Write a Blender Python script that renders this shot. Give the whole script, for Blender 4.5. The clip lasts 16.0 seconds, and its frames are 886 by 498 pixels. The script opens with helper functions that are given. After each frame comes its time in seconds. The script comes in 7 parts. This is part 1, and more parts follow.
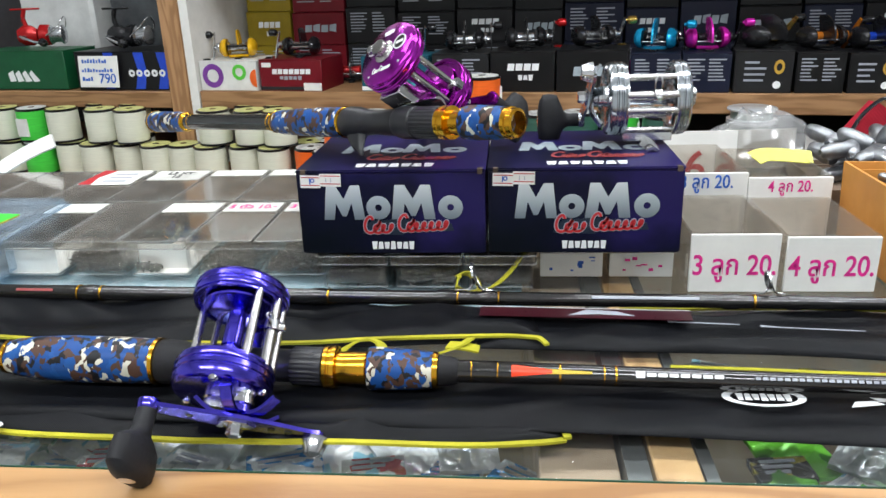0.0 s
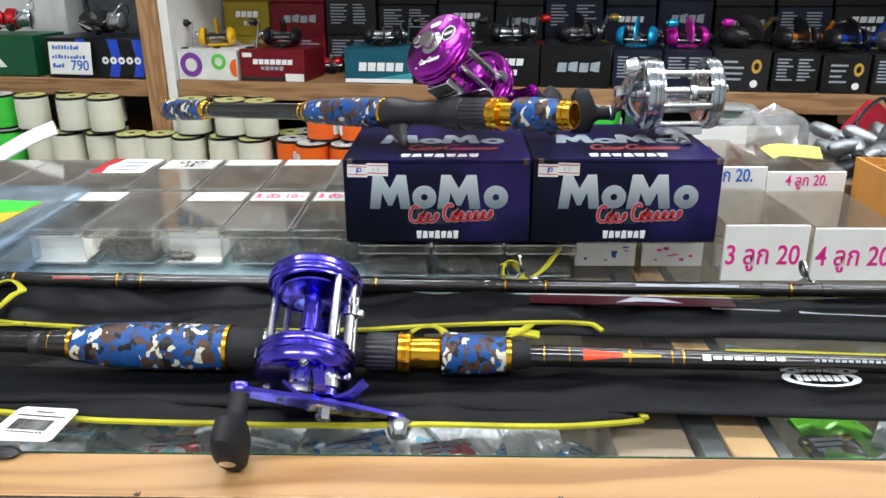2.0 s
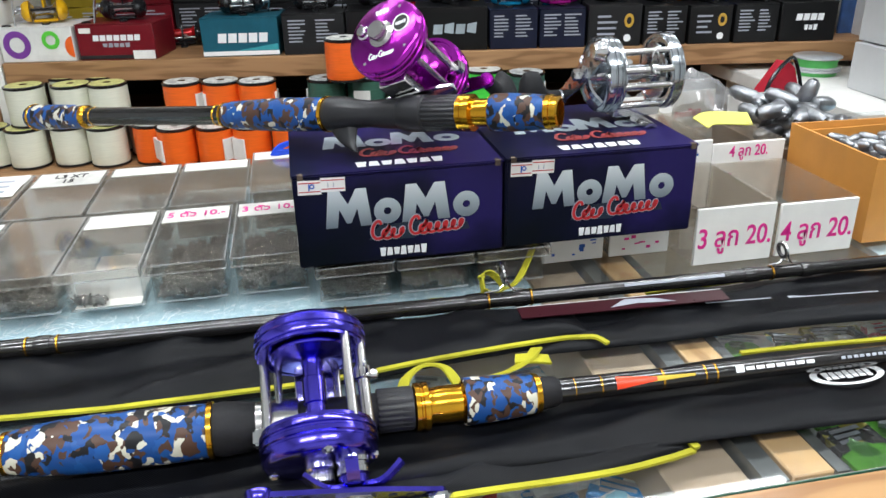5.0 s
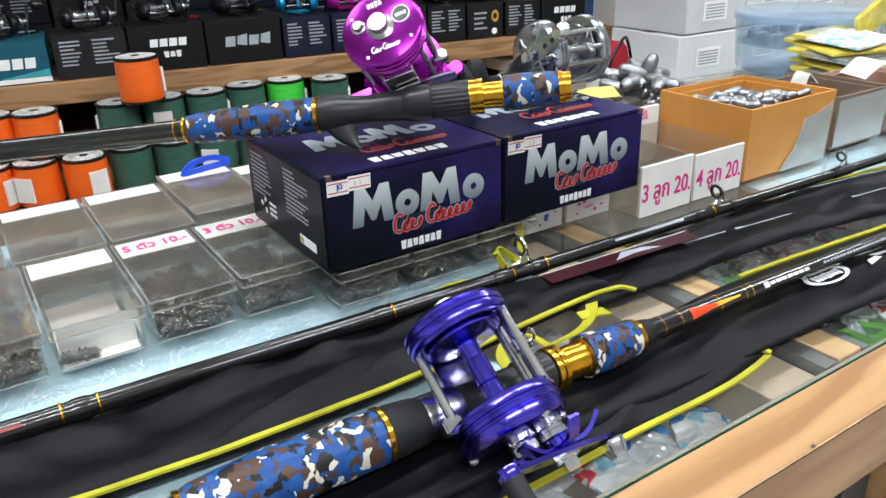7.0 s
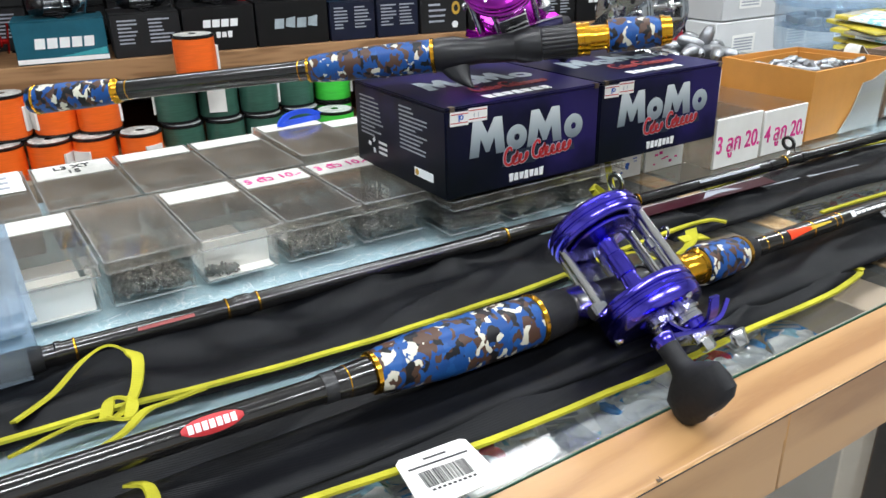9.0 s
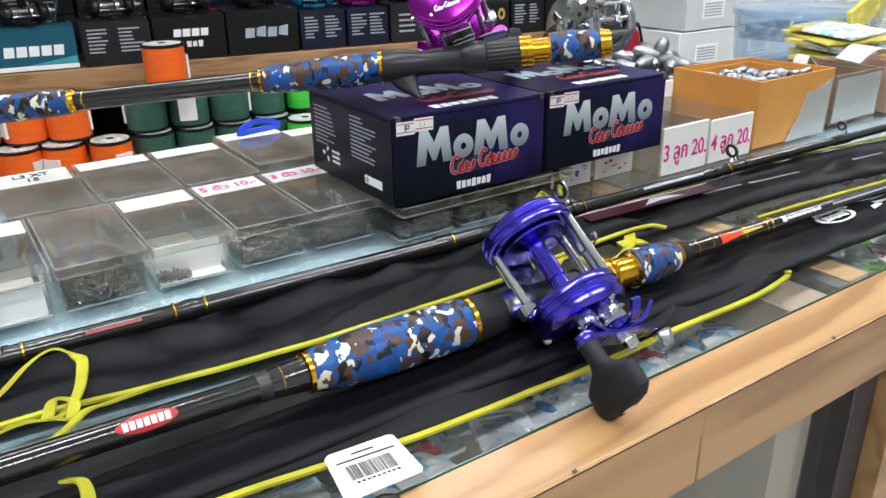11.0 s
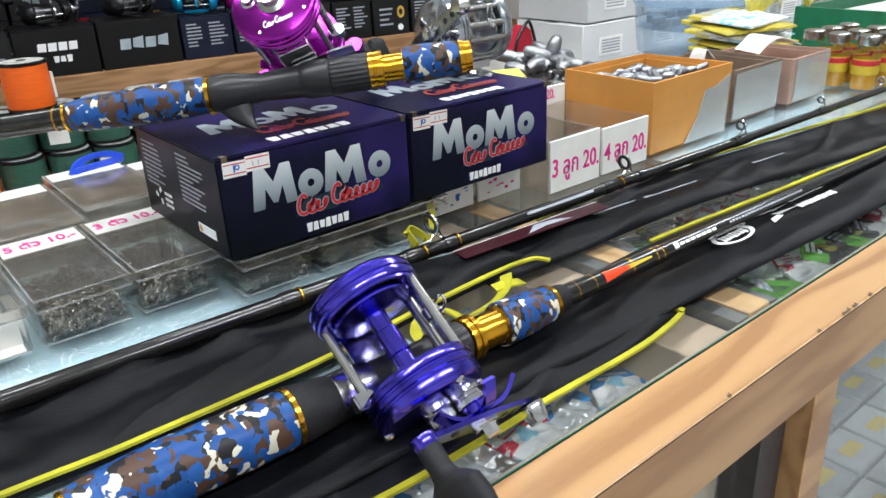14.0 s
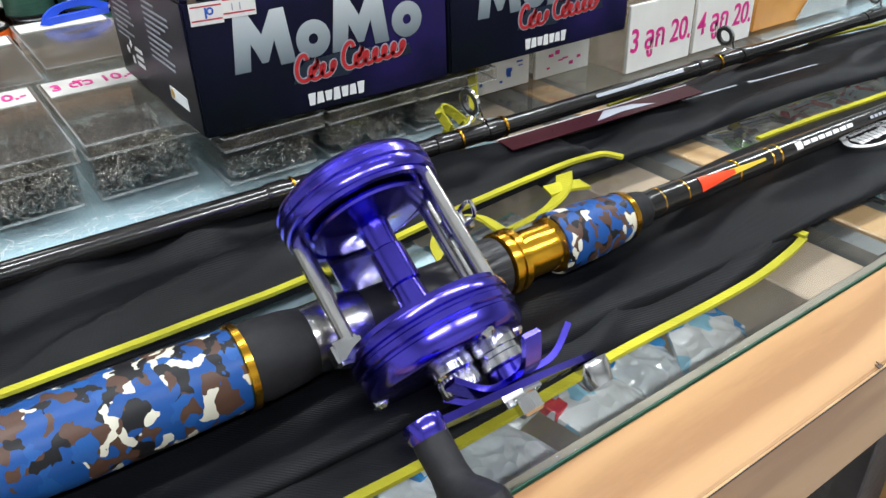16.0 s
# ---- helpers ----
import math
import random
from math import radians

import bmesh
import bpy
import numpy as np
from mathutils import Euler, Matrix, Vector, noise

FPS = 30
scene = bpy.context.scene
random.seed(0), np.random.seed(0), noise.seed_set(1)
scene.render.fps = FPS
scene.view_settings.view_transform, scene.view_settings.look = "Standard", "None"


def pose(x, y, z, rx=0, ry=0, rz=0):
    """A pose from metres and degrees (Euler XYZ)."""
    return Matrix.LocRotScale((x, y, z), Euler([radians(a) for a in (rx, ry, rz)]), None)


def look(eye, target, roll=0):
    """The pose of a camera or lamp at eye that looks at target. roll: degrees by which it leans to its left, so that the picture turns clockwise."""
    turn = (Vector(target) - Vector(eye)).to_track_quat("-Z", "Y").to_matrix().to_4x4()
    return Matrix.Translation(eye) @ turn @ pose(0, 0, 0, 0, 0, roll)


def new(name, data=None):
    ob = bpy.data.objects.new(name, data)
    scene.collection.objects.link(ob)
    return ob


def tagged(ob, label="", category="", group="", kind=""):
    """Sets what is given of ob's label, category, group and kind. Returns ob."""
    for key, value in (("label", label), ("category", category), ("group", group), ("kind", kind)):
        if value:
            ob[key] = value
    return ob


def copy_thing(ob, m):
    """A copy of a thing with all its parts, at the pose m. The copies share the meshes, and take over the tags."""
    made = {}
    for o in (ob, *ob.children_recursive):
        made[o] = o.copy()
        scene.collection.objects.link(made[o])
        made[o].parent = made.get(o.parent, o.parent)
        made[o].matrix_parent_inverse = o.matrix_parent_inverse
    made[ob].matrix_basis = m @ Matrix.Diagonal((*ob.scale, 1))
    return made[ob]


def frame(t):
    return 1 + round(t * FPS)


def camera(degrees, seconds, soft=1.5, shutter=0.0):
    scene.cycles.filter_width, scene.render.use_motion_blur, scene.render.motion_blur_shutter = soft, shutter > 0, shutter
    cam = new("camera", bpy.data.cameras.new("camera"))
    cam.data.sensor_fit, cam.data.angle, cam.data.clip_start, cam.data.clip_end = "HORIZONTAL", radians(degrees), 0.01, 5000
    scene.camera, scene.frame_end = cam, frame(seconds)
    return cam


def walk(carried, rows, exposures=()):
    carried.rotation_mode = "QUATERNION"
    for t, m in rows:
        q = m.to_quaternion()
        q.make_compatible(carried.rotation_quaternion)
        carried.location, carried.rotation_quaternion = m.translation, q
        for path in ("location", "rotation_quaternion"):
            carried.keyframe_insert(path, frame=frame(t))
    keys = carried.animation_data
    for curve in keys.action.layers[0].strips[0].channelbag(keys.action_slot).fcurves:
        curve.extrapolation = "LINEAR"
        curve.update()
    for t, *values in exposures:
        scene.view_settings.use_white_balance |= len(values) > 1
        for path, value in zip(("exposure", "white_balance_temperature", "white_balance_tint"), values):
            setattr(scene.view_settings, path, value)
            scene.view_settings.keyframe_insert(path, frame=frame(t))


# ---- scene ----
cam = camera(60.0, 16.0)
PATH = [
    (0, (0.047, 0.016, 0.257), (-0.134, 1.888, -0.423), -2.0),
    (0.5, (0.029, 0.02, 0.254), (-0.093, 1.894, -0.433), -1.7),
    (1, (0.01, 0.018, 0.255), (-0.077, 1.892, -0.438), -1.2),
    (1.5, (-0.01, 0.01, 0.255), (-0.077, 1.885, -0.439), -0.7),
    (2, (-0.031, 0.0, 0.258), (-0.08, 1.875, -0.438), -0.4),
    (2.5, (-0.052, -0.007, 0.257), (-0.07, 1.865, -0.445), -0.3),
    (3, (-0.072, -0.011, 0.258), (-0.04, 1.856, -0.458), -0.2),
    (3.5, (-0.097, -0.02, 0.269), (-0.005, 1.833, -0.478), -0.4),
    (4, (-0.119, -0.01, 0.268), (0.038, 1.828, -0.505), -0.6),
    (4.5, (-0.127, 0.015, 0.268), (0.105, 1.833, -0.533), -0.9),
    (5, (-0.119, 0.086, 0.279), (0.216, 1.883, -0.534), -1.4),
    (5.2, (-0.122, 0.123, 0.279), (0.266, 1.909, -0.533), -1.5),
    (7.3, (-0.361, 0.151, 0.265), (0.669, 1.669, -0.532), -1.4),
    (7.5, (-0.38, 0.147, 0.259), (0.66, 1.659, -0.535), -1.1),
    (8, (-0.416, 0.148, 0.239), (0.597, 1.686, -0.541), -1.5),
    (8.2, (-0.43, 0.149, 0.236), (0.563, 1.695, -0.553), -1.6),
    (10.3, (-0.419, 0.119, 0.235), (0.576, 1.668, -0.546), -1.0),
    (10.5, (-0.416, 0.115, 0.236), (0.589, 1.661, -0.54), -1.0),
    (11, (-0.416, 0.114, 0.241), (0.612, 1.646, -0.53), -1.1),
    (11.5, (-0.409, 0.12, 0.238), (0.646, 1.64, -0.522), -1.4),
    (12, (-0.39, 0.125, 0.245), (0.694, 1.632, -0.498), -1.9),
    (12.5, (-0.365, 0.131, 0.247), (0.752, 1.617, -0.493), -2.3),
    (13, (-0.34, 0.138, 0.249), (0.801, 1.604, -0.491), -2.6),
    (13.5, (-0.325, 0.141, 0.248), (0.829, 1.588, -0.51), -2.8),
    (14, (-0.314, 0.152, 0.244), (0.837, 1.582, -0.55), -2.8),
    (14.5, (-0.289, 0.167, 0.244), (0.843, 1.584, -0.598), -2.8),
    (15, (-0.258, 0.176, 0.236), (0.835, 1.591, -0.661), -2.6),
    (15.5, (-0.245, 0.205, 0.209), (0.793, 1.613, -0.761), -2.2),
    (16, (-0.237, 0.236, 0.192), (0.723, 1.649, -0.849), -2.0),
]
walk(cam, [(t, look(eye, target, roll)) for t, eye, target, roll in PATH])

# ---- light of the shop: fluorescent fixtures on the ceiling ----
world = bpy.data.worlds.new("shop_world")
scene.world = world
world.use_nodes = True
world.node_tree.nodes["Background"].inputs[0].default_value = (0.75, 0.88, 1.0, 1)
world.node_tree.nodes["Background"].inputs[1].default_value = 0.34
scene.view_settings.exposure = 0.18
scene.cycles.transparent_max_bounces = 32

FLOOR, CEIL = -0.92, 1.75


# ---- mesh helpers ----
def box(x0, x1, y0, y1, z0, z1, bev=0.0, bm=None, m=None, seg=1):
    bm = bm or bmesh.new()
    t = Matrix.Translation(((x0 + x1) / 2, (y0 + y1) / 2, (z0 + z1) / 2)) @ Matrix.Diagonal((x1 - x0, y1 - y0, z1 - z0, 1))
    r = bmesh.ops.create_cube(bm, size=1, matrix=t)
    if bev:
        es = list({e for v in r["verts"] for e in v.link_edges})
        g = bmesh.ops.bevel(bm, geom=es, offset=bev, segments=seg, affect="EDGES")
        vs = list({v for f in g["faces"] for v in f.verts})
    else:
        vs = r["verts"]
    if m is not None:
        done, stack = set(), list(vs)
        while stack:
            v = stack.pop()
            if v in done:
                continue
            done.add(v)
            stack += [e.other_vert(v) for e in v.link_edges]
        bmesh.ops.transform(bm, matrix=m, verts=list(done))
    return bm


def lathe(profile, n=32, m=None, bm=None, cap=True):
    """Turns (radius, height) pairs round z."""
    bm = bm or bmesh.new()
    m = m or Matrix()
    rings = []
    for r, h in profile:
        if r < 1e-6:
            rings.append([bm.verts.new(m @ Vector((0, 0, h)))])
        else:
            rings.append([bm.verts.new(m @ Vector((r * math.cos(2 * math.pi * i / n), r * math.sin(2 * math.pi * i / n), h))) for i in range(n)])
    for a, b in zip(rings, rings[1:]):
        for i in range(n):
            j = (i + 1) % n
            f = [a[i % len(a)], a[j % len(a)], b[j % len(b)], b[i % len(b)]]
            f = [v for k, v in enumerate(f) if v not in f[:k]]
            if len(f) > 2:
                bm.faces.new(f)
    if cap:
        for ring, flip in ((rings[0], True), (rings[-1], False)):
            if len(ring) > 2:
                bm.faces.new(ring[::-1] if flip else ring)
    return bm


def along(p0, p1):
    """A frame at p0 whose z runs to p1, and the distance."""
    d = Vector(p1) - Vector(p0)
    return Matrix.Translation(p0) @ d.to_track_quat("Z", "Y").to_matrix().to_4x4(), d.length


def bar(p0, p1, r, r1=None, n=16, bm=None):
    m, length = along(p0, p1)
    return lathe([(r, 0), (r if r1 is None else r1, length)], n, m, bm)


def smooth_path(pts, k=6):
    """A Catmull-Rom curve through pts."""
    pts = [Vector(p) for p in pts]
    q = [2 * pts[0] - pts[1], *pts, 2 * pts[-1] - pts[-2]]
    out = []
    for a, b, c, d in zip(q, q[1:], q[2:], q[3:]):
        for i in range(k):
            t = i / k
            out.append(0.5 * (2 * b + (c - a) * t + (2 * a - 5 * b + 4 * c - d) * t * t + (3 * b - a - 3 * c + d) * t ** 3))
    return [*out, pts[-1]]


def sweep(pts, w, h=None, n=8, bm=None, up=(0, 0, 1)):
    """A tube (or with h a flat band, w wide and h thick) along pts."""
    bm = bm or bmesh.new()
    pts = [Vector(p) for p in pts]
    rings = []
    for i, p in enumerate(pts):
        d = (pts[min(i + 1, len(pts) - 1)] - pts[max(i - 1, 0)]).normalized()
        s = d.cross(Vector(up))
        s = s.normalized() if s.length > 1e-4 else d.orthogonal().normalized()
        u = s.cross(d)
        if h is None:
            rings.append([bm.verts.new(p + w * (math.cos(2 * math.pi * k / n) * s + math.sin(2 * math.pi * k / n) * u)) for k in range(n)])
        else:
            rings.append([bm.verts.new(p + a * w / 2 * s + b * h / 2 * u) for a, b in ((-1, -1), (1, -1), (1, 1), (-1, 1))])
    k = len(rings[0])
    for a, b in zip(rings, rings[1:]):
        for i in range(k):
            bm.faces.new((a[i], a[(i + 1) % k], b[(i + 1) % k], b[i]))
    bm.faces.new(rings[0][::-1])
    bm.faces.new(rings[-1])
    return bm


def slab(pts, depth, m=None, bm=None):
    """A flat outline in xy, given depth along z."""
    bm = bm or bmesh.new()
    m = m or Matrix()
    lo = [bm.verts.new(m @ Vector((x, y, 0))) for x, y in pts]
    hi = [bm.verts.new(m @ Vector((x, y, depth))) for x, y in pts]
    bm.faces.new(lo[::-1])
    bm.faces.new(hi)
    for i in range(len(pts)):
        j = (i + 1) % len(pts)
        bm.faces.new((lo[i], lo[j], hi[j], hi[i]))
    return bm


def shell(x0, x1, y0, y1, z0, z1, w, open_top=True, bm=None):
    """A thin-walled box, open above (a cup) or below (a cap)."""
    bm = bm or bmesh.new()
    zo, zi, ze = (z0, z0 + w, z1) if open_top else (z1, z1 - w, z0)

    def loop(i, z):
        return [bm.verts.new(p) for p in ((x0 + i, y0 + i, z), (x1 - i, y0 + i, z), (x1 - i, y1 - i, z), (x0 + i, y1 - i, z))]
    loops = [loop(w * 0.6, zo), loop(0, zo + (zi - zo) * 0.6), loop(0, ze), loop(w, ze), loop(w, zi)]
    bm.faces.new(loops[0])
    bm.faces.new(loops[-1])
    for a, b in zip(loops, loops[1:]):
        for i in range(4):
            bm.faces.new((a[i], a[(i + 1) % 4], b[(i + 1) % 4], b[i]))
    return bm


def fluted(r0, r1, n, z0, z1):
    """A sleeve with raised flutes."""
    bm = bmesh.new()
    loops = []
    for z, grow in ((z0, 0), (z0 + 0.001, 1), (z1 - 0.001, 1), (z1, 0)):
        loop = []
        for i in range(n * 4):
            a = 2 * math.pi * i / (n * 4)
            r = r1 if grow and i % 4 in (1, 2) else r0
            loop.append(bm.verts.new((r * math.cos(a), r * math.sin(a), z)))
        loops.append(loop)
    bm.faces.new(loops[0][::-1])
    bm.faces.new(loops[-1])
    for a, b in zip(loops, loops[1:]):
        for i in range(len(a)):
            j = (i + 1) % len(a)
            bm.faces.new((a[i], a[j], b[j], b[i]))
    return bm


def ring(r0, r1, depth, n=28, m=None, bm=None, sx=1.0):
    """A flat ring between two radii."""
    m = (m or Matrix()) @ Matrix.Diagonal((sx, 1, 1, 1))
    return lathe([(r0, 0), (r1, 0), (r1, depth), (r0, depth), (r0, 0)], n, m, bm, cap=False)


def part(name, bm, material, parent=None, label="", sharp=38):
    me = bpy.data.meshes.new(name)
    bmesh.ops.recalc_face_normals(bm, faces=bm.faces)
    bm.to_mesh(me)
    bm.free()
    me.materials.append(material)
    me.polygons.foreach_set("use_smooth", [True] * len(me.polygons))
    me.set_sharp_from_angle(angle=radians(sharp))
    ob = new(name, me)
    ob.parent = parent
    return tagged(ob, label)


def thing(name, m, label, category, group="", kind=""):
    ob = new(name)
    ob.empty_display_size = 0.02
    ob.matrix_basis = m
    return tagged(ob, label, category, group, kind)


def single(name, bm, material, label, category, group="", kind="", m=None):
    ob = part(name, bm, material)
    if m is not None:
        ob.matrix_basis = m
    return tagged(ob, label, category, group, kind)


def lettering(name, body, size, m, material, parent, shear=0.0, thick=0.0002, squeeze=1.0):
    cu = bpy.data.curves.new(name, "FONT")
    cu.body, cu.size, cu.extrude, cu.shear = body, size, thick, shear
    cu.offset = size * 0.012
    cu.align_x = cu.align_y = "CENTER"
    tmp = bpy.data.objects.new(name, cu)
    scene.collection.objects.link(tmp)
    bpy.context.view_layer.update()
    me = bpy.data.meshes.new_from_object(tmp.evaluated_get(bpy.context.evaluated_depsgraph_get()))
    bpy.data.objects.remove(tmp)
    me.transform(m @ Matrix.Diagonal((squeeze, 1, 1, 1)))
    me.materials.clear()
    me.materials.append(material)
    ob = new(name, me)
    ob.parent = parent
    return ob


# ---- materials ----
def nodes(name):
    ma = bpy.data.materials.new(name)
    ma.use_nodes = True
    nt = ma.node_tree
    return ma, nt, nt.nodes["Principled BSDF"]


def add(nt, kind, **values):
    n = nt.nodes.new(kind)
    for k, v in values.items():
        n.inputs[k.replace("_", " ")].default_value = v
    return n


def coords(nt, scale=(1, 1, 1), kind="Object"):
    tc = nt.nodes.new("ShaderNodeTexCoord")
    mp = nt.nodes.new("ShaderNodeMapping")
    mp.inputs["Scale"].default_value = scale
    nt.links.new(tc.outputs[kind], mp.inputs["Vector"])
    return mp.outputs["Vector"]


def ramp(nt, fac, stops, constant=False):
    r = nt.nodes.new("ShaderNodeValToRGB")
    e = r.color_ramp.elements
    while len(e) < len(stops):
        e.new(0.5)
    for el, (p, c) in zip(e, stops):
        el.position, el.color = p, (*c, 1)
    if constant:
        r.color_ramp.interpolation = "CONSTANT"
    nt.links.new(fac, r.inputs["Fac"])
    return r.outputs["Color"]


def relief(nt, bs, height, strength=0.2, distance=0.001):
    b = add(nt, "ShaderNodeBump", Strength=strength, Distance=distance)
    nt.links.new(height, b.inputs["Height"])
    nt.links.new(b.outputs["Normal"], bs.inputs["Normal"])


def plain(name, col, rough=0.5, metal=0.0, var=0.15, scale=40, bump=0.1, coat=0.0, spec=0.5, stretch=(1, 1, 1), per_object=0.0):
    """A surface with two scales of variation in colour and gloss, and a fine relief."""
    ma, nt, bs = nodes(name)
    v = coords(nt, stretch)
    n1 = add(nt, "ShaderNodeTexNoise", Scale=scale, Detail=5.0, Roughness=0.6)
    n2 = add(nt, "ShaderNodeTexNoise", Scale=scale * 9, Detail=3.0)
    for n in (n1, n2):
        nt.links.new(v, n.inputs["Vector"])
    lo, hi = [max(0, c * (1 - var)) for c in col], [min(1, c * (1 + var)) for c in col]
    c = ramp(nt, n1.outputs["Fac"], [(0.3, lo), (0.7, hi)])
    if per_object:
        info = nt.nodes.new("ShaderNodeObjectInfo")
        hs = nt.nodes.new("ShaderNodeHueSaturation")
        mr = nt.nodes.new("ShaderNodeMapRange")
        mr.inputs["To Min"].default_value, mr.inputs["To Max"].default_value = 1 - per_object, 1 + per_object
        nt.links.new(info.outputs["Random"], mr.inputs["Value"])
        nt.links.new(mr.outputs["Result"], hs.inputs["Value"])
        nt.links.new(c, hs.inputs["Color"])
        c = hs.outputs["Color"]
    nt.links.new(c, bs.inputs["Base Color"])
    rr = nt.nodes.new("ShaderNodeMapRange")
    rr.inputs["To Min"].default_value, rr.inputs["To Max"].default_value = max(0.02, rough * 0.8), min(1, rough * 1.2)
    nt.links.new(n2.outputs["Fac"], rr.inputs["Value"])
    nt.links.new(rr.outputs["Result"], bs.inputs["Roughness"])
    bs.inputs["Metallic"].default_value = metal
    bs.inputs["Coat Weight"].default_value = coat
    bs.inputs["Coat Roughness"].default_value = 0.08
    bs.inputs["Specular IOR Level"].default_value = spec
    if bump:
        relief(nt, bs, n2.outputs["Fac"], bump, 0.0006)
    return ma


def hairlines(nt, v, ang, scale, k, amount, base):
    """Adds thin broken scratches in one direction to a mask."""
    mp = nt.nodes.new("ShaderNodeMapping")
    mp.inputs["Rotation"].default_value = (0, 0, ang)
    mp.inputs["Scale"].default_value = (1, 0.16, 1)
    nt.links.new(v, mp.inputs["Vector"])
    wob = add(nt, "ShaderNodeTexNoise", Scale=35.0, Detail=1.0)
    nt.links.new(v, wob.inputs["Vector"])
    wa = nt.nodes.new("ShaderNodeVectorMath")
    wa.operation = "MULTIPLY_ADD"
    wa.inputs[1].default_value = (0.002,) * 3
    nt.links.new(wob.outputs["Color"], wa.inputs[0])
    nt.links.new(mp.outputs["Vector"], wa.inputs[2])
    vo = add(nt, "ShaderNodeTexVoronoi", Scale=scale)
    vo.feature = "DISTANCE_TO_EDGE"
    nt.links.new(wa.outputs["Vector"], vo.inputs["Vector"])
    lt = nt.nodes.new("ShaderNodeMath")
    lt.operation = "LESS_THAN"
    lt.inputs[1].default_value = 0.016
    nt.links.new(vo.outputs["Distance"], lt.inputs[0])
    nn = add(nt, "ShaderNodeTexNoise", Scale=60.0 + 11 * k, Detail=1.0)
    nt.links.new(v, nn.inputs["Vector"])
    gt = nt.nodes.new("ShaderNodeMath")
    gt.operation = "GREATER_THAN"
    gt.inputs[1].default_value = 0.56
    nt.links.new(nn.outputs["Fac"], gt.inputs[0])
    mu = nt.nodes.new("ShaderNodeMath")
    mu.operation = "MULTIPLY"
    nt.links.new(lt.outputs["Value"], mu.inputs[0])
    nt.links.new(gt.outputs["Value"], mu.inputs[1])
    ad = nt.nodes.new("ShaderNodeMath")
    ad.operation = "MULTIPLY_ADD"
    ad.inputs[1].default_value = amount
    nt.links.new(mu.outputs["Value"], ad.inputs[0])
    nt.links.new(base, ad.inputs[2])
    return ad.outputs["Value"]


def clear(name, tint=(1, 1, 1), gloss=0.12, rough=0.05, haze=0.0, haze_col=(0.8, 0.8, 0.8), power=3.0, scratch=0.0):
    """Thin clear sheet: lets light through, mirrors more at a grazing angle, with a haze for dust and for painted
    reflection.
    """
    ma, nt, bs = nodes(name)
    nt.nodes.remove(bs)
    out = nt.nodes["Material Output"]
    tr = nt.nodes.new("ShaderNodeBsdfTransparent")
    tr.inputs["Color"].default_value = (*tint, 1)
    gl = add(nt, "ShaderNodeBsdfGlossy", Roughness=rough)
    lw = add(nt, "ShaderNodeLayerWeight", Blend=0.5)
    pw = nt.nodes.new("ShaderNodeMath")
    pw.operation = "POWER"
    pw.inputs[1].default_value = power
    nt.links.new(lw.outputs["Facing"], pw.inputs[0])
    fr = nt.nodes.new("ShaderNodeMath")
    fr.operation = "MULTIPLY_ADD"
    fr.inputs[1].default_value, fr.inputs[2].default_value = 0.85, gloss * 0.3
    nt.links.new(pw.outputs["Value"], fr.inputs[0])
    mx = nt.nodes.new("ShaderNodeMixShader")
    nt.links.new(fr.outputs["Value"], mx.inputs["Fac"])
    nt.links.new(tr.outputs["BSDF"], mx.inputs[1])
    nt.links.new(gl.outputs["BSDF"], mx.inputs[2])
    last = mx.outputs["Shader"]
    if haze:
        df = nt.nodes.new("ShaderNodeBsdfDiffuse")
        df.inputs["Color"].default_value = (*haze_col, 1)
        ns = add(nt, "ShaderNodeTexNoise", Scale=30.0, Detail=6.0)
        nt.links.new(coords(nt), ns.inputs["Vector"])
        mr = nt.nodes.new("ShaderNodeMapRange")
        mr.inputs["From Min"].default_value, mr.inputs["From Max"].default_value = 0.3, 0.75
        mr.inputs["To Min"].default_value, mr.inputs["To Max"].default_value = haze * 0.5, haze * 1.6
        nt.links.new(ns.outputs["Fac"], mr.inputs["Value"])
        amount = mr.outputs["Result"]
        if scratch:
            for k, (ang, sc) in enumerate(((0.6, 70.0), (-0.8, 85.0), (1.9, 60.0))):
                amount = hairlines(nt, coords(nt), ang, sc, k, scratch, amount)
        m2 = nt.nodes.new("ShaderNodeMixShader")
        nt.links.new(amount, m2.inputs["Fac"])
        nt.links.new(last, m2.inputs[1])
        nt.links.new(df.outputs["BSDF"], m2.inputs[2])
        last = m2.outputs["Shader"]
    nt.links.new(last, out.inputs["Surface"])
    return ma


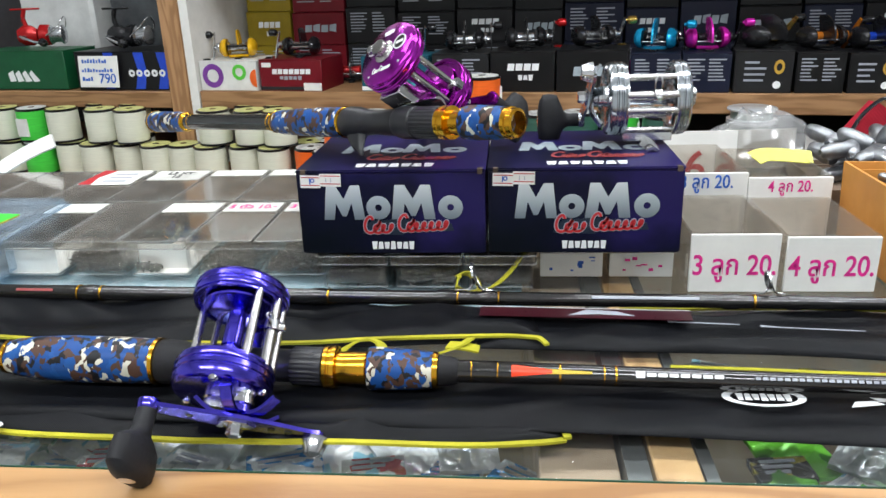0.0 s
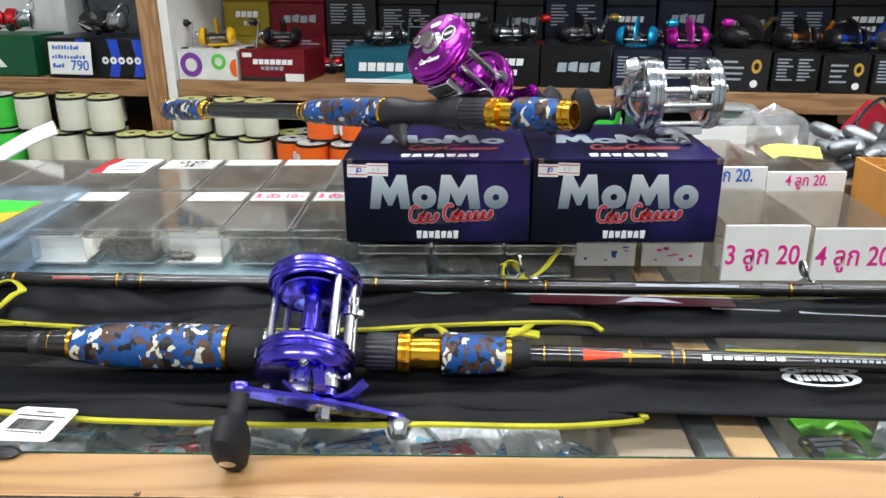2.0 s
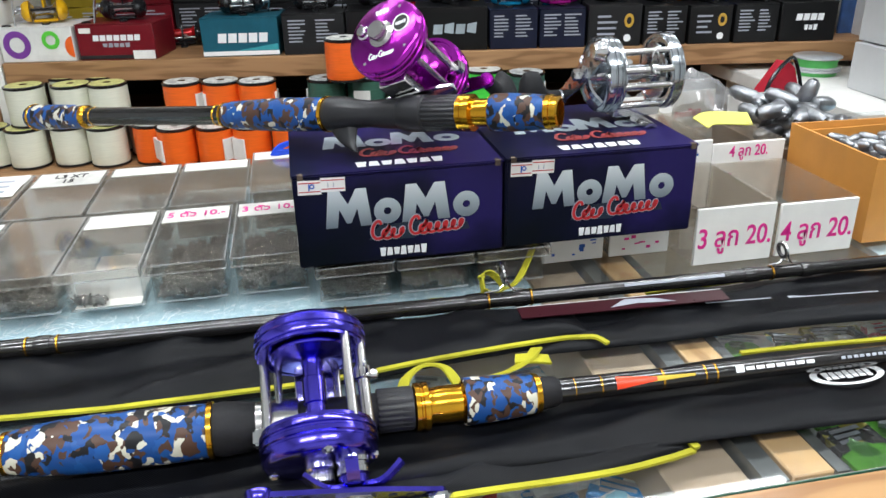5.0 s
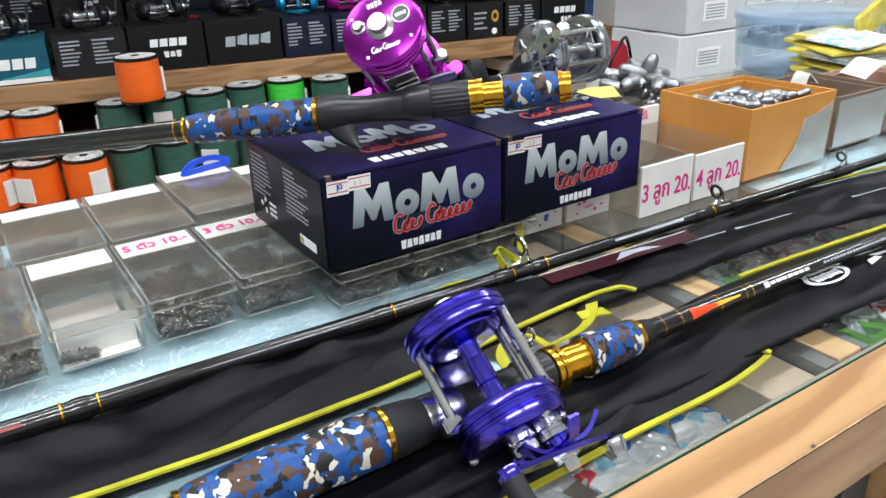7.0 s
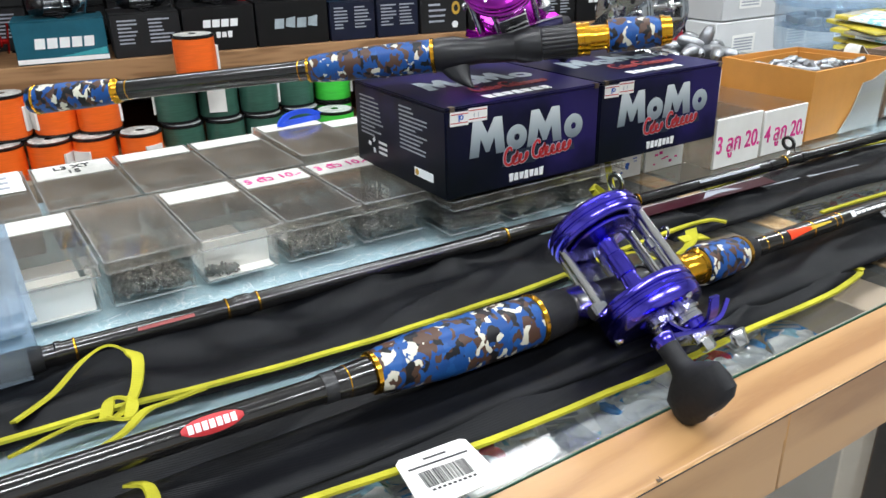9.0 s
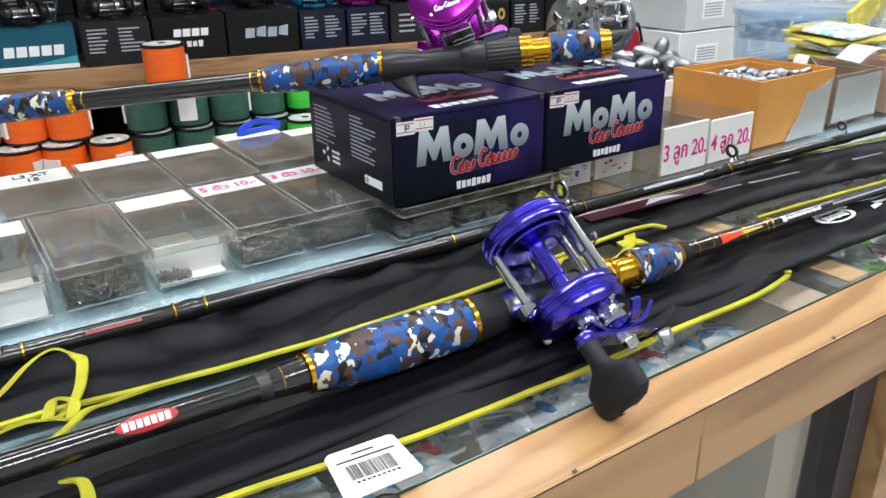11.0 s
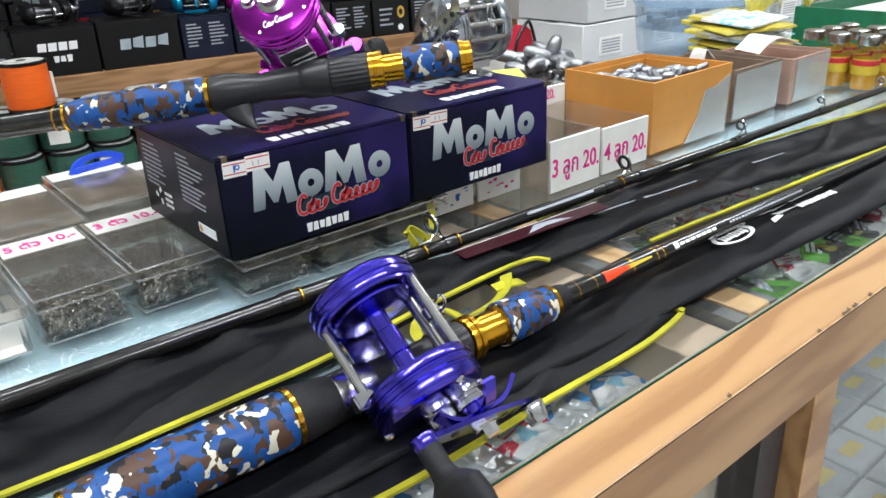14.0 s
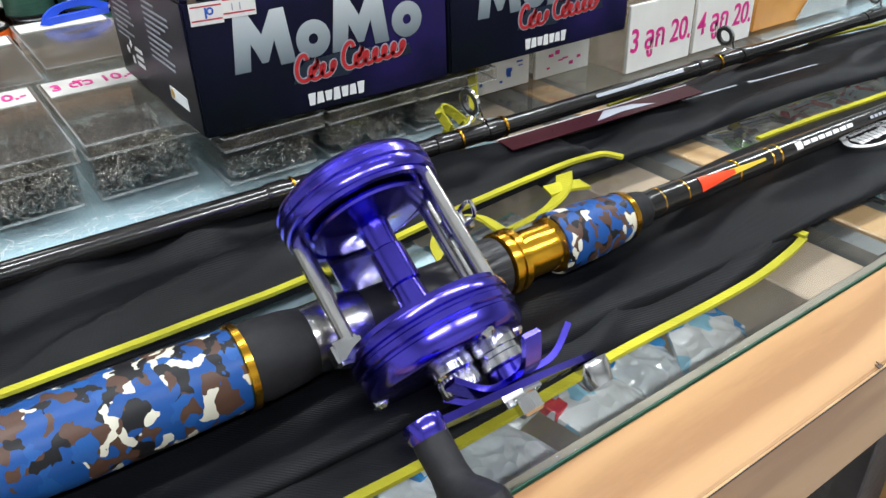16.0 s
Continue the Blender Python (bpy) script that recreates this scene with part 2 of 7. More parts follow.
def wood(name, light, dark, rough=0.35, scale=4.0, stretch=(1, 9, 9), coat=0.2):
    """Grain with long flames."""
    ma, nt, bs = nodes(name)
    v = coords(nt, stretch)
    n0 = add(nt, "ShaderNodeTexNoise", Scale=scale, Detail=3.0, Roughness=0.5, Distortion=0.6)
    nt.links.new(v, n0.inputs["Vector"])
    wv = add(nt, "ShaderNodeTexWave", Scale=scale * 0.5, Distortion=14.0, Detail=2.0, Detail_Scale=1.2)
    wv.bands_direction = "Y"
    nt.links.new(v, wv.inputs["Vector"])
    fine = add(nt, "ShaderNodeTexNoise", Scale=scale * 22, Detail=4.0)
    nt.links.new(v, fine.inputs["Vector"])
    m1 = nt.nodes.new("ShaderNodeMath")
    m1.operation = "MULTIPLY"
    nt.links.new(wv.outputs["Fac"], m1.inputs[0])
    nt.links.new(n0.outputs["Fac"], m1.inputs[1])
    m2 = nt.nodes.new("ShaderNodeMath")
    m2.operation = "MULTIPLY_ADD"
    m2.inputs[1].default_value = 0.16
    nt.links.new(fine.outputs["Fac"], m2.inputs[0])
    nt.links.new(m1.outputs["Value"], m2.inputs[2])
    c = ramp(nt, m2.outputs["Value"], [(0.12, light), (0.34, tuple((a * 2 + b) / 3 for a, b in zip(light, dark))), (0.56, dark)])
    nt.links.new(c, bs.inputs["Base Color"])
    bs.inputs["Roughness"].default_value = rough
    bs.inputs["Coat Weight"].default_value = coat
    bs.inputs["Coat Roughness"].default_value = 0.15
    relief(nt, bs, m2.outputs["Value"], 0.08, 0.0005)
    return ma


def camouflage(name):
    """Blotches of blue, brown, black and white under lacquer."""
    ma, nt, bs = nodes(name)
    v = coords(nt, (0.75, 1.15, 1.15))
    n = add(nt, "ShaderNodeTexNoise", Scale=120.0, Detail=2.0)
    nt.links.new(v, n.inputs["Vector"])
    mx = nt.nodes.new("ShaderNodeVectorMath")
    mx.operation = "MULTIPLY_ADD"
    mx.inputs[1].default_value = (0.013,) * 3
    nt.links.new(n.outputs["Color"], mx.inputs[0])
    nt.links.new(v, mx.inputs[2])
    vo = add(nt, "ShaderNodeTexVoronoi", Scale=195.0)
    nt.links.new(mx.outputs["Vector"], vo.inputs["Vector"])
    sp = nt.nodes.new("ShaderNodeSeparateColor")
    nt.links.new(vo.outputs["Color"], sp.inputs["Color"])
    c = ramp(nt, sp.outputs["Red"], [(0.0, (0.008, 0.062, 0.24)), (0.32, (0.075, 0.038, 0.025)), (0.60, (0.008, 0.008, 0.010)), (0.78, (0.60, 0.58, 0.48)), (0.89, (0.012, 0.08, 0.28))], True)
    nt.links.new(c, bs.inputs["Base Color"])
    bs.inputs["Roughness"].default_value = 0.42
    bs.inputs["Specular IOR Level"].default_value = 0.3
    fine = add(nt, "ShaderNodeTexNoise", Scale=900.0, Detail=2.0)
    nt.links.new(v, fine.inputs["Vector"])
    relief(nt, bs, fine.outputs["Fac"], 0.12, 0.0004)
    return ma


def print_card(name, dark, mid, bright, stars=True, rough=0.33):
    """Printed carton: a slow wash between inks and a few star specks."""
    ma, nt, bs = nodes(name)
    v = coords(nt)
    sep = nt.nodes.new("ShaderNodeSeparateXYZ")
    nt.links.new(v, sep.inputs["Vector"])
    n = add(nt, "ShaderNodeTexNoise", Scale=14.0, Detail=4.0)
    nt.links.new(v, n.inputs["Vector"])
    a = nt.nodes.new("ShaderNodeMath")
    a.operation = "MULTIPLY_ADD"
    a.inputs[1].default_value = 2.0
    nt.links.new(sep.outputs["X"], a.inputs[0])
    nt.links.new(n.outputs["Fac"], a.inputs[2])
    b = nt.nodes.new("ShaderNodeMath")
    b.operation = "MULTIPLY_ADD"
    b.inputs[1].default_value = 3.6
    nt.links.new(sep.outputs["Z"], b.inputs[0])
    nt.links.new(a.outputs["Value"], b.inputs[2])
    c = ramp(nt, b.outputs["Value"], [(0.50, dark), (0.80, mid), (1.0, bright)])
    if stars:
        vo = add(nt, "ShaderNodeTexVoronoi", Scale=52.0)
        nt.links.new(v, vo.inputs["Vector"])
        s = ramp(nt, vo.outputs["Distance"], [(0.02, (0.4, 0.45, 1.0)), (0.07, (0.0, 0.0, 0.0))])
        sp = nt.nodes.new("ShaderNodeSeparateColor")
        nt.links.new(vo.outputs["Color"], sp.inputs["Color"])
        g = nt.nodes.new("ShaderNodeMath")
        g.operation = "GREATER_THAN"
        g.inputs[1].default_value = 0.7
        nt.links.new(sp.outputs["Green"], g.inputs[0])
        mix = nt.nodes.new("ShaderNodeMix")
        mix.data_type, mix.blend_type = "RGBA", "ADD"
        nt.links.new(g.outputs["Value"], mix.inputs["Factor"])
        nt.links.new(c, mix.inputs["A"])
        nt.links.new(s, mix.inputs["B"])
        c = mix.outputs["Result"]
    nt.links.new(c, bs.inputs["Base Color"])
    bs.inputs["Roughness"].default_value = rough
    bs.inputs["Specular IOR Level"].default_value = 0.16
    f = add(nt, "ShaderNodeTexNoise", Scale=500.0)
    nt.links.new(v, f.inputs["Vector"])
    relief(nt, bs, f.outputs["Fac"], 0.06, 0.0003)
    return ma


def cloth(name, col, scale=900.0, rough=0.75):
    """Close woven nylon."""
    ma, nt, bs = nodes(name)
    v = coords(nt)
    w1 = add(nt, "ShaderNodeTexWave", Scale=scale / 6.0)
    w1.bands_direction = "DIAGONAL"
    nt.links.new(v, w1.inputs["Vector"])
    n = add(nt, "ShaderNodeTexNoise", Scale=25.0, Detail=5.0)
    nt.links.new(v, n.inputs["Vector"])
    c = ramp(nt, n.outputs["Fac"], [(0.3, tuple(x * 0.7 for x in col)), (0.7, tuple(x * 1.35 for x in col))])
    nt.links.new(c, bs.inputs["Base Color"])
    bs.inputs["Roughness"].default_value = rough
    bs.inputs["Specular IOR Level"].default_value = 0.13
    relief(nt, bs, w1.outputs["Fac"], 0.25, 0.0004)
    return ma


def scratched(name, col, rough=0.3, metal=0.6):
    """Bare sheet with random hairline scratches."""
    ma, nt, bs = nodes(name)
    v = coords(nt, (1, 1, 1))
    n = add(nt, "ShaderNodeTexNoise", Scale=18.0, Detail=6.0)
    nt.links.new(v, n.inputs["Vector"])
    zero = nt.nodes.new("ShaderNodeValue")
    zero.outputs[0].default_value = 0.0
    total = zero.outputs[0]
    for k, (ang, sc) in enumerate(((0.5, 60.0), (-0.9, 75.0), (1.7, 50.0), (2.4, 90.0))):
        total = hairlines(nt, v, ang, sc, k, 0.5, total)
    base = ramp(nt, n.outputs["Fac"], [(0.3, tuple(x * 0.82 for x in col)), (0.7, tuple(min(1, x * 1.12) for x in col))])
    mix = nt.nodes.new("ShaderNodeMix")
    mix.data_type = "RGBA"
    mix.inputs["B"].default_value = (0.9, 0.95, 0.97, 1)
    nt.links.new(total, mix.inputs["Factor"])
    nt.links.new(base, mix.inputs["A"])
    nt.links.new(mix.outputs["Result"], bs.inputs["Base Color"])
    bs.inputs["Roughness"].default_value = rough
    bs.inputs["Metallic"].default_value = metal
    return ma


def foil(name, col, metal=0.5, rough=0.16, scale=55.0, ink=None):
    """Crinkled shiny film, sharp facets that catch the light, with patches of print."""
    ma, nt, bs = nodes(name)
    v = coords(nt)
    n = add(nt, "ShaderNodeTexNoise", Scale=scale * 0.6, Detail=3.0)
    nt.links.new(v, n.inputs["Vector"])
    warp = nt.nodes.new("ShaderNodeVectorMath")
    warp.operation = "MULTIPLY_ADD"
    warp.inputs[1].default_value = (0.03,) * 3
    nt.links.new(n.outputs["Color"], warp.inputs[0])
    nt.links.new(v, warp.inputs[2])
    vo = add(nt, "ShaderNodeTexVoronoi", Scale=scale * 1.6)
    nt.links.new(warp.outputs["Vector"], vo.inputs["Vector"])
    relief(nt, bs, vo.outputs["Distance"], 0.9, 0.004)
    c = ramp(nt, n.outputs["Fac"], [(0.35, tuple(x * 0.75 for x in col)), (0.65, tuple(min(1, x * 1.15) for x in col))])
    if ink:
        sp = nt.nodes.new("ShaderNodeSeparateColor")
        v2 = add(nt, "ShaderNodeTexVoronoi", Scale=scale * 2.2)
        nt.links.new(v, v2.inputs["Vector"])
        nt.links.new(v2.outputs["Color"], sp.inputs["Color"])
        gt = nt.nodes.new("ShaderNodeMath")
        gt.operation = "GREATER_THAN"
        gt.inputs[1].default_value = 0.72
        nt.links.new(sp.outputs["Red"], gt.inputs[0])
        mix = nt.nodes.new("ShaderNodeMix")
        mix.data_type = "RGBA"
        mix.inputs["B"].default_value = (*ink, 1)
        nt.links.new(gt.outputs["Value"], mix.inputs["Factor"])
        nt.links.new(c, mix.inputs["A"])
        c = mix.outputs["Result"]
    nt.links.new(c, bs.inputs["Base Color"])
    bs.inputs["Roughness"].default_value = rough
    bs.inputs["Metallic"].default_value = metal
    return ma


MAPLE = wood("maple_laminate", (0.455, 0.258, 0.110), (0.31, 0.155, 0.060), scale=3.4, stretch=(1.3, 9, 9))
PINE = wood("pine_board", (0.37, 0.20, 0.09), (0.23, 0.115, 0.046), rough=0.6, scale=6, coat=0.0)
PINE_POST = wood("pine_post", (0.46, 0.255, 0.12), (0.31, 0.16, 0.068), rough=0.6, scale=6, stretch=(9, 9, 1.2), coat=0.0)
BATTEN = wood("maple_batten", (0.60, 0.38, 0.18), (0.42, 0.24, 0.10), stretch=(9, 1.2, 9))
TAN = plain("tan_board", (0.44, 0.33, 0.23), 0.5, scale=18)
GLASS = clear("counter_glass", (0.97, 0.988, 0.988), 0.13, 0.02, haze=0.008, power=4.6)
GLASS_EDGE = plain("green_glass_edge", (0.035, 0.10, 0.07), 0.15, var=0.3, scale=60)
ACRYLIC = clear("clear_acrylic", (0.985, 0.985, 0.98), 0.035, 0.05, haze=0.005)
# brown haze stands in for the dull reflection on the lids, under scuff lines
LID_CLEAR = clear("scuffed_sheen_lid", (0.95, 0.94, 0.92), 0.05, 0.08, haze=0.035, haze_col=(0.62, 0.56, 0.50), scratch=0.06)
# white haze paints the highlights along the tray edges
RIM_GLINT = clear("acrylic_edge_highlight", (0.95, 0.95, 0.95), 0.5, 0.08, haze=0.16, haze_col=(0.88, 0.90, 0.91))
# yellowed tint; its brown haze also paints in a dull brownish reflection
SMOKED = clear("yellowed_sheen_acrylic", (0.92, 0.90, 0.87), 0.16, 0.10, haze=0.08, haze_col=(0.60, 0.56, 0.51), scratch=0.07)
BLUISH = clear("bluish_plastic", (0.80, 0.88, 0.95), 0.13, 0.12, haze=0.16, haze_col=(0.6, 0.7, 0.8))
BAGGY = clear("cellophane", (0.9, 0.9, 0.9), 0.16, 0.16, haze=0.13)
SHEET = scratched("scratched_sheet", (0.56, 0.75, 0.84), 0.26, 0.1)
CAMO = camouflage("camouflage_lacquer")
NAVY = print_card("navy_carton", (0.003, 0.005, 0.009), (0.005, 0.0055, 0.024), (0.017, 0.012, 0.080))
BLACK = plain("black_plastic", (0.018, 0.018, 0.02), 0.38, var=0.3)
RUBBER = plain("matt_black_foam", (0.014, 0.014, 0.016), 0.6, var=0.3, bump=0.25, spec=0.25)
GRAPHITE = plain("graphite_seat", (0.022, 0.022, 0.025), 0.34, var=0.2, spec=0.35)
BLANK = plain("black_rod_blank", (0.010, 0.009, 0.009), 0.14, var=0.5, scale=90, bump=0.16, coat=0.6, stretch=(0.3, 1, 1))
BAG = cloth("black_nylon", (0.0042, 0.0046, 0.0060), scale=2600.0, rough=0.40)
YELLOW = cloth("yellow_webbing", (0.39, 0.365, 0.028), 1500.0, 0.6)
GOLD = plain("gold_anodised", (0.72, 0.37, 0.03), 0.20, 1.0, var=0.05, bump=0.0)
STEEL = plain("polished_steel", (0.70, 0.70, 0.71), 0.14, 1.0, var=0.05, bump=0.0)
SATIN = plain("satin_steel", (0.52, 0.51, 0.50), 0.24, 1.0, var=0.05, bump=0.0)
LEAD = plain("dull_lead", (0.33, 0.34, 0.36), 0.38, 1.0, var=0.3, scale=60, bump=0.3)
VIOLET = plain("blue_violet_anodised", (0.115, 0.09, 0.70), 0.18, 1.0, var=0.12, bump=0.02)
PURPLE = plain("purple_anodised", (0.42, 0.03, 0.44), 0.20, 1.0, var=0.1, bump=0.02)
WHITE = plain("white_card", (0.80, 0.79, 0.76), 0.6, var=0.06, scale=30)
OFFWHITE = plain("worn_white_card", (0.66, 0.65, 0.61), 0.6, var=0.14, scale=60)
CREAM = plain("cream_line", (0.74, 0.75, 0.62), 0.4, var=0.06, scale=30, stretch=(1, 1, 14), bump=0.35)
ORANGE = plain("orange_line", (0.90, 0.14, 0.012), 0.4, var=0.10, scale=30, stretch=(1, 1, 14), bump=0.35)
GREEN = plain("green_line", (0.04, 0.115, 0.085), 0.3, var=0.25, scale=30, stretch=(1, 1, 14), bump=0.35)
LIME = plain("lime_line", (0.06, 0.62, 0.06), 0.4, var=0.15, scale=30, stretch=(1, 1, 14), bump=0.35)
PINKISH = plain("salmon_line", (0.72, 0.40, 0.28), 0.4, var=0.10, scale=30, bump=0.3)
RED_INK = plain("red_ink", (0.48, 0.018, 0.025), 0.45)
PINK_INK = plain("pink_marker", (0.72, 0.02, 0.26), 0.5, var=0.3, scale=200)
BLUE_INK = plain("blue_marker", (0.015, 0.11, 0.50), 0.5, var=0.3, scale=200)
SILVER_INK = plain("silver_grey_print", (0.36, 0.42, 0.46), 0.35, var=0.25, scale=25)
SILVER_FADE, nt, bs = nodes("silver_fade_print")
sx = nt.nodes.new("ShaderNodeSeparateXYZ")
nt.links.new(coords(nt), sx.inputs["Vector"])
mr = nt.nodes.new("ShaderNodeMapRange")
mr.inputs["From Min"].default_value, mr.inputs["From Max"].default_value = 0.028, 0.060
nt.links.new(sx.outputs["Z"], mr.inputs["Value"])
nt.links.new(ramp(nt, mr.outputs["Result"], [(0.0, (0.11, 0.14, 0.17)), (0.55, (0.36, 0.41, 0.44)), (1.0, (0.62, 0.66, 0.68))]), bs.inputs["Base Color"])
bs.inputs["Roughness"].default_value = 0.35
WHITE_INK = plain("white_print", (0.82, 0.83, 0.84), 0.45, var=0.05)
PATCH = plain("slate_print", (0.006, 0.016, 0.035), 0.4, var=0.3, scale=60)
DULL_RED = plain("dull_red_print", (0.30, 0.05, 0.05), 0.45)
GOLD_INK = plain("gold_print", (0.50, 0.30, 0.04), 0.4)
GREY_INK = plain("grey_print", (0.33, 0.35, 0.40), 0.5)
KRAFT = plain("orange_carton", (0.62, 0.27, 0.055), 0.5, var=0.12, scale=14)
BROWN_CARD = plain("brown_card", (0.20, 0.14, 0.10), 0.7, var=0.25, scale=20)

# ---- the shop round the counter ----
WALL = plain("pale_wall_paint", (0.70, 0.71, 0.70), 0.7, var=0.05, scale=3)
CEILING = plain("ceiling_board", (0.78, 0.79, 0.79), 0.8, var=0.04, scale=3)
TILE = plain("grey_floor_tile", (0.34, 0.35, 0.36), 0.3, var=0.12, scale=5)
DARK_BOARD = plain("dark_backboard", (0.03, 0.03, 0.035), 0.7, var=0.3, scale=6)

single("floor", box(-3, 4.5, -3, 4, FLOOR - 0.1, FLOOR), TILE, "grey tiled shop floor", "floor", kind="structure")
single("ceiling", box(-3, 4.5, -3, 4, CEIL, CEIL + 0.1), CEILING, "white ceiling boards above the shop", "ceiling", kind="structure")
single("wall_north", box(-3, 4.5, 3.0, 3.12, FLOOR, CEIL), WALL, "pale painted wall behind the shelves", "wall", kind="structure")
single("wall_south", box(-3, 4.5, -2.62, -2.5, FLOOR, CEIL), WALL, "pale painted wall facing the counter", "wall", kind="structure")
single("wall_west", box(-3.0, -2.88, -2.5, 3.0, FLOOR, CEIL), WALL, "pale painted side wall", "wall", kind="structure")
single("wall_east", box(4.2, 4.32, -2.5, 3.0, FLOOR, CEIL), WALL, "pale painted far side wall", "wall", kind="structure")

# fluorescent fixtures
LAMP_WHITE = plain("white_enamel", (0.8, 0.8, 0.8), 0.4, var=0.03)
TUBE_GLOW, nt, bs = nodes("lit_tube")
bs.inputs["Emission Color"].default_value = (0.93, 0.97, 1.0, 1)
bs.inputs["Emission Strength"].default_value = 6.0
fixture = None
for x, y, watts in ((-0.9, -0.9, 1.5), (0.7, -0.9, 1.5), (-0.7, 0.65, 1), (0.8, 0.65, 1), (-0.7, 2.0, 0.45), (0.9, 2.0, 0.45), (2.4, 0.7, 1)):
    at = Matrix.Translation((x, y, CEIL))
    if fixture is None:
        fixture = thing("ceiling_light", at, "white enamelled fluorescent fixture on the ceiling", "ceiling light", "ceiling lights")
        part("housing", box(-0.64, 0.64, -0.09, 0.09, -0.05, 0.0, 0.01), LAMP_WHITE, fixture)
        for dy in (-0.045, 0.045):
            part("tube", bar((-0.6, dy, -0.066), (0.6, dy, -0.066), 0.013), TUBE_GLOW, fixture, "lit fluorescent tube")
    else:
        copy_thing(fixture, at)
    la = bpy.data.lights.new("tube_light", "AREA")
    la.shape, la.size, la.size_y, la.energy, la.color = "RECTANGLE", 1.2, 0.12, 17.0 * watts, (0.93, 0.97, 1.0)
    lo = new("tube_light", la)
    lo.matrix_basis = Matrix.Translation((x, y, CEIL - 0.09))

# ---- the display counter ----
counter = thing("display_counter", Matrix.Translation((0, 0, FLOOR)), "maple-laminate shop counter with a glass top", "display counter")
H = -FLOOR
X0, X1, YF, YG, YB = -1.5, 2.6, 0.326, 0.363, 1.03
DARK_METAL = plain("dark_bronze_metal", (0.075, 0.065, 0.065), 0.45, 0.6)
LEDGE = plain("taupe_ledge", (0.24, 0.205, 0.155), 0.5, scale=30)
GREY_METAL = plain("grey_metal_edge", (0.20, 0.21, 0.21), 0.4, 0.7)
part("glass_top", box(X0, X1, YG + 0.0008, YB, H - 0.006, H, 0.0004), GLASS, counter, "clear glass counter top with faint dust").visible_shadow = False
part("glass_edge", box(X0, X1, YG, YG + 0.0007, H - 0.006, H - 0.0002), GLASS_EDGE, counter, "green cut edge of the glass")
for a, b in ((X0, -0.1045), (-0.1035, X1)):
    part("front_rail", box(a, b, YF, YF + 0.018, H - 0.052, H - 0.0006, 0.0008), MAPLE, counter, "maple-laminate front rail")
part("top_rail", box(X0, X1, YF + 0.0006, YG - 0.0006, H - 0.02, H, 0.001), MAPLE, counter, "maple-laminate edge strip, worn along the front")
# lighter maple strip drawn in as the soft highlight on the rail's edge
part("edge_highlight", box(X0, X1, YF - 0.0004, YF + 0.0003, H - 0.0009, H - 0.0006), BATTEN, counter, "pale line painted as the edge's soft highlight")
part("dark_line", box(X0, X1, YF - 0.0005, YF + 0.0002, H - 0.0018, H - 0.0011), DARK_METAL, counter, "dark glue line")
part("inner_ledge", box(X0, X1, YG + 0.0015, YG + 0.0105, H - 0.026, H - 0.0085, 0.001), LEDGE, counter, "dull taupe ledge behind the front rail")
part("batten", box(0.1255, 0.151, YG + 0.0115, YB - 0.02, H - 0.030, H - 0.0075, 0.001), BATTEN, counter, "bare maple batten under the glass")
part("side_panel", box(0.062, 0.108, YG + 0.0115, YB - 0.02, H - 0.45, H - 0.016, 0.001), TAN, counter, "tan end panel of the case")
part("metal_edge", box(0.110, 0.1235, YG + 0.0115, YB - 0.02, H - 0.03, H - 0.009), GREY_METAL, counter)
part("metal_edge", box(0.1525, 0.160, YG + 0.0115, YB - 0.02, H - 0.03, H - 0.009), GREY_METAL, counter)
part("post", box(0.108, 0.140, YF + 0.020, YF + 0.05, 0, H - 0.0535, 0.001), DARK_METAL, counter, "dark bronze metal upright")
part("post", box(0.142, 0.174, YF + 0.004, YF + 0.03, 0, H - 0.0535, 0.001), MAPLE, counter, "maple-laminate upright")
part("post", box(-1.05, -1.01, YF + 0.004, YF + 0.03, 0, H - 0.0535, 0.001), MAPLE, counter, "maple-laminate upright")
part("front_glass", box(-1.0, 0.106, YF + 0.034, YF + 0.038, 0.1, H - 0.054), GLASS, counter, "clear front pane")
part("front_glass", box(0.176, X1, YF + 0.034, YF + 0.038, 0.1, H - 0.054), GLASS, counter, "clear front pane")
part("inner_shelf", box(X0, 0.06, YG + 0.0115, YB - 0.03, H - 0.066, H - 0.060), GLASS, counter, "glass shelf inside the case").visible_shadow = False
part("inner_shelf", box(0.165, X1, YG + 0.02, YB - 0.03, H - 0.066, H - 0.060), GLASS, counter, "glass shelf inside the case")
part("case_floor", box(X0, X1, YG + 0.004, YB - 0.02, 0.38, 0.40), TILE, counter, "grey floor of the case")
part("back_panel", box(X0, X1, YB - 0.018, YB, 0, H - 0.007), TAN, counter, "tan back panel")
part("plinth", box(X0, X1, YF + 0.06, YB - 0.03, 0, 0.38), TAN, counter)
part("reflector", box(X0, 0.055, 0.60, 0.95, H - 0.014, H - 0.0085), SHEET, counter, "scratched pale blue sheet under the glass")
part("reflector", box(X0, -0.06, 0.474, 0.598, H - 0.014, H - 0.0085), SHEET, counter, "scratched pale blue sheet under the glass")
part("reflector", box(0.37, X1, 0.565, 0.95, H - 0.014, H - 0.0085), SHEET, counter, "scratched pale blue sheet under the glass")
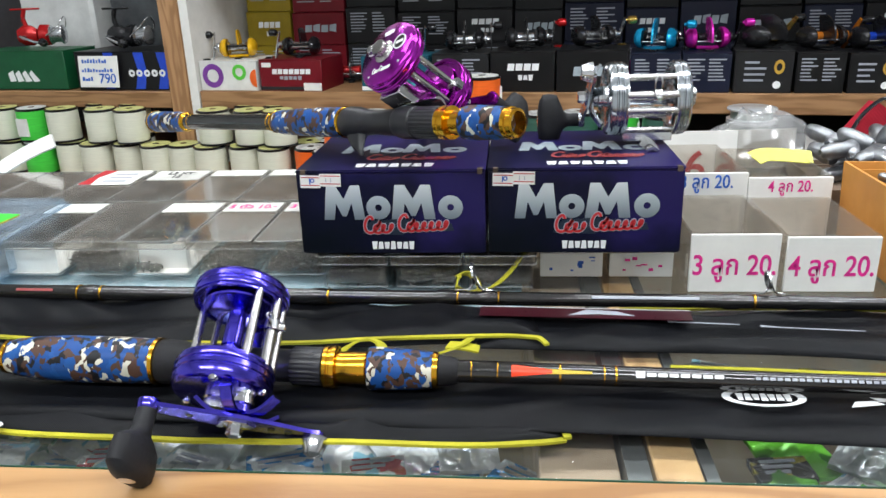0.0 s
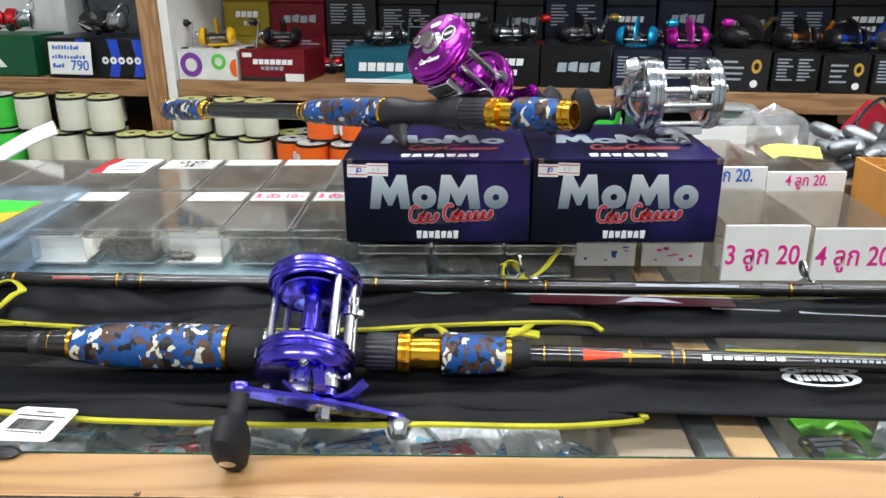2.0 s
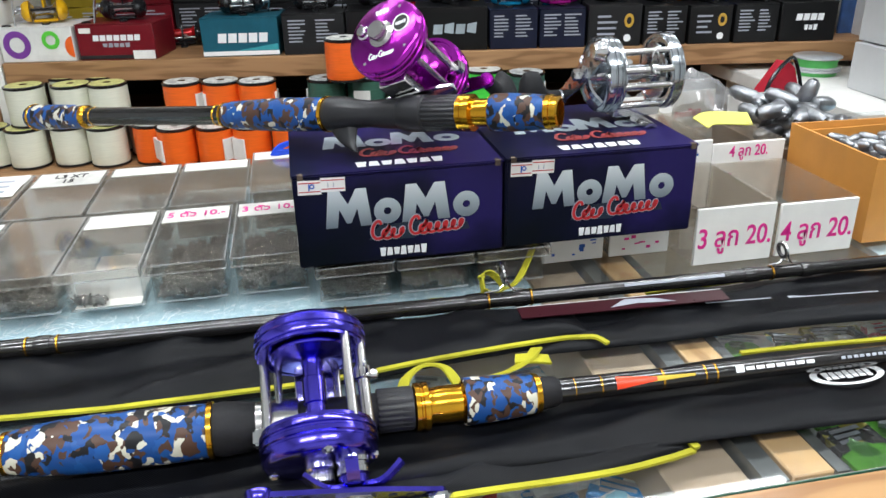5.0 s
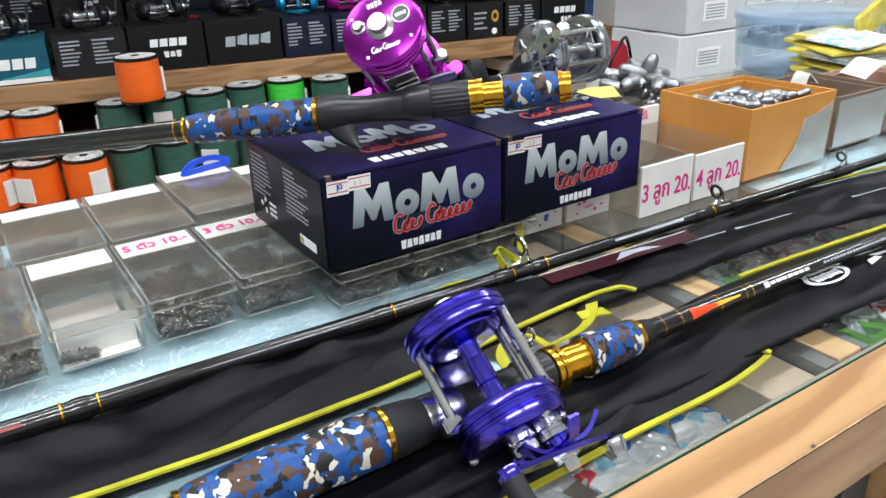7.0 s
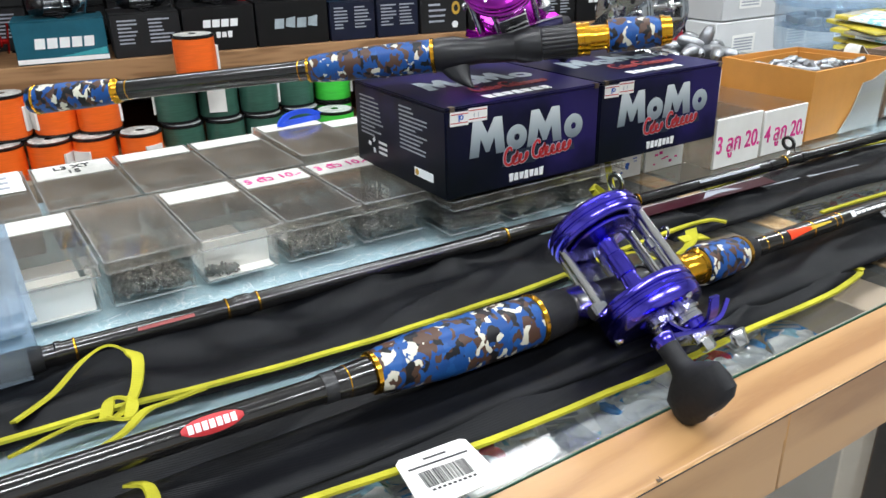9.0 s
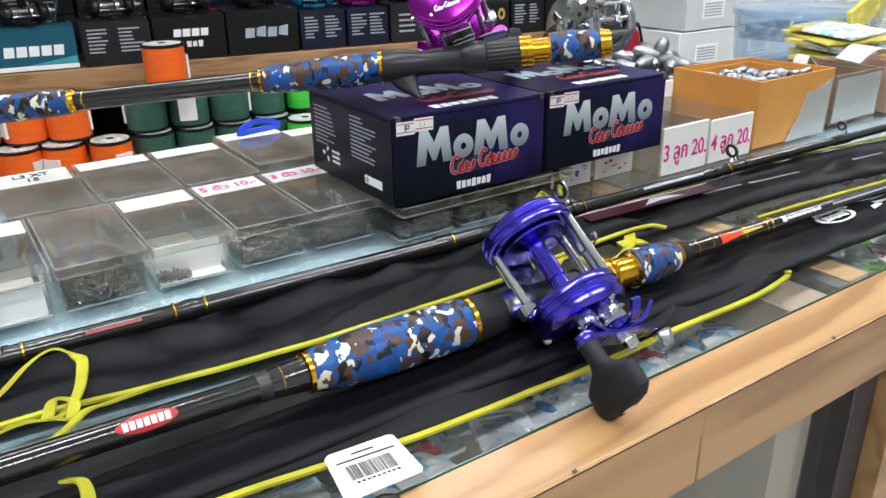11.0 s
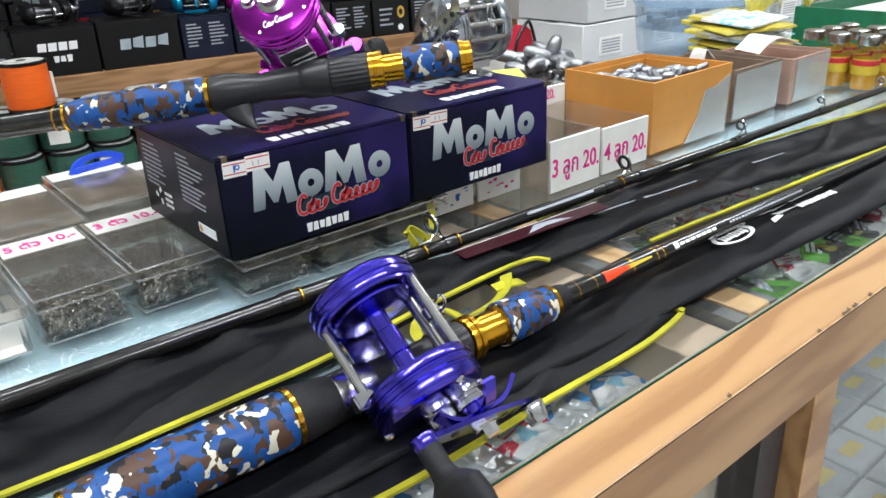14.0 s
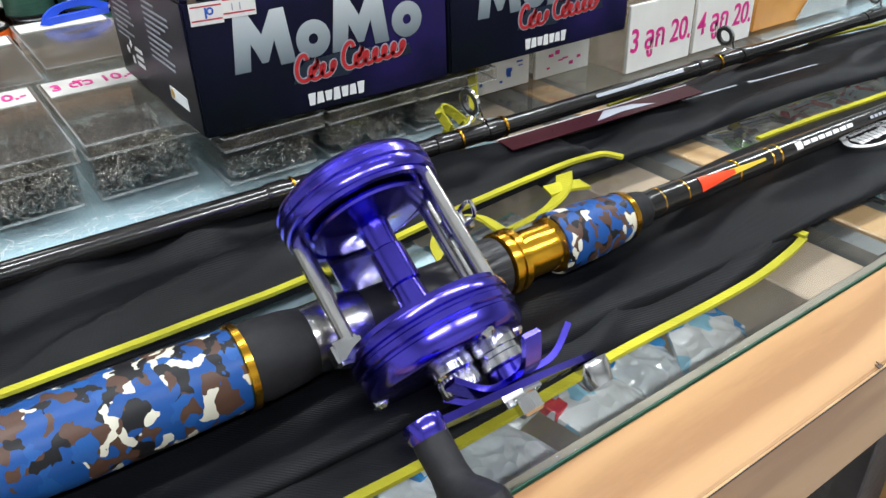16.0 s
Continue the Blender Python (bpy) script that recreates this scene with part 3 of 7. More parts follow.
# hairline scratches on the blue sheet
SCRATCH = plain("bright_scratch", (0.95, 0.97, 0.98), 0.4, var=0.05)
rs = random.Random(12)
b = bmesh.new()
for _ in range(700):
    sx, sy = rs.uniform(-0.55, 0.05), rs.uniform(0.603, 0.655)
    a, ln, wd = rs.uniform(0, 3.14), rs.uniform(0.003, 0.020) * rs.random() + 0.002, rs.uniform(0.0003, 0.0006)
    bend = rs.uniform(-1.4, 1.4)
    pts = [(sx + ln * t * math.cos(a + bend * t), sy + ln * t * math.sin(a + bend * t) * 0.7, H - 0.0081) for t in (0, 0.5, 1)]
    sweep(pts, wd, 0.0001, bm=b)
tagged(part("scratches", b, SCRATCH, counter, "bright hairline scratches"), "bright hairline scratches", kind="stuff")
# worn spots along the rail
CHIP = plain("exposed_chipboard", (0.10, 0.07, 0.05), 0.9)
rnd = random.Random(4)
for cx, w in ((0.155, 0.012), (0.168, 0.006), (0.12, 0.004), (0.02, 0.003), (0.31, 0.008), (-0.2, 0.003), (0.19, 0.005)):
    part("chip", slab([(cx - w / 2, 0), (cx - w / 4, 0.0022), (cx + w / 5, 0.0012), (cx + w / 2, 0.003), (cx + w / 2.2, 0)], 0.0004, Matrix.Translation((0, YF - 0.0002, H + 0.0002))), CHIP, counter, "chipped spot on the edge")

# packets on the shelf under the glass
PACKS = {
    "clear": foil("packet_clear", (0.84, 0.87, 0.88), 0.15), "white": foil("packet_white", (0.86, 0.87, 0.86), 0.1, 0.25, 50, (0.30, 0.62, 0.78)),
    "silver": foil("packet_silver", (0.78, 0.82, 0.84), 0.35), "pale green": foil("packet_pale_green", (0.62, 0.74, 0.66), 0.35, 0.2, 60, (0.10, 0.30, 0.20)),
    "blue": foil("packet_blue", (0.03, 0.28, 0.66), 0.2, 0.2, 60, (0.75, 0.82, 0.86)), "red": foil("packet_red", (0.60, 0.04, 0.06), 0.2, 0.2, 60, (0.80, 0.78, 0.76)),
    "lime green": foil("packet_lime", (0.16, 0.56, 0.05), 0.2, 0.2, 40, (0.05, 0.22, 0.02)), "black": foil("packet_black", (0.03, 0.03, 0.03), 0.2, 0.2, 50, (0.40, 0.34, 0.05))}


def packet(x, y, z, w, d, turn, tilt, body, band, label):
    m = pose(x, y, z, tilt, 0, turn)
    p = thing("lure_packet", m, label, "packet", "packets under the glass")
    bm = bmesh.new()
    nx, ny = 8, 6
    top, low = {}, {}
    for i in range(nx + 1):
        for j in range(ny + 1):
            u, v = i / nx - 0.5, j / ny - 0.5
            puff = max(0, (1 - (2 * u) ** 2) * (1 - (2 * v) ** 2)) * 0.006 + 0.0024 * noise.noise(Vector((u * 7 + x * 90, v * 7, y * 50)))
            top[i, j] = bm.verts.new((u * w, v * d, 0.003 + puff))
            low[i, j] = bm.verts.new((u * w, v * d, 0.0))
    for i in range(nx):
        for j in range(ny):
            bm.faces.new((top[i, j], top[i + 1, j], top[i + 1, j + 1], top[i, j + 1]))
            bm.faces.new((low[i, j], low[i, j + 1], low[i + 1, j + 1], low[i + 1, j]))
    for i in range(nx):
        bm.faces.new((low[i, 0], low[i + 1, 0], top[i + 1, 0], top[i, 0]))
        bm.faces.new((top[i, ny], top[i + 1, ny], low[i + 1, ny], low[i, ny]))
    for j in range(ny):
        bm.faces.new((top[0, j], top[0, j + 1], low[0, j + 1], low[0, j]))
        bm.faces.new((low[nx, j], low[nx, j + 1], top[nx, j + 1], top[nx, j]))
    part("bag", bm, body, p)
    part("header_card", box(-w / 2 - 0.001, w / 2 + 0.001, d / 2 - 0.018, d / 2 + 0.004, 0.0, 0.0055, 0.0006), band, p, "printed header card")
    bars = bmesh.new()
    for k in range(3):
        box(-w * 0.36, w * (0.1 + 0.1 * k), d / 2 - 0.012 + 0.005 * k, d / 2 - 0.009 + 0.005 * k, 0.0055, 0.0058, bm=bars)
    part("print", bars, GREY_INK if body is not PACKS["black"] else WHITE_INK, p)


for k in range(96):
    col, row = k % 32, k // 32
    x = -0.66 + col * 0.044 + 0.015 * row + rnd.uniform(-0.007, 0.007)
    y = 0.408 + 0.062 * row + rnd.uniform(-0.006, 0.006)
    if 0.050 < x < 0.192:
        continue
    if x > 0.16:
        a, b = rnd.choice((("lime green", "black"), ("black", "lime green"), ("silver", "black"), ("clear", "red"), ("lime green", "white")))
    else:
        a, b = rnd.choice((("clear", "white"), ("silver", "blue"), ("white", "blue"), ("clear", "pale green"), ("white", "red"), ("silver", "white"), ("pale green", "white"), ("clear", "red"), ("clear", "white")))
    packet(x, y, -0.0595 + 0.005 * (k % 3), rnd.uniform(0.034, 0.050), rnd.uniform(0.062, 0.085), rnd.uniform(-38, 38), 4, PACKS[a], PACKS[b], f"crinkled {a} packet with a {b} header under glass")
# boxes with yellow labels low in the case
YLABEL = plain("yellow_label", (0.60, 0.42, 0.03), 0.5)
GREYBOX = plain("grey_blister", (0.36, 0.37, 0.38), 0.35, var=0.15, scale=30, per_object=0.25)
low = None
for i in range(8):
    for j in range(5):
        at = Matrix.Translation((0.36 + i * 0.088, 0.42 + j * 0.075, FLOOR + 0.40))
        if low is None:
            low = thing("blister_pack", at, "grey blister pack with a yellow price label", "packet", "packs on the case floor")
            part("pack", box(-0.042, 0.042, -0.035, 0.035, 0, 0.018, 0.003), GREYBOX, low)
            part("price_label", box(-0.02, 0.022, -0.012, 0.008, 0.0181, 0.0186), YLABEL, low, "yellow price label")
        else:
            copy_thing(low, at)

# ---- the two reel cartons ----
def block(w, h, notch):
    """A chunky emblem block with two feet and a notched top."""
    return [(-w * 0.50, -h / 2), (-w * 0.25, -h / 2), (-w * 0.19, -h * 0.02), (-w * 0.05, -h * 0.40), (w * 0.05, -h * 0.40), (w * 0.19, -h * 0.02), (w * 0.25, -h / 2), (w * 0.50, -h / 2), (w * 0.40, h / 2), (w * 0.18, h / 2), (0, h * notch), (-w * 0.18, h / 2), (-w * 0.40, h / 2)]


def script_ribbon(length, h, m, bm, thick=0.19, z=0.0002):
    """Two slanted looping strokes, as a printed flourish."""
    for u0, u1, waves in ((0.0, 0.34, 3.5), (0.42, 1.0, 6.5)):
        pts = []
        n = int(34 * waves)
        for k in range(n + 1):
            u = k / n
            big = u < 1.0 / waves
            amp = h * (0.46 if big else 0.22)
            ph = u * 2 * math.pi * waves + 0.6
            y = amp * math.sin(ph) + (0.05 * h if big else -0.22 * h)
            x = -length / 2 + (u0 + (u1 - u0) * u) * length + 0.32 * y + (0.30 if big else 0.16) * h * math.cos(ph)
            pts.append(m @ Vector((x, y, z)))
        sweep(pts, h * thick, 0.0003, bm=bm, up=m.to_3x3() @ Vector((0, 0, 1)))


def mark_row(n, w, h, m, bm):
    """A row of small solid marks, tapered by turns."""
    for k in range(n):
        cx, a = (k - (n - 1) / 2) * w / n, w / n * 0.46
        hh = h / 2 * (1.0 + 0.12 * math.sin(k * 2.3 + n))
        lo, hi = (1.0, 0.72) if k % 2 else (0.72, 1.0)
        slab([(cx - a * lo, -hh), (cx + a * lo * 0.9, -hh), (cx + a * hi, hh), (cx - a * hi * 0.9, hh)], 0.0003, m, bm)


def reel_carton(m, label):
    W, D, T = 0.1535, 0.146, 0.0715
    c = thing("reel_box", m, label, "box", "two reel boxes")
    part("carton", box(0, W, 0, D, 0, T - 0.002, 0.0012, seg=2), NAVY, c)
    part("lid", box(-0.0006, W + 0.0006, -0.0006, D, T - 0.0024, T, 0.0009, seg=2), NAVY, c, "tuck-in lid flap")
    for x in (0.004, W - 0.006):
        part("tab_slot", box(x, x + 0.004, -0.0008, 0.004, T - 0.004, T + 0.0002), CHIP, c, "worn corner of the lid")
    f = pose(0, -0.0004, 0, 90, 0, 0)
    for bx, w in ((0.038, 0.034), (0.095, 0.036)):
        part("emblem_block", slab(block(w, 0.029, 0.1), 0.0004, f @ Matrix.Translation((bx, 0.0445, 0))), SILVER_FADE, c, "silver-grey block emblem")
    for bx in (0.0665, 0.1255):
        part("emblem_ring", ring(0.0028, 0.0100, 0.0004, 28, f @ Matrix.Translation((bx, 0.040, 0))), SILVER_FADE, c, "silver-grey ring emblem")
    part("brush_patch", slab([(0.052, 0.018), (0.085, 0.0165), (0.090, 0.019), (0.128, 0.020), (0.126, 0.026), (0.088, 0.030), (0.060, 0.029), (0.055, 0.024)], 0.0002, f @ Matrix.Translation((0, 0, 0.0002))), PATCH, c, "dark slate brushed patch")
    for ink, th, z in ((GREY_INK, 0.23, 0.0004), (RED_INK, 0.14, 0.0008)):
        g = bmesh.new()
        script_ribbon(0.068, 0.0150, f @ Matrix.Translation((0.090, 0.0265, 0)) @ pose(0, 0, 0, 0, 0, 3), g, th, z)
        part("red_flourish" if ink is RED_INK else "flourish_outline", g, ink, c, "red flourish print" if ink is RED_INK else "pale outline of the flourish")
    g = bmesh.new()
    mark_row(7, 0.036, 0.0062, f @ Matrix.Translation((0.077, 0.0075, 0)), g)
    part("white_print", g, WHITE_INK, c)
    tp = Matrix.Translation((0, 0, T + 0.0001))
    g = bmesh.new()
    mark_row(7, 0.066, 0.0100, tp @ Matrix.Translation((0.079, 0.015, 0)), g)
    part("white_print", g, WHITE_INK, c)
    g = bmesh.new()
    script_ribbon(0.072, 0.020, tp @ Matrix.Translation((0.092, 0.042, 0)), g, 0.14, 0.0005)
    part("red_flourish", g, DULL_RED, c, "red flourish print")
    for bx in (0.042, 0.096):
        part("emblem_block", slab(block(0.034, 0.034, 0.1), 0.0002, tp @ Matrix.Translation((bx, 0.078, 0))), SILVER_INK, c, "silver-grey emblem on the lid")
    for bx in (0.0695, 0.125):
        part("emblem_ring", ring(0.004, 0.0105, 0.0002, 24, tp @ Matrix.Translation((bx, 0.070, 0))), SILVER_INK, c, "silver-grey emblem on the lid")
    # left end: lines of small print, a pale seal and a mark
    e = pose(-0.0002, D, 0, 90, 0, -90)
    g = bmesh.new()
    for k in range(10):
        w = rnd.uniform(0.022, 0.040)
        box(0.010, 0.010 + w, 0.060 - 0.0036 * k, 0.0612 - 0.0036 * k, 0, 0.0002, bm=g, m=e)
    part("small_print", g, GREY_INK, c, "lines of pale small print")
    g = bmesh.new()
    for k in range(11):
        w = rnd.uniform(0.018, 0.044)
        box(0.078, 0.078 + w, 0.062 - 0.0034 * k, 0.0632 - 0.0034 * k, 0, 0.0002, bm=g, m=e)
    part("small_print", g, GREY_INK, c, "lines of pale small print")
    g = box(0.100, 0.128, 0.010, 0.017, 0, 0.0003, m=e)
    seal = part("seal_sticker", g, WHITE_INK, c, "pale seal sticker")
    part("seal_mark", ring(0.0, 0.0026, 0.0002, 16, e @ Matrix.Translation((0.104, 0.0135, 0.0003))), GOLD_INK, seal, "gold round mark")
    g = bmesh.new()
    for k in range(3):
        slab([(0, 0.0045), (0.0035, 0.0075), (0.0052, 0.0045), (0.0018, 0.002)], 0.0003, e @ Matrix.Translation((0.030, 0.020, 0)) @ pose(0, 0, 0, 0, 0, 120 * k), g)
    for k in range(3):
        box(0.041, 0.055, 0.014 + 0.0045 * k, 0.0162 + 0.0045 * k, 0, 0.0003, bm=g, m=e)
    part("recycling_mark", g, WHITE_INK, c, "white recycling mark")
    # two price stickers on the front
    for k, (sx, sw) in enumerate(((0.0035, 0.0165), (0.0195, 0.0175))):
        s = f @ Matrix.Translation((sx, 0.0575 + 0.0012 * k, 0.0004 + 0.0003 * k)) @ pose(0, 0, 0, 0, 0, -1.5)
        st = part("price_sticker", slab([(0, 0), (sw, 0), (sw, 0.0105), (0, 0.0105)], 0.0003, s), WHITE, c, "white price sticker with red rules")
        g = bmesh.new()
        for yy in (0.0019, 0.0084):
            box(0.0006, sw - 0.0006, yy, yy + 0.0007, 0.0003, 0.0005, bm=g, m=s)
        part("red_rule", g, RED_INK, st)
        g = bmesh.new()
        if k == 0:
            ring(0.0010, 0.0019, 0.0003, 12, s @ Matrix.Translation((0.010, 0.0062, 0.0003)), g)
            box(0.0074, 0.0084, 0.0030, 0.0080, 0.0003, 0.0005, bm=g, m=s)
        else:
            box(0.005, 0.0056, 0.0035, 0.0068, 0.0003, 0.0005, bm=g, m=s)
            box(0.009, 0.0096, 0.0035, 0.0068, 0.0003, 0.0005, bm=g, m=s)
        part("pen_mark", g, BLUE_INK if k == 0 else GREY_INK, st)
    return c


BOXZ = 0.0375
reel_carton(pose(-0.1285, 0.6095, BOXZ, 0, 0, 0), "dark navy reel box with silver emblem, resting on hook trays")
reel_carton(pose(0.0275, 0.6105, BOXZ, 0, 0, 0), "dark navy reel box holding up the silver reel")

# ---- clear trays of hooks and swivels ----
SWIVEL = plain("black_nickel", (0.36, 0.345, 0.325), 0.27, 1.0, var=0.5, scale=300)


def tray(m, W, D, T, plastic, label, card=None, front=None, group="hook trays", top=None):
    t = thing("hook_tray", m, label, "tray", group)
    part("body", shell(0.003, W - 0.003, 0.012, D - 0.003, 0, T - 0.004, 0.0014), plastic, t, "clear plastic body")
    lid = part("lid", shell(0.0008, W - 0.0008, 0.002, D - 0.0008, T - 0.008, T, 0.0015, False), top or (LID_CLEAR if plastic is ACRYLIC else plastic), t, "clear plastic lid with a rim")
    # rims and lower edge carry a painted edge highlight
    for z in (T - 0.0004, T - 0.0078):
        pts = [(0.0012, 0.0024, z), (W - 0.0012, 0.0024, z), (W - 0.0012, D - 0.0012, z), (0.0012, D - 0.0012, z), (0.0012, 0.0024, z)]
        part("rim", sweep(pts, 0.0011, 0.0010), RIM_GLINT, lid, "moulded rim whitened as an edge highlight")
    part("foot_edge", sweep([(0.004, 0.040, 0.0012), (0.004, 0.013, 0.0012), (W - 0.004, 0.013, 0.0012), (W - 0.004, 0.040, 0.0012)], 0.0011, 0.0011), RIM_GLINT, t, "lower edge whitened as a highlight")
    if card:
        y0, y1, body, ink = card
        c = part("label_card", box(0.003, W - 0.003, y0, y1, T + 0.0002, T + 0.0007), OFFWHITE, t, "white paper label")
        if body:
            lettering("writing", body, (y1 - y0) * (0.36 if "\n" in body else 0.56), Matrix.Translation((W / 2, (y0 + y1) / 2, T + 0.001)), ink, c, squeeze=0.8)
    if front:
        part("front_card", box(0.002, W - 0.002, 0.009, 0.0115, 0.001, T - 0.006, 0.0004), front, t, "white card front with pen marks")
        g = bmesh.new()
        for k in range(7):
            x, z = rnd.uniform(0.008, W - 0.012), rnd.uniform(0.006, T - 0.012)
            box(x, x + rnd.uniform(0.002, 0.006), 0.0086, 0.0092, z, z + rnd.uniform(0.0008, 0.003), bm=g)
        part("pen_mark", g, rnd.choice((BLUE_INK, PINK_INK)), t)
    return t


def heap(name, m, W, D, h, count, r, material, label, seed, wire=0.0007):
    """A heap of small eyed swivels: an open ring with a shank, thickest towards the front."""
    rr = random.Random(seed)
    verts, faces = [], []
    k = 6
    for _ in range(count):
        x, y = rr.uniform(0.002, W - 0.002), 0.002 + (D - 0.004) * rr.random() ** 1.5
        top = h * (0.72 + 0.28 * math.sin(x * 70 + seed)) * (1.0 - 0.35 * y / D)
        z = 0.0006 + r * 0.4 + rr.random() ** 0.7 * top
        q = Matrix.Translation((x, y, z)) @ Euler((rr.uniform(-1.2, 1.2), rr.uniform(-1.2, 1.2), rr.uniform(0, 6.3))).to_matrix().to_4x4()
        loop = [Vector((r * math.cos(2 * math.pi * i / k) * 0.7, r * math.sin(2 * math.pi * i / k), 0)) for i in range(k + 1)]
        loop.append(loop[0] + Vector((r * 1.6, 0, 0)))
        base = len(verts)
        for i, p in enumerate(loop):
            d = (loop[min(i + 1, k + 1)] - loop[max(i - 1, 0)]).normalized()
            side = Vector((-d.y, d.x, 0))
            for cs, sn in ((1, 0), (-0.5, 0.87), (-0.5, -0.87)):
                verts.append(q @ (p + wire * (cs * side + Vector((0, 0, sn)))))
        for i in range(k + 1):
            for j in range(3):
                o, n = base + 3 * i, base + 3 * i + 3
                faces.append((o + j, o + (j + 1) % 3, n + (j + 1) % 3, n + j))
    me = bpy.data.meshes.new(name)
    me.from_pydata(verts, [], faces)
    me.materials.append(material)
    me.polygons.foreach_set("use_smooth", [True] * len(me.polygons))
    ob = new(name, me)
    ob.matrix_basis = m
    return tagged(ob, label, "tackle", kind="stuff")


front_row = [(-0.4975, None, None), (-0.4345, "", None), (-0.3715, None, None), (-0.309, "", None), (-0.246, "5 ตัว 10.-", PINK_INK), (-0.1825, "3 ตัว 10.-", PINK_INK), (-0.1195, None, None), (-0.0565, None, None), (0.006, None, None)]
for k, (x, txt, ink) in enumerate(front_row):
    dy = -0.028 if k in (6, 7, 8) else 0.0
    drop = 0.004 if k in (6, 7, 8) else 0.0
    tray(Matrix.Translation((x, 0.640 + dy, 0)), 0.0615, 0.125, 0.0375 - drop, ACRYLIC, "clear plastic tray with a lid, holding small black swivels" if k not in (1, 3) else "clear plastic tray with a lid, nearly empty", (0.090, 0.120, txt, ink) if txt is not None else None, top=SMOKED if k == 2 else None)
    count, h = {1: (0, 0), 3: (60, 0.010)}.get(k, (1150, 0.0165 if k < 6 else 0.014))
    if count:
        heap("swivels", Matrix.Translation((x + 0.005, 0.640 + dy + 0.0145, 0.0015)), 0.0515 if k != 3 else 0.026, 0.100 if k != 3 else 0.013, h, count, 0.0022, SWIVEL, "heap of small black swivels in a tray", k)
    if k in (1, 3):
        liner = single("paper_liner", box(x + 0.006, x + 0.055, 0.6545, 0.755, 0.0016, 0.0020), WHITE, "white paper liner folded up inside a tray", "paper")
        y0 = 0.6558 if k == 1 else 0.6660
        part("folded_edge", box(x + 0.006, x + 0.0555, y0, y0 + 0.0005, 0.0022, 0.0262), WHITE, liner)
for k, x in enumerate((0.0690, 0.1290)):
    tray(Matrix.Translation((x, 0.640, 0)), 0.058, 0.125, 0.0335, ACRYLIC, "clear tray with a pen-marked white card front", front=WHITE)
back_row = [(-0.60, None), (-0.53, None), (-0.4585, ""), (-0.386, "L3 XT\n15"), (-0.314, ""), (-0.243, ""), (-0.172, ""), (-0.101, ""), (-0.03, ""), (0.041, ""), (0.112, "")]
for k, (x, txt) in enumerate(back_row):
    t = tray(Matrix.Translation((x, 0.772 + (0.008 if k == 6 else 0), 0)), 0.069, 0.135, 0.037 + (0.004 if k == 6 else 0), SMOKED, "old yellowed clear tray hazed for reflection, with a paper label", (0.088 if txt else 0.104, 0.130, txt, BLACK) if txt is not None else None)
    heap("hooks", Matrix.Translation((x + 0.006, 0.788, 0.0015)), 0.056, 0.11, 0.008, 130, 0.0022, SWIVEL, "scatter of small dark hooks in a tray", 40 + k)
red_label = single("paper_label", box(-0.4550, -0.3935, 0.838, 0.903, 0.0379, 0.0384), WHITE, "worn white label with a red corner on a tray lid", "label")
part("red_corner", slab([(-0.4550, 0.838), (-0.440, 0.838), (-0.446, 0.870), (-0.438, 0.903), (-0.4550, 0.903)], 0.0003, Matrix.Translation((0, 0, 0.0385))), RED_INK, red_label)
g = bmesh.new()
for k in range(3):
    box(-0.432, -0.404, 0.850 + 0.016 * k, 0.856 + 0.016 * k, 0.0385, 0.0387, bm=g)
part("print", g, GREY_INK, red_label)

tub = thing("tackle_case", pose(-0.545, 0.575, 0, 0, 0, 0), "bluish plastic tackle case with a green and yellow label", "box")
b = bmesh.new()
box(0, 0.125, 0, 0.185, 0, 0.032, 0.006, bm=b, seg=2)
part("base", b, BLUISH, tub)
part("cover", box(-0.003, 0.128, -0.003, 0.188, 0.0325, 0.046, 0.006, seg=2), BLUISH, tub)
lab = part("label_card", slab([(0.03, 0.03), (0.105, 0.03), (0.112, 0.12), (0.03, 0.13)], 0.0004, Matrix.Translation((0, 0, 0.0465))), YLABEL, tub, "yellow card")
part("green_band", slab([(0.03, 0.075), (0.108, 0.09), (0.112, 0.12), (0.03, 0.13)], 0.0004, Matrix.Translation((0, 0, 0.0471))), LIME, lab)
spoon = single("plastic_scoop", sweep(smooth_path([(-0.66, 0.93, 0.004), (-0.625, 0.945, 0.03), (-0.585, 0.955, 0.052), (-0.550, 0.96, 0.066)]), 0.018, 0.004, up=(0, -1, 0.5)), WHITE, "white plastic scoop handle", "scoop")

# ---- open price boxes of sinkers ----
def open_box(m, W, D, T, plastic, card, body, ink, label, size):
    t = thing("price_box", m, label, "box", "open price boxes")
    part("body", shell(0, W, 0.0035, D, 0, T, 0.002), plastic, t, "scratched clear acrylic body")
    c = part("price_card", box(0.0005, W - 0.0005, 0, 0.003, 0.001, T, 0.0005), card, t, "white card with a handwritten price")
    lettering("writing", body, size, pose(W / 2, -0.0004, T * 0.47 if T < 0.06 else T - 0.009, 90, 0, 0), ink, c, squeeze=0.80)
    return t


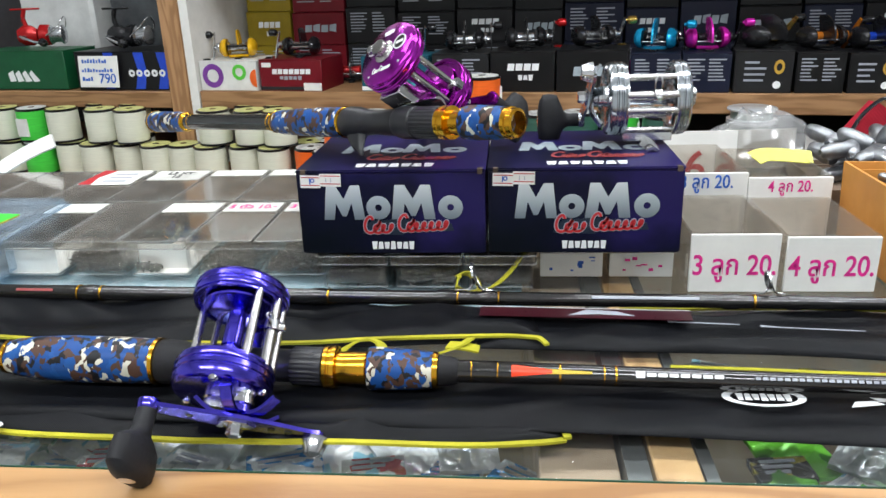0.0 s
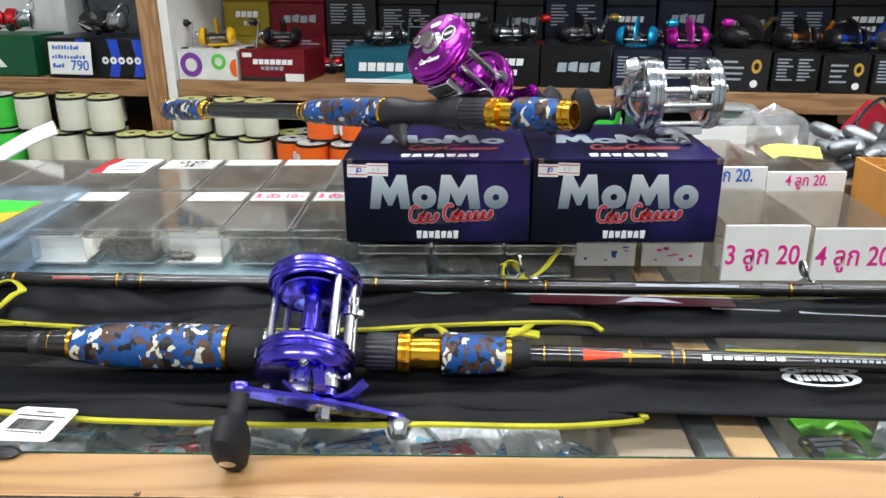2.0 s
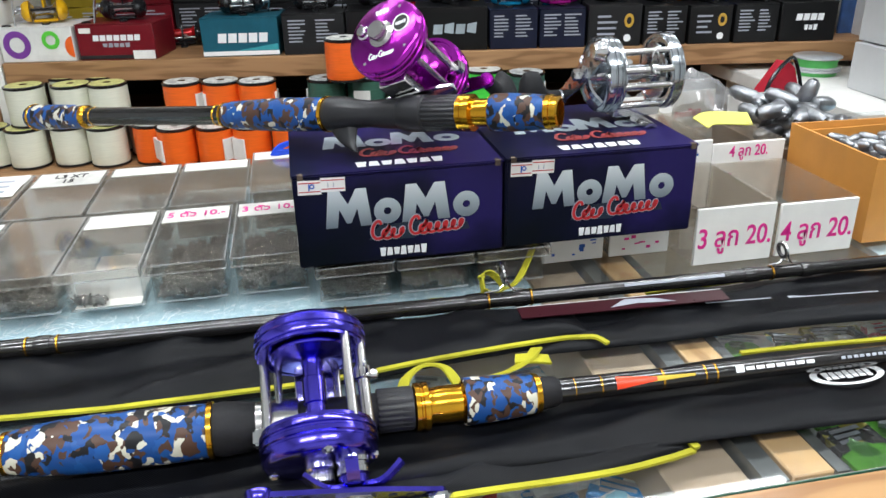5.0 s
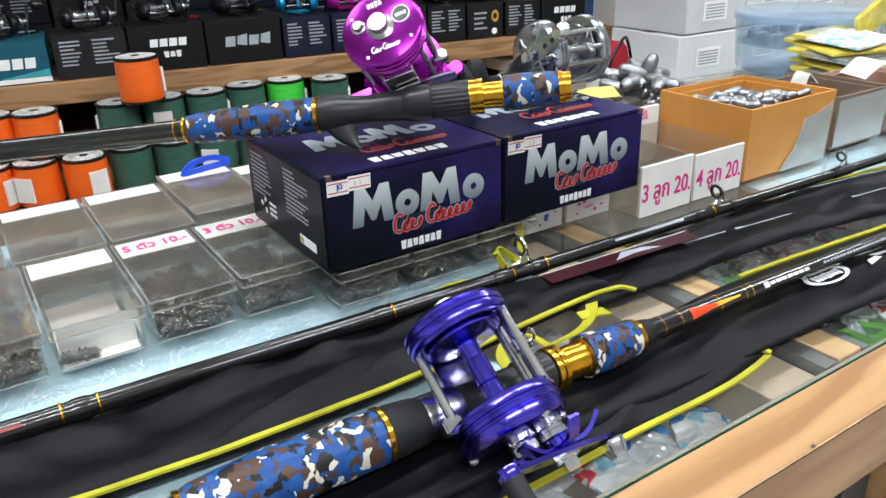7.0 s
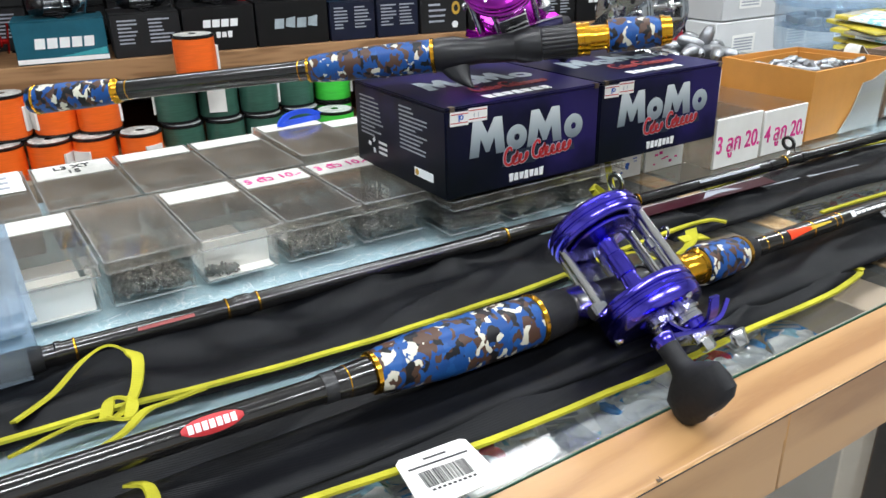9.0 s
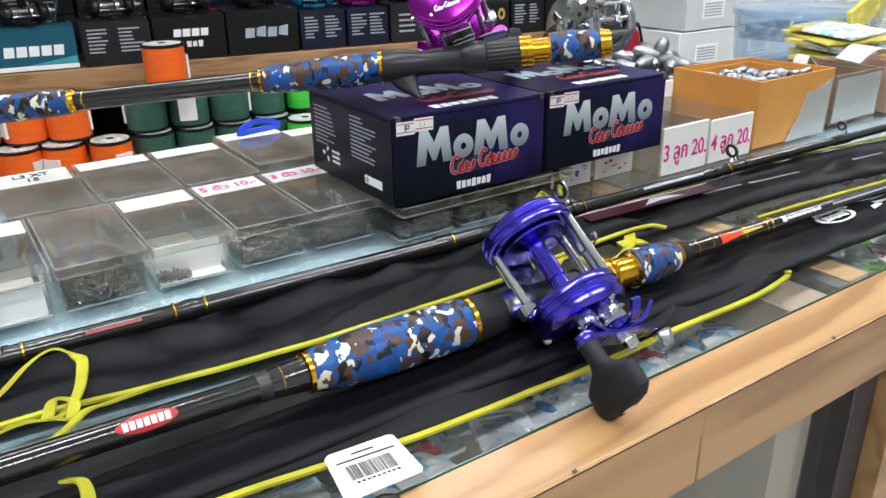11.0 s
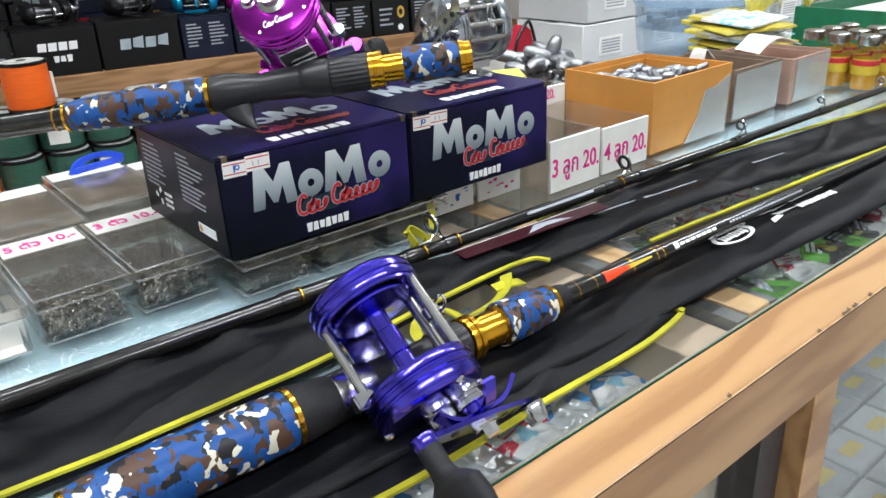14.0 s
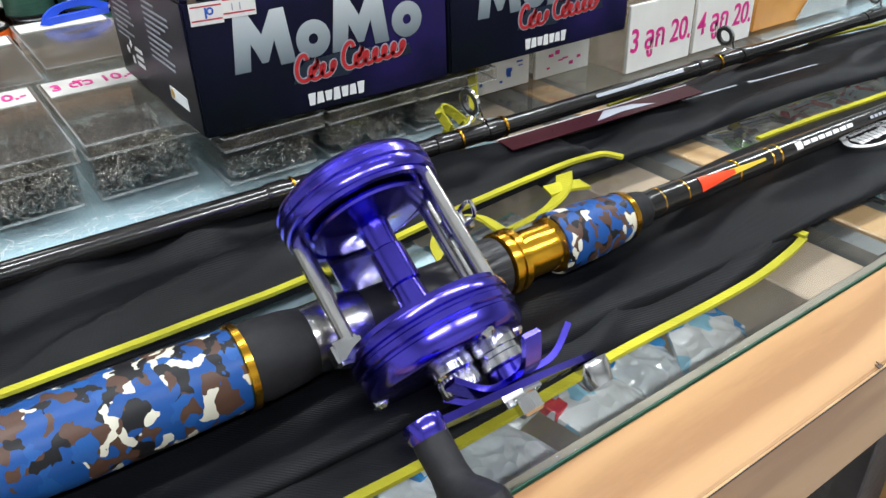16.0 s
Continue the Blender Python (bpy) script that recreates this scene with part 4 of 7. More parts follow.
open_box(Matrix.Translation((0.1905, 0.6155, 0)), 0.0715, 0.115, 0.051, SMOKED, WHITE, "3 ลูก 20.", PINK_INK, "open acrylic box with a pink handwritten price card", 0.0245)
open_box(Matrix.Translation((0.2665, 0.6165, 0)), 0.0730, 0.115, 0.048, SMOKED, WHITE, "4 ลูก 20.", PINK_INK, "open acrylic box with a pink handwritten price card", 0.0245)
open_box(Matrix.Translation((0.1905, 0.735, 0)), 0.077, 0.125, 0.071, SMOKED, WHITE, "3 ลูก 20.", BLUE_INK, "open acrylic box with a blue handwritten price card", 0.018)
open_box(Matrix.Translation((0.2675, 0.735, 0)), 0.077, 0.125, 0.066, SMOKED, WHITE, "4 ลูก 20.", PINK_INK, "open acrylic box with a faded pink price card", 0.015)

# ---- cloth rod bags with yellow piping ----
def interp(pts, x):
    """A smooth curve y(x) through points."""
    n = len(pts)
    for i in range(n - 1):
        (xa, ya), (xb, yb) = pts[i], pts[i + 1]
        if x <= xb or i == n - 2:
            t = min(1.0, max(0.0, (x - xa) / (xb - xa)))
            slope = []
            for j in (i, i + 1):
                p, q = pts[max(j - 1, 0)], pts[min(j + 1, n - 1)]
                slope.append((q[1] - p[1]) / (q[0] - p[0]) * (xb - xa))
            return ya * (1 + 2 * t) * (1 - t) ** 2 + slope[0] * t * (1 - t) ** 2 + yb * t * t * (3 - 2 * t) + slope[1] * t * t * (t - 1)


TOPS = {}


def lie(seed, x, y, reach):
    """Height of a bag's cloth round a spot."""
    return max(p.z for p in TOPS[seed] if abs(p.x - x) < reach and abs(p.y - y) < 0.012) + 0.0004


def rod_bag(name, front, back, base, thick, label, seed, nx=170, ny=26):
    """A soft flat bag: outline in plan, puffed and creased."""
    x0, x1 = front[0][0], front[-1][0]
    b = bmesh.new()
    top, lo = {}, {}
    for i in range(nx + 1):
        x = x0 + (x1 - x0) * i / nx
        ya, yb = interp(front, x), interp(back, x)
        for j in range(ny + 1):
            v = j / ny
            y = ya + (yb - ya) * v
            edge = min(1.0, min(v, 1 - v) * 6, (x - x0) * 40 + 0.0, (x1 - x) * 40 + 0.02)
            edge = max(0.0, edge) ** 0.5
            crease = noise.noise(Vector((x * 8 + seed, y * 30, seed))) * 0.7 + (1 - abs(noise.noise(Vector((x * 13, y * 24 + x * 12, seed + 4)))) * 2.2) * 0.45
            ridge = 0.5 + 0.5 * math.sin(v * 9 + 2.5 * noise.noise(Vector((x * 4, seed, 0))))
            fold = 1 - abs(noise.noise(Vector((x * 5 + 2 * seed, y * 26 - x * 7, seed + 9)))) * 3
            z = base + 0.0012 + edge * thick * max(0.06, 0.30 + 0.75 * crease + 0.34 * ridge + 0.62 * max(0, fold) ** 2)
            top[i, j] = b.verts.new((x, y, z))
            lo[i, j] = b.verts.new((x, y, base + 0.0003))
    for i in range(nx):
        for j in range(ny):
            b.faces.new((top[i, j], top[i + 1, j], top[i + 1, j + 1], top[i, j + 1]))
            b.faces.new((lo[i, j], lo[i, j + 1], lo[i + 1, j + 1], lo[i + 1, j]))
        b.faces.new((lo[i, 0], lo[i + 1, 0], top[i + 1, 0], top[i, 0]))
        b.faces.new((top[i, ny], top[i + 1, ny], lo[i + 1, ny], lo[i, ny]))
    for j in range(ny):
        b.faces.new((top[0, j], top[0, j + 1], lo[0, j + 1], lo[0, j]))
        b.faces.new((lo[nx, j], lo[nx, j + 1], top[nx, j + 1], top[nx, j]))
    TOPS[seed] = [v.co.copy() for v in top.values()]
    t = thing(name, Matrix(), label, "rod bag", "rod bags on the glass")
    part("cloth", b, BAG, t, sharp=80)
    return t


def piping(parent, edge, xa, xb, z, out, extra=(), w=0.0036):
    """Yellow webbing sewn along one edge of a bag, from xa to xb."""
    n = max(8, int((xb - xa) / 0.012))
    pts = []
    for k in range(n + 1):
        x = xa + (xb - xa) * k / n
        pts.append((x, interp(edge, x) + out, z + 0.0009 * noise.noise(Vector((x * 22, out * 400, 1)))))
    return part("piping", sweep(smooth_path(pts + list(extra), 3), w, 0.0018), YELLOW, parent, "yellow webbing edge")


near_edge = [(-1.1, 0.42), (-0.62, 0.4185), (-0.354, 0.4055), (-0.246, 0.3925), (-0.156, 0.3890), (-0.061, 0.3900), (0.03, 0.3900), (0.068, 0.3950), (0.078, 0.3975)]
near_bag = rod_bag("rod_bag", near_edge, [(-1.1, 0.51), (-0.4, 0.482), (-0.18, 0.468), (0.078, 0.45)], 0.0, 0.006, "folded black nylon rod bag edged in yellow webbing", 3)
piping(near_bag, near_edge, -1.0, 0.077, 0.0030, -0.0016)
part("piping", sweep([(0.0782, 0.3950, 0.0042), (0.0752, 0.4085, 0.0046)], 0.0044, 0.0018), YELLOW, near_bag, "folded corner of the webbing")
over_edge = [(-0.85, 0.45), (-0.35, 0.448), (-0.06, 0.448), (0.0, 0.458), (0.1, 0.471), (0.19, 0.4705), (0.26, 0.466), (0.37, 0.459), (0.7, 0.440), (1.3, 0.42)]
over_bag = rod_bag("rod_bag", [(-0.85, 0.425), (-0.3, 0.405), (-0.05, 0.400), (0.076, 0.398), (0.15, 0.395), (0.30, 0.387), (0.6, 0.375), (1.3, 0.36)], over_edge, 0.0055, 0.0038, "black nylon rod bag with white printed emblems under the rod", 8)
piping(over_bag, over_edge, 0.150, 1.2, 0.0075, 0.0016)
far_edge = [(-1.0, 0.552), (-0.72, 0.536), (-0.404, 0.5195), (-0.30, 0.508), (-0.19, 0.504), (-0.12, 0.506), (-0.064, 0.512), (0.0, 0.5185), (0.045, 0.5205), (0.068, 0.518)]
far_bag = rod_bag("rod_bag", far_edge, [(-1.0, 0.62), (-0.4, 0.603), (-0.1, 0.580), (0.068, 0.56)], 0.0, 0.009, "black nylon rod bag edged in yellow webbing under the far rod", 15)
piping(far_bag, far_edge, -0.95, 0.058, 0.0075, -0.0018, [(0.066, 0.5140, 0.008), (0.071, 0.5050, 0.0075)])
right_edge = [(0.02, 0.57), (0.13, 0.572), (0.29, 0.575), (0.425, 0.564), (0.68, 0.534), (1.3, 0.47)]
right_bag = rod_bag("rod_bag", [(0.02, 0.512), (0.11, 0.509), (0.27, 0.503), (0.5, 0.466), (0.8, 0.42), (1.3, 0.37)], right_edge, 0.0, 0.006, "long black nylon rod bag stretching along the counter", 22)
piping(right_bag, right_edge, 0.13, 1.2, 0.004, 0.0016)

# emblems on the bags
def oval(parent, x, y, z, w, h, turn, ink, inner, name="emblem"):
    m = pose(x, y, z, 0, 0, turn)
    o = part(name, ring(h * 0.40, h * 0.5, 0.0003, 32, m, sx=w / h), ink, parent, "oval printed emblem")
    g = bmesh.new()
    mark_row(7, w * 0.66, h * 0.34, m, g)
    part("print", g, ink, o)
    return o


oval(over_bag, 0.1965, 0.4320, lie(8, 0.1965, 0.4320, 0.02), 0.049, 0.021, -1, WHITE_INK, BLACK)
part("emblem", slab([(0, 0), (0.020, 0.005), (0.015, 0.008), (0.046, 0.0095), (0.014, 0.0125), (0.018, 0.009), (0.004, 0.0065)], 0.0003, pose(0.244, 0.424, lie(8, 0.265, 0.43, 0.02), 0, 0, -4)), WHITE_INK, over_bag, "jagged white printed emblem")
g = bmesh.new()
mark_row(9, 0.056, 0.0065, pose(0.318, 0.427, lie(8, 0.318, 0.427, 0.03), 0, 0, -4), g)
part("emblem_print", g, WHITE_INK, over_bag, "white printed marks")
for x, y, w in ((0.185, 0.536, 0.05), (0.26, 0.531, 0.07), (0.40, 0.515, 0.05)):
    g = bmesh.new()
    slab([(-w / 2, -0.001), (w / 2, 0.0), (w / 2, 0.0012), (-w * 0.3, 0.0004), (-w / 2, 0.0022)], 0.0003, pose(x, y, lie(22, x, y, w / 2), 0, 0, -6), g)
    part("emblem", g, GREY_INK, right_bag, "faint white printed emblem")

# yellow ties
tie = thing("yellow_tie", Matrix(), "loose loop of yellow webbing on the rod bags", "strap", "yellow ties")
part("loop", sweep(smooth_path([(-0.440, 0.528, 0.011), (-0.420, 0.541, 0.013), (-0.402, 0.552, 0.021), (-0.388, 0.554, 0.025), (-0.378, 0.549, 0.019), (-0.377, 0.534, 0.021), (-0.384, 0.515, 0.015), (-0.396, 0.501, 0.013), (-0.415, 0.500, 0.016), (-0.445, 0.497, 0.012)]), 0.0062, 0.0013, up=(0, 0.5, 1)), YELLOW, tie)
part("tail", sweep(smooth_path([(-0.44, 0.47, 0.012), (-0.402, 0.474, 0.018), (-0.385, 0.486, 0.02), (-0.372, 0.497, 0.014), (-0.352, 0.502, 0.012)]), 0.0058, 0.0013, up=(0, 0.4, 1)), YELLOW, tie)
part("end", sweep(smooth_path([(-0.412, 0.402, 0.010), (-0.405, 0.408, 0.011), (-0.398, 0.418, 0.014), (-0.397, 0.430, 0.019), (-0.404, 0.438, 0.018)]), 0.0062, 0.0013, up=(0.6, 0, 1)), YELLOW, tie)
tie2 = thing("yellow_tie", Matrix(), "yellow webbing tie knotted beside the rod", "strap", "yellow ties")
part("bow", sweep(smooth_path([(-0.075, 0.470, 0.008), (-0.070, 0.486, 0.012), (-0.058, 0.493, 0.016), (-0.045, 0.488, 0.016), (-0.038, 0.472, 0.010)]), 0.007, 0.0015, up=(0, 0.5, 1)), YELLOW, tie2)
part("band", sweep(smooth_path([(-0.035, 0.478, 0.010), (-0.008, 0.480, 0.012), (0.008, 0.487, 0.014), (0.018, 0.497, 0.016)]), 0.0085, 0.0014, up=(0, 0.6, 1)), YELLOW, tie2)
part("end", sweep(smooth_path([(0.002, 0.492, 0.013), (0.012, 0.489, 0.014), (0.024, 0.488, 0.012)]), 0.010, 0.0015), YELLOW, tie2)
tie3 = thing("yellow_tie", Matrix(), "yellow webbing tie looped through a rod guide", "strap", "yellow ties")
part("loop", sweep(smooth_path([(0.002, 0.576, 0.020), (0.004, 0.590, 0.026), (0.013, 0.596, 0.024), (0.020, 0.588, 0.016), (0.012, 0.580, 0.014), (0.002, 0.582, 0.018)]), 0.0058, 0.0013, up=(0.3, 1, 0.4)), YELLOW, tie3)
part("tail", sweep(smooth_path([(0.012, 0.584, 0.014), (0.030, 0.592, 0.015), (0.046, 0.612, 0.022), (0.060, 0.632, 0.036)]), 0.006, 0.0013, up=(0, 0.6, 1)), YELLOW, tie3)
part("end", sweep(smooth_path([(-0.060, 0.596, 0.003), (-0.03, 0.600, 0.004), (-0.005, 0.590, 0.006)]), 0.006, 0.0015), YELLOW, tie3)

part("knot", sweep(smooth_path([(-0.402, 0.500, 0.013), (-0.396, 0.508, 0.019), (-0.388, 0.504, 0.017), (-0.392, 0.496, 0.013), (-0.401, 0.498, 0.016)]), 0.0060, 0.0016, up=(0.3, 0.5, 1)), YELLOW, tie, "knotted webbing")

# maroon card and barcode tag
MAROON = plain("maroon_card", (0.035, 0.004, 0.008), 0.3, var=0.1)
mc = thing("swing_card", pose(0.100, 0.548, 0.0125, 2, 0, -2.6), "maroon glossy swing card leaning on the rod", "card")
part("card", box(-0.078, 0.078, -0.009, 0.006, 0, 0.0006), MAROON, mc)
part("edge", box(-0.078, 0.078, 0.0061, 0.0066, 0, 0.0008), WHITE_INK, mc, "white card edge")
part("emblem", slab([(-0.022, -0.006), (0.0, -0.003), (0.028, -0.005), (0.014, 0.002), (-0.008, 0.004)], 0.0002, Matrix.Translation((0.01, 0, 0.0007))), GREY_INK, mc)
tag = thing("barcode_tag", pose(-0.281, 0.379, 0.0075, 0, 0, -6) @ Matrix.Scale(0.84, 4), "white hang tag with a barcode, lying over the glass edge", "tag")
part("card", slab([(-0.024, -0.019), (-0.021, -0.022), (0.022, -0.019), (0.024, -0.016), (0.022, 0.019), (0.019, 0.021), (-0.019, 0.020), (-0.022, 0.017)], 0.0006), WHITE, tag)
g = bmesh.new()
x = -0.0145
while x < 0.013:
    w = rnd.choice((0.0004, 0.0006, 0.0010))
    box(x, x + w, -0.008, 0.005, 0.0007, 0.0009, bm=g)
    x += w + rnd.choice((0.0004, 0.0007))
for k in range(9):
    box(-0.013 + 0.003 * k, -0.011 + 0.003 * k, -0.0112, -0.0096, 0.0007, 0.0009, bm=g)
box(-0.018, 0.018, 0.0085, 0.0100, 0.0007, 0.0009, bm=g)
box(-0.007, 0.007, 0.0135, 0.0150, 0.0007, 0.0009, bm=g)
part("barcode", g, BLACK, tag, "black bars")
clip = single("tag_clip", lathe([(0, 0), (0.0075, 0.0005), (0.0085, 0.002), (0.006, 0.0042), (0, 0.005)], 20, pose(-0.287, 0.3585, 0.0005) @ Matrix.Diagonal((1, 0.6, 1, 1))), BLACK, "small black plastic clip on the counter edge", "clip")

# ---- rods ----
def rings_of(profile_list, axis, parent, name="winding", mat=None, r_out=0.0, n=24):
    for a, b, r in profile_list:
        part(name, lathe([(r * 0.96, a), (r, a + 0.0004), (r, b - 0.0004), (r * 0.96, b)], n, axis), mat or GOLD, parent)


def lower_rod():
    # the axis, tilted slightly down towards the tip
    a, b = Vector((-0.281, 0.4425, 0.0272)), Vector((0.124, 0.4385, 0.0200))
    d = (b - a).normalized()
    m = Matrix.Translation(a) @ d.to_track_quat("Z", "X").to_matrix().to_4x4()
    rod = thing("fishing_rod", m, "casting rod with camouflage grips and a glossy black blank", "fishing rod", "fishing rods")
    part("rear_blank", lathe([(0.0068, -0.45), (0.0068, -0.035), (0.0072, -0.030), (0.0090, -0.010), (0.0092, -0.004)], 24), BLANK, rod, "glossy black blank")
    part("rear_grip", lathe([(0.0102, -0.003), (0.0122, 0.004), (0.0140, 0.020), (0.0152, 0.042), (0.0152, 0.070), (0.0145, 0.098)], 36), CAMO, rod, "camouflage grip in blue, brown, black and white")
    part("gold_ring", lathe([(0.0100, -0.004), (0.0112, -0.0035), (0.0112, -0.0012), (0.0100, -0.001)], 32), GOLD, rod)
    part("gold_ring", lathe([(0.0146, 0.098), (0.0154, 0.0985), (0.0154, 0.1010), (0.0140, 0.1015)], 32), GOLD, rod)
    part("foam", lathe([(0.0140, 0.1015), (0.0146, 0.106), (0.0136, 0.118), (0.0122, 0.126), (0.0112, 0.130)], 32), RUBBER, rod, "matt black foam")
    part("seat_hood", lathe([(0.0110, 0.121), (0.0126, 0.1225), (0.0128, 0.138), (0.0122, 0.146), (0.0100, 0.147)], 32), SATIN, rod, "polished seat hood")
    part("reel_seat", lathe([(0.0100, 0.125), (0.0105, 0.150), (0.0105, 0.200), (0.0118, 0.202), (0.0122, 0.206), (0.0122, 0.2085), (0.0110, 0.209)], 32), GRAPHITE, rod, "graphite reel seat")
    part("fluted_nut", fluted(0.0116, 0.0124, 24, 0.1885, 0.2085), GRAPHITE, rod, "fluted black lock nut")
    part("gold_nut", lathe([(0.0118, 0.2092), (0.0134, 0.2098), (0.0136, 0.2122), (0.0128, 0.2128), (0.0128, 0.2138), (0.0136, 0.2144), (0.0136, 0.2172), (0.0116, 0.218)], 40), GOLD, rod, "gold lock ring")
    part("gold_sleeve", lathe([(0.0100, 0.218), (0.0100, 0.222), (0.0104, 0.223), (0.0104, 0.236), (0.0122, 0.2375)], 32), GOLD, rod, "gold sleeve")
    part("fore_grip", lathe([(0.0130, 0.2377), (0.0136, 0.239), (0.0136, 0.246), (0.0128, 0.262), (0.0120, 0.272), (0.0112, 0.2780)], 36), CAMO, rod, "camouflage fore grip")
    part("gold_ring", lathe([(0.0112, 0.2781), (0.0118, 0.2785), (0.0113, 0.2815), (0.0090, 0.282)], 32), GOLD, rod)
    part("winding_check", lathe([(0.0098, 0.282), (0.0086, 0.292), (0.0072, 0.294)], 28), RUBBER, rod)
    part("blank", lathe([(0.0072, 0.294), (0.0066, 0.36), (0.0058, 0.48), (0.0050, 0.66), (0.0042, 0.95), (0.0032, 1.5)], 24), BLANK, rod, "glossy black blank")
    for a0, b0, r in ((-0.030, -0.022, 0.0078), (-0.0175, -0.0165, 0.0086), (-0.0145, -0.0135, 0.0086), (0.302, 0.303, 0.0073), (0.318, 0.3192, 0.0071), (0.356, 0.3575, 0.0070), (0.383, 0.384, 0.0067), (0.390, 0.3912, 0.0067)):
        rings_of([(a0, b0, r)], None, rod, "winding", GOLD if b0 - a0 < 0.003 else BLACK)
    return rod, m


rod_low, rod_low_m = lower_rod()


def mark_on(rod, m, s0, s1, r, width, ink, name, label, face=(0, -0.75, 0.66), wedge=0.0, oval_end=False):
    """A printed patch that hugs the blank between s0 and s1, turned to face a way."""
    inv = m.to_3x3().inverted()
    f = inv @ Vector(face)
    ang = math.atan2(f.y, f.x)
    b = bmesh.new()
    k, q = 10, 8
    grid = {}
    for i in range(k + 1):
        s = s0 + (s1 - s0) * i / k
        half = width * (1 - wedge * i / k)
        if oval_end:
            half = width * max(0.05, 1 - (2 * i / k - 1) ** 2) ** 0.5
        for j in range(q + 1):
            t = ang + half * (j / q - 0.5) * 2 / 2
            grid[i, j] = [b.verts.new((rr * math.cos(t), rr * math.sin(t), s)) for rr in (r, r + 0.0002)]
    for i in range(k):
        for j in range(q):
            for l in (0, 1):
                b.faces.new((grid[i, j][l], grid[i + 1, j][l], grid[i + 1, j + 1][l], grid[i, j + 1][l]))
    for i in range(k):
        for j in (0, q):
            b.faces.new((grid[i, j][0], grid[i + 1, j][0], grid[i + 1, j][1], grid[i, j][1]))
    for j in range(q):
        for i in (0, k):
            b.faces.new((grid[i, j][0], grid[i, j + 1][0], grid[i, j + 1][1], grid[i, j][1]))
    return part(name, b, ink, rod, label)


REDFADE = plain("red_orange_print", (0.75, 0.05, 0.01), 0.35, var=0.3, scale=40)
mark_on(rod_low, rod_low_m, 0.327, 0.352, 0.0071, 1.1, REDFADE, "emblem", "red wedge-shaped print", wedge=0.7)
mark_on(rod_low, rod_low_m, 0.346, 0.376, 0.00705, 0.5, YLABEL, "emblem", "yellow wedge-shaped print", wedge=0.6)
for k in range(8):
    s = 0.402 + 0.0066 * k
    mark_on(rod_low, rod_low_m, s, s + 0.0054, 0.0068, 0.60 if k == 0 else 0.32, WHITE_INK, "emblem", "white print")
for k in range(26):
    s = 0.472 + 0.0042 * k
    mark_on(rod_low, rod_low_m, s, s + 0.003, 0.0064, 0.28, GREY_INK, "small_print", "fine pale print")
mark_on(rod_low, rod_low_m, -0.098, -0.070, 0.0071, 1.25, RED_INK, "emblem", "red oval print", oval_end=True)
for k in range(7):
    s = -0.095 + 0.0032 * k
    mark_on(rod_low, rod_low_m, s, s + 0.0024, 0.0073, 0.55, WHITE_INK, "print", "white print")


def guide(parent, m, s, r, size, ang):
    """A ring guide on one foot, standing off a blank."""
    g = m
    out = Vector((math.cos(ang), math.sin(ang), 0))
    foot = Vector((0, 0, s)) + out * r
    top = foot + out * size * 1.25 + Vector((0, 0, size * 0.35))
    side = Vector((-math.sin(ang), math.cos(ang), 0))
    q = Matrix.Translation(top) @ (out * 0.15 + Vector((0, 0, 1))).to_track_quat("Z", "Y").to_matrix().to_4x4()
    ringp = part("guide", lathe([(size * 0.52, -0.0012), (size * 0.74, -0.0012), (size * 0.74, 0.0012), (size * 0.52, 0.0012), (size * 0.52, -0.0012)], 24, q, cap=False), BLACK, parent, "rod guide with a dark ring")
    part("guide_frame", lathe([(size * 0.74, -0.0008), (size * 0.86, -0.0008), (size * 0.86, 0.0008), (size * 0.74, 0.0008), (size * 0.74, -0.0008)], 24, q, cap=False), STEEL, ringp)
    b = bmesh.new()
    for sd in (-1, 1):
        sweep(smooth_path([foot + Vector((0, 0, size * 1.8)), foot + Vector((0, 0, size * 0.9)) + out * size * 0.2 + side * sd * size * 0.3, top + side * sd * size * 0.78]), 0.0007, n=6, bm=b)
    sweep([foot + Vector((0, 0, -size)), foot + out * 0.0006, top - out * size * 0.8], 0.0008, n=6, bm=b)
    part("guide_foot", b, STEEL, ringp)


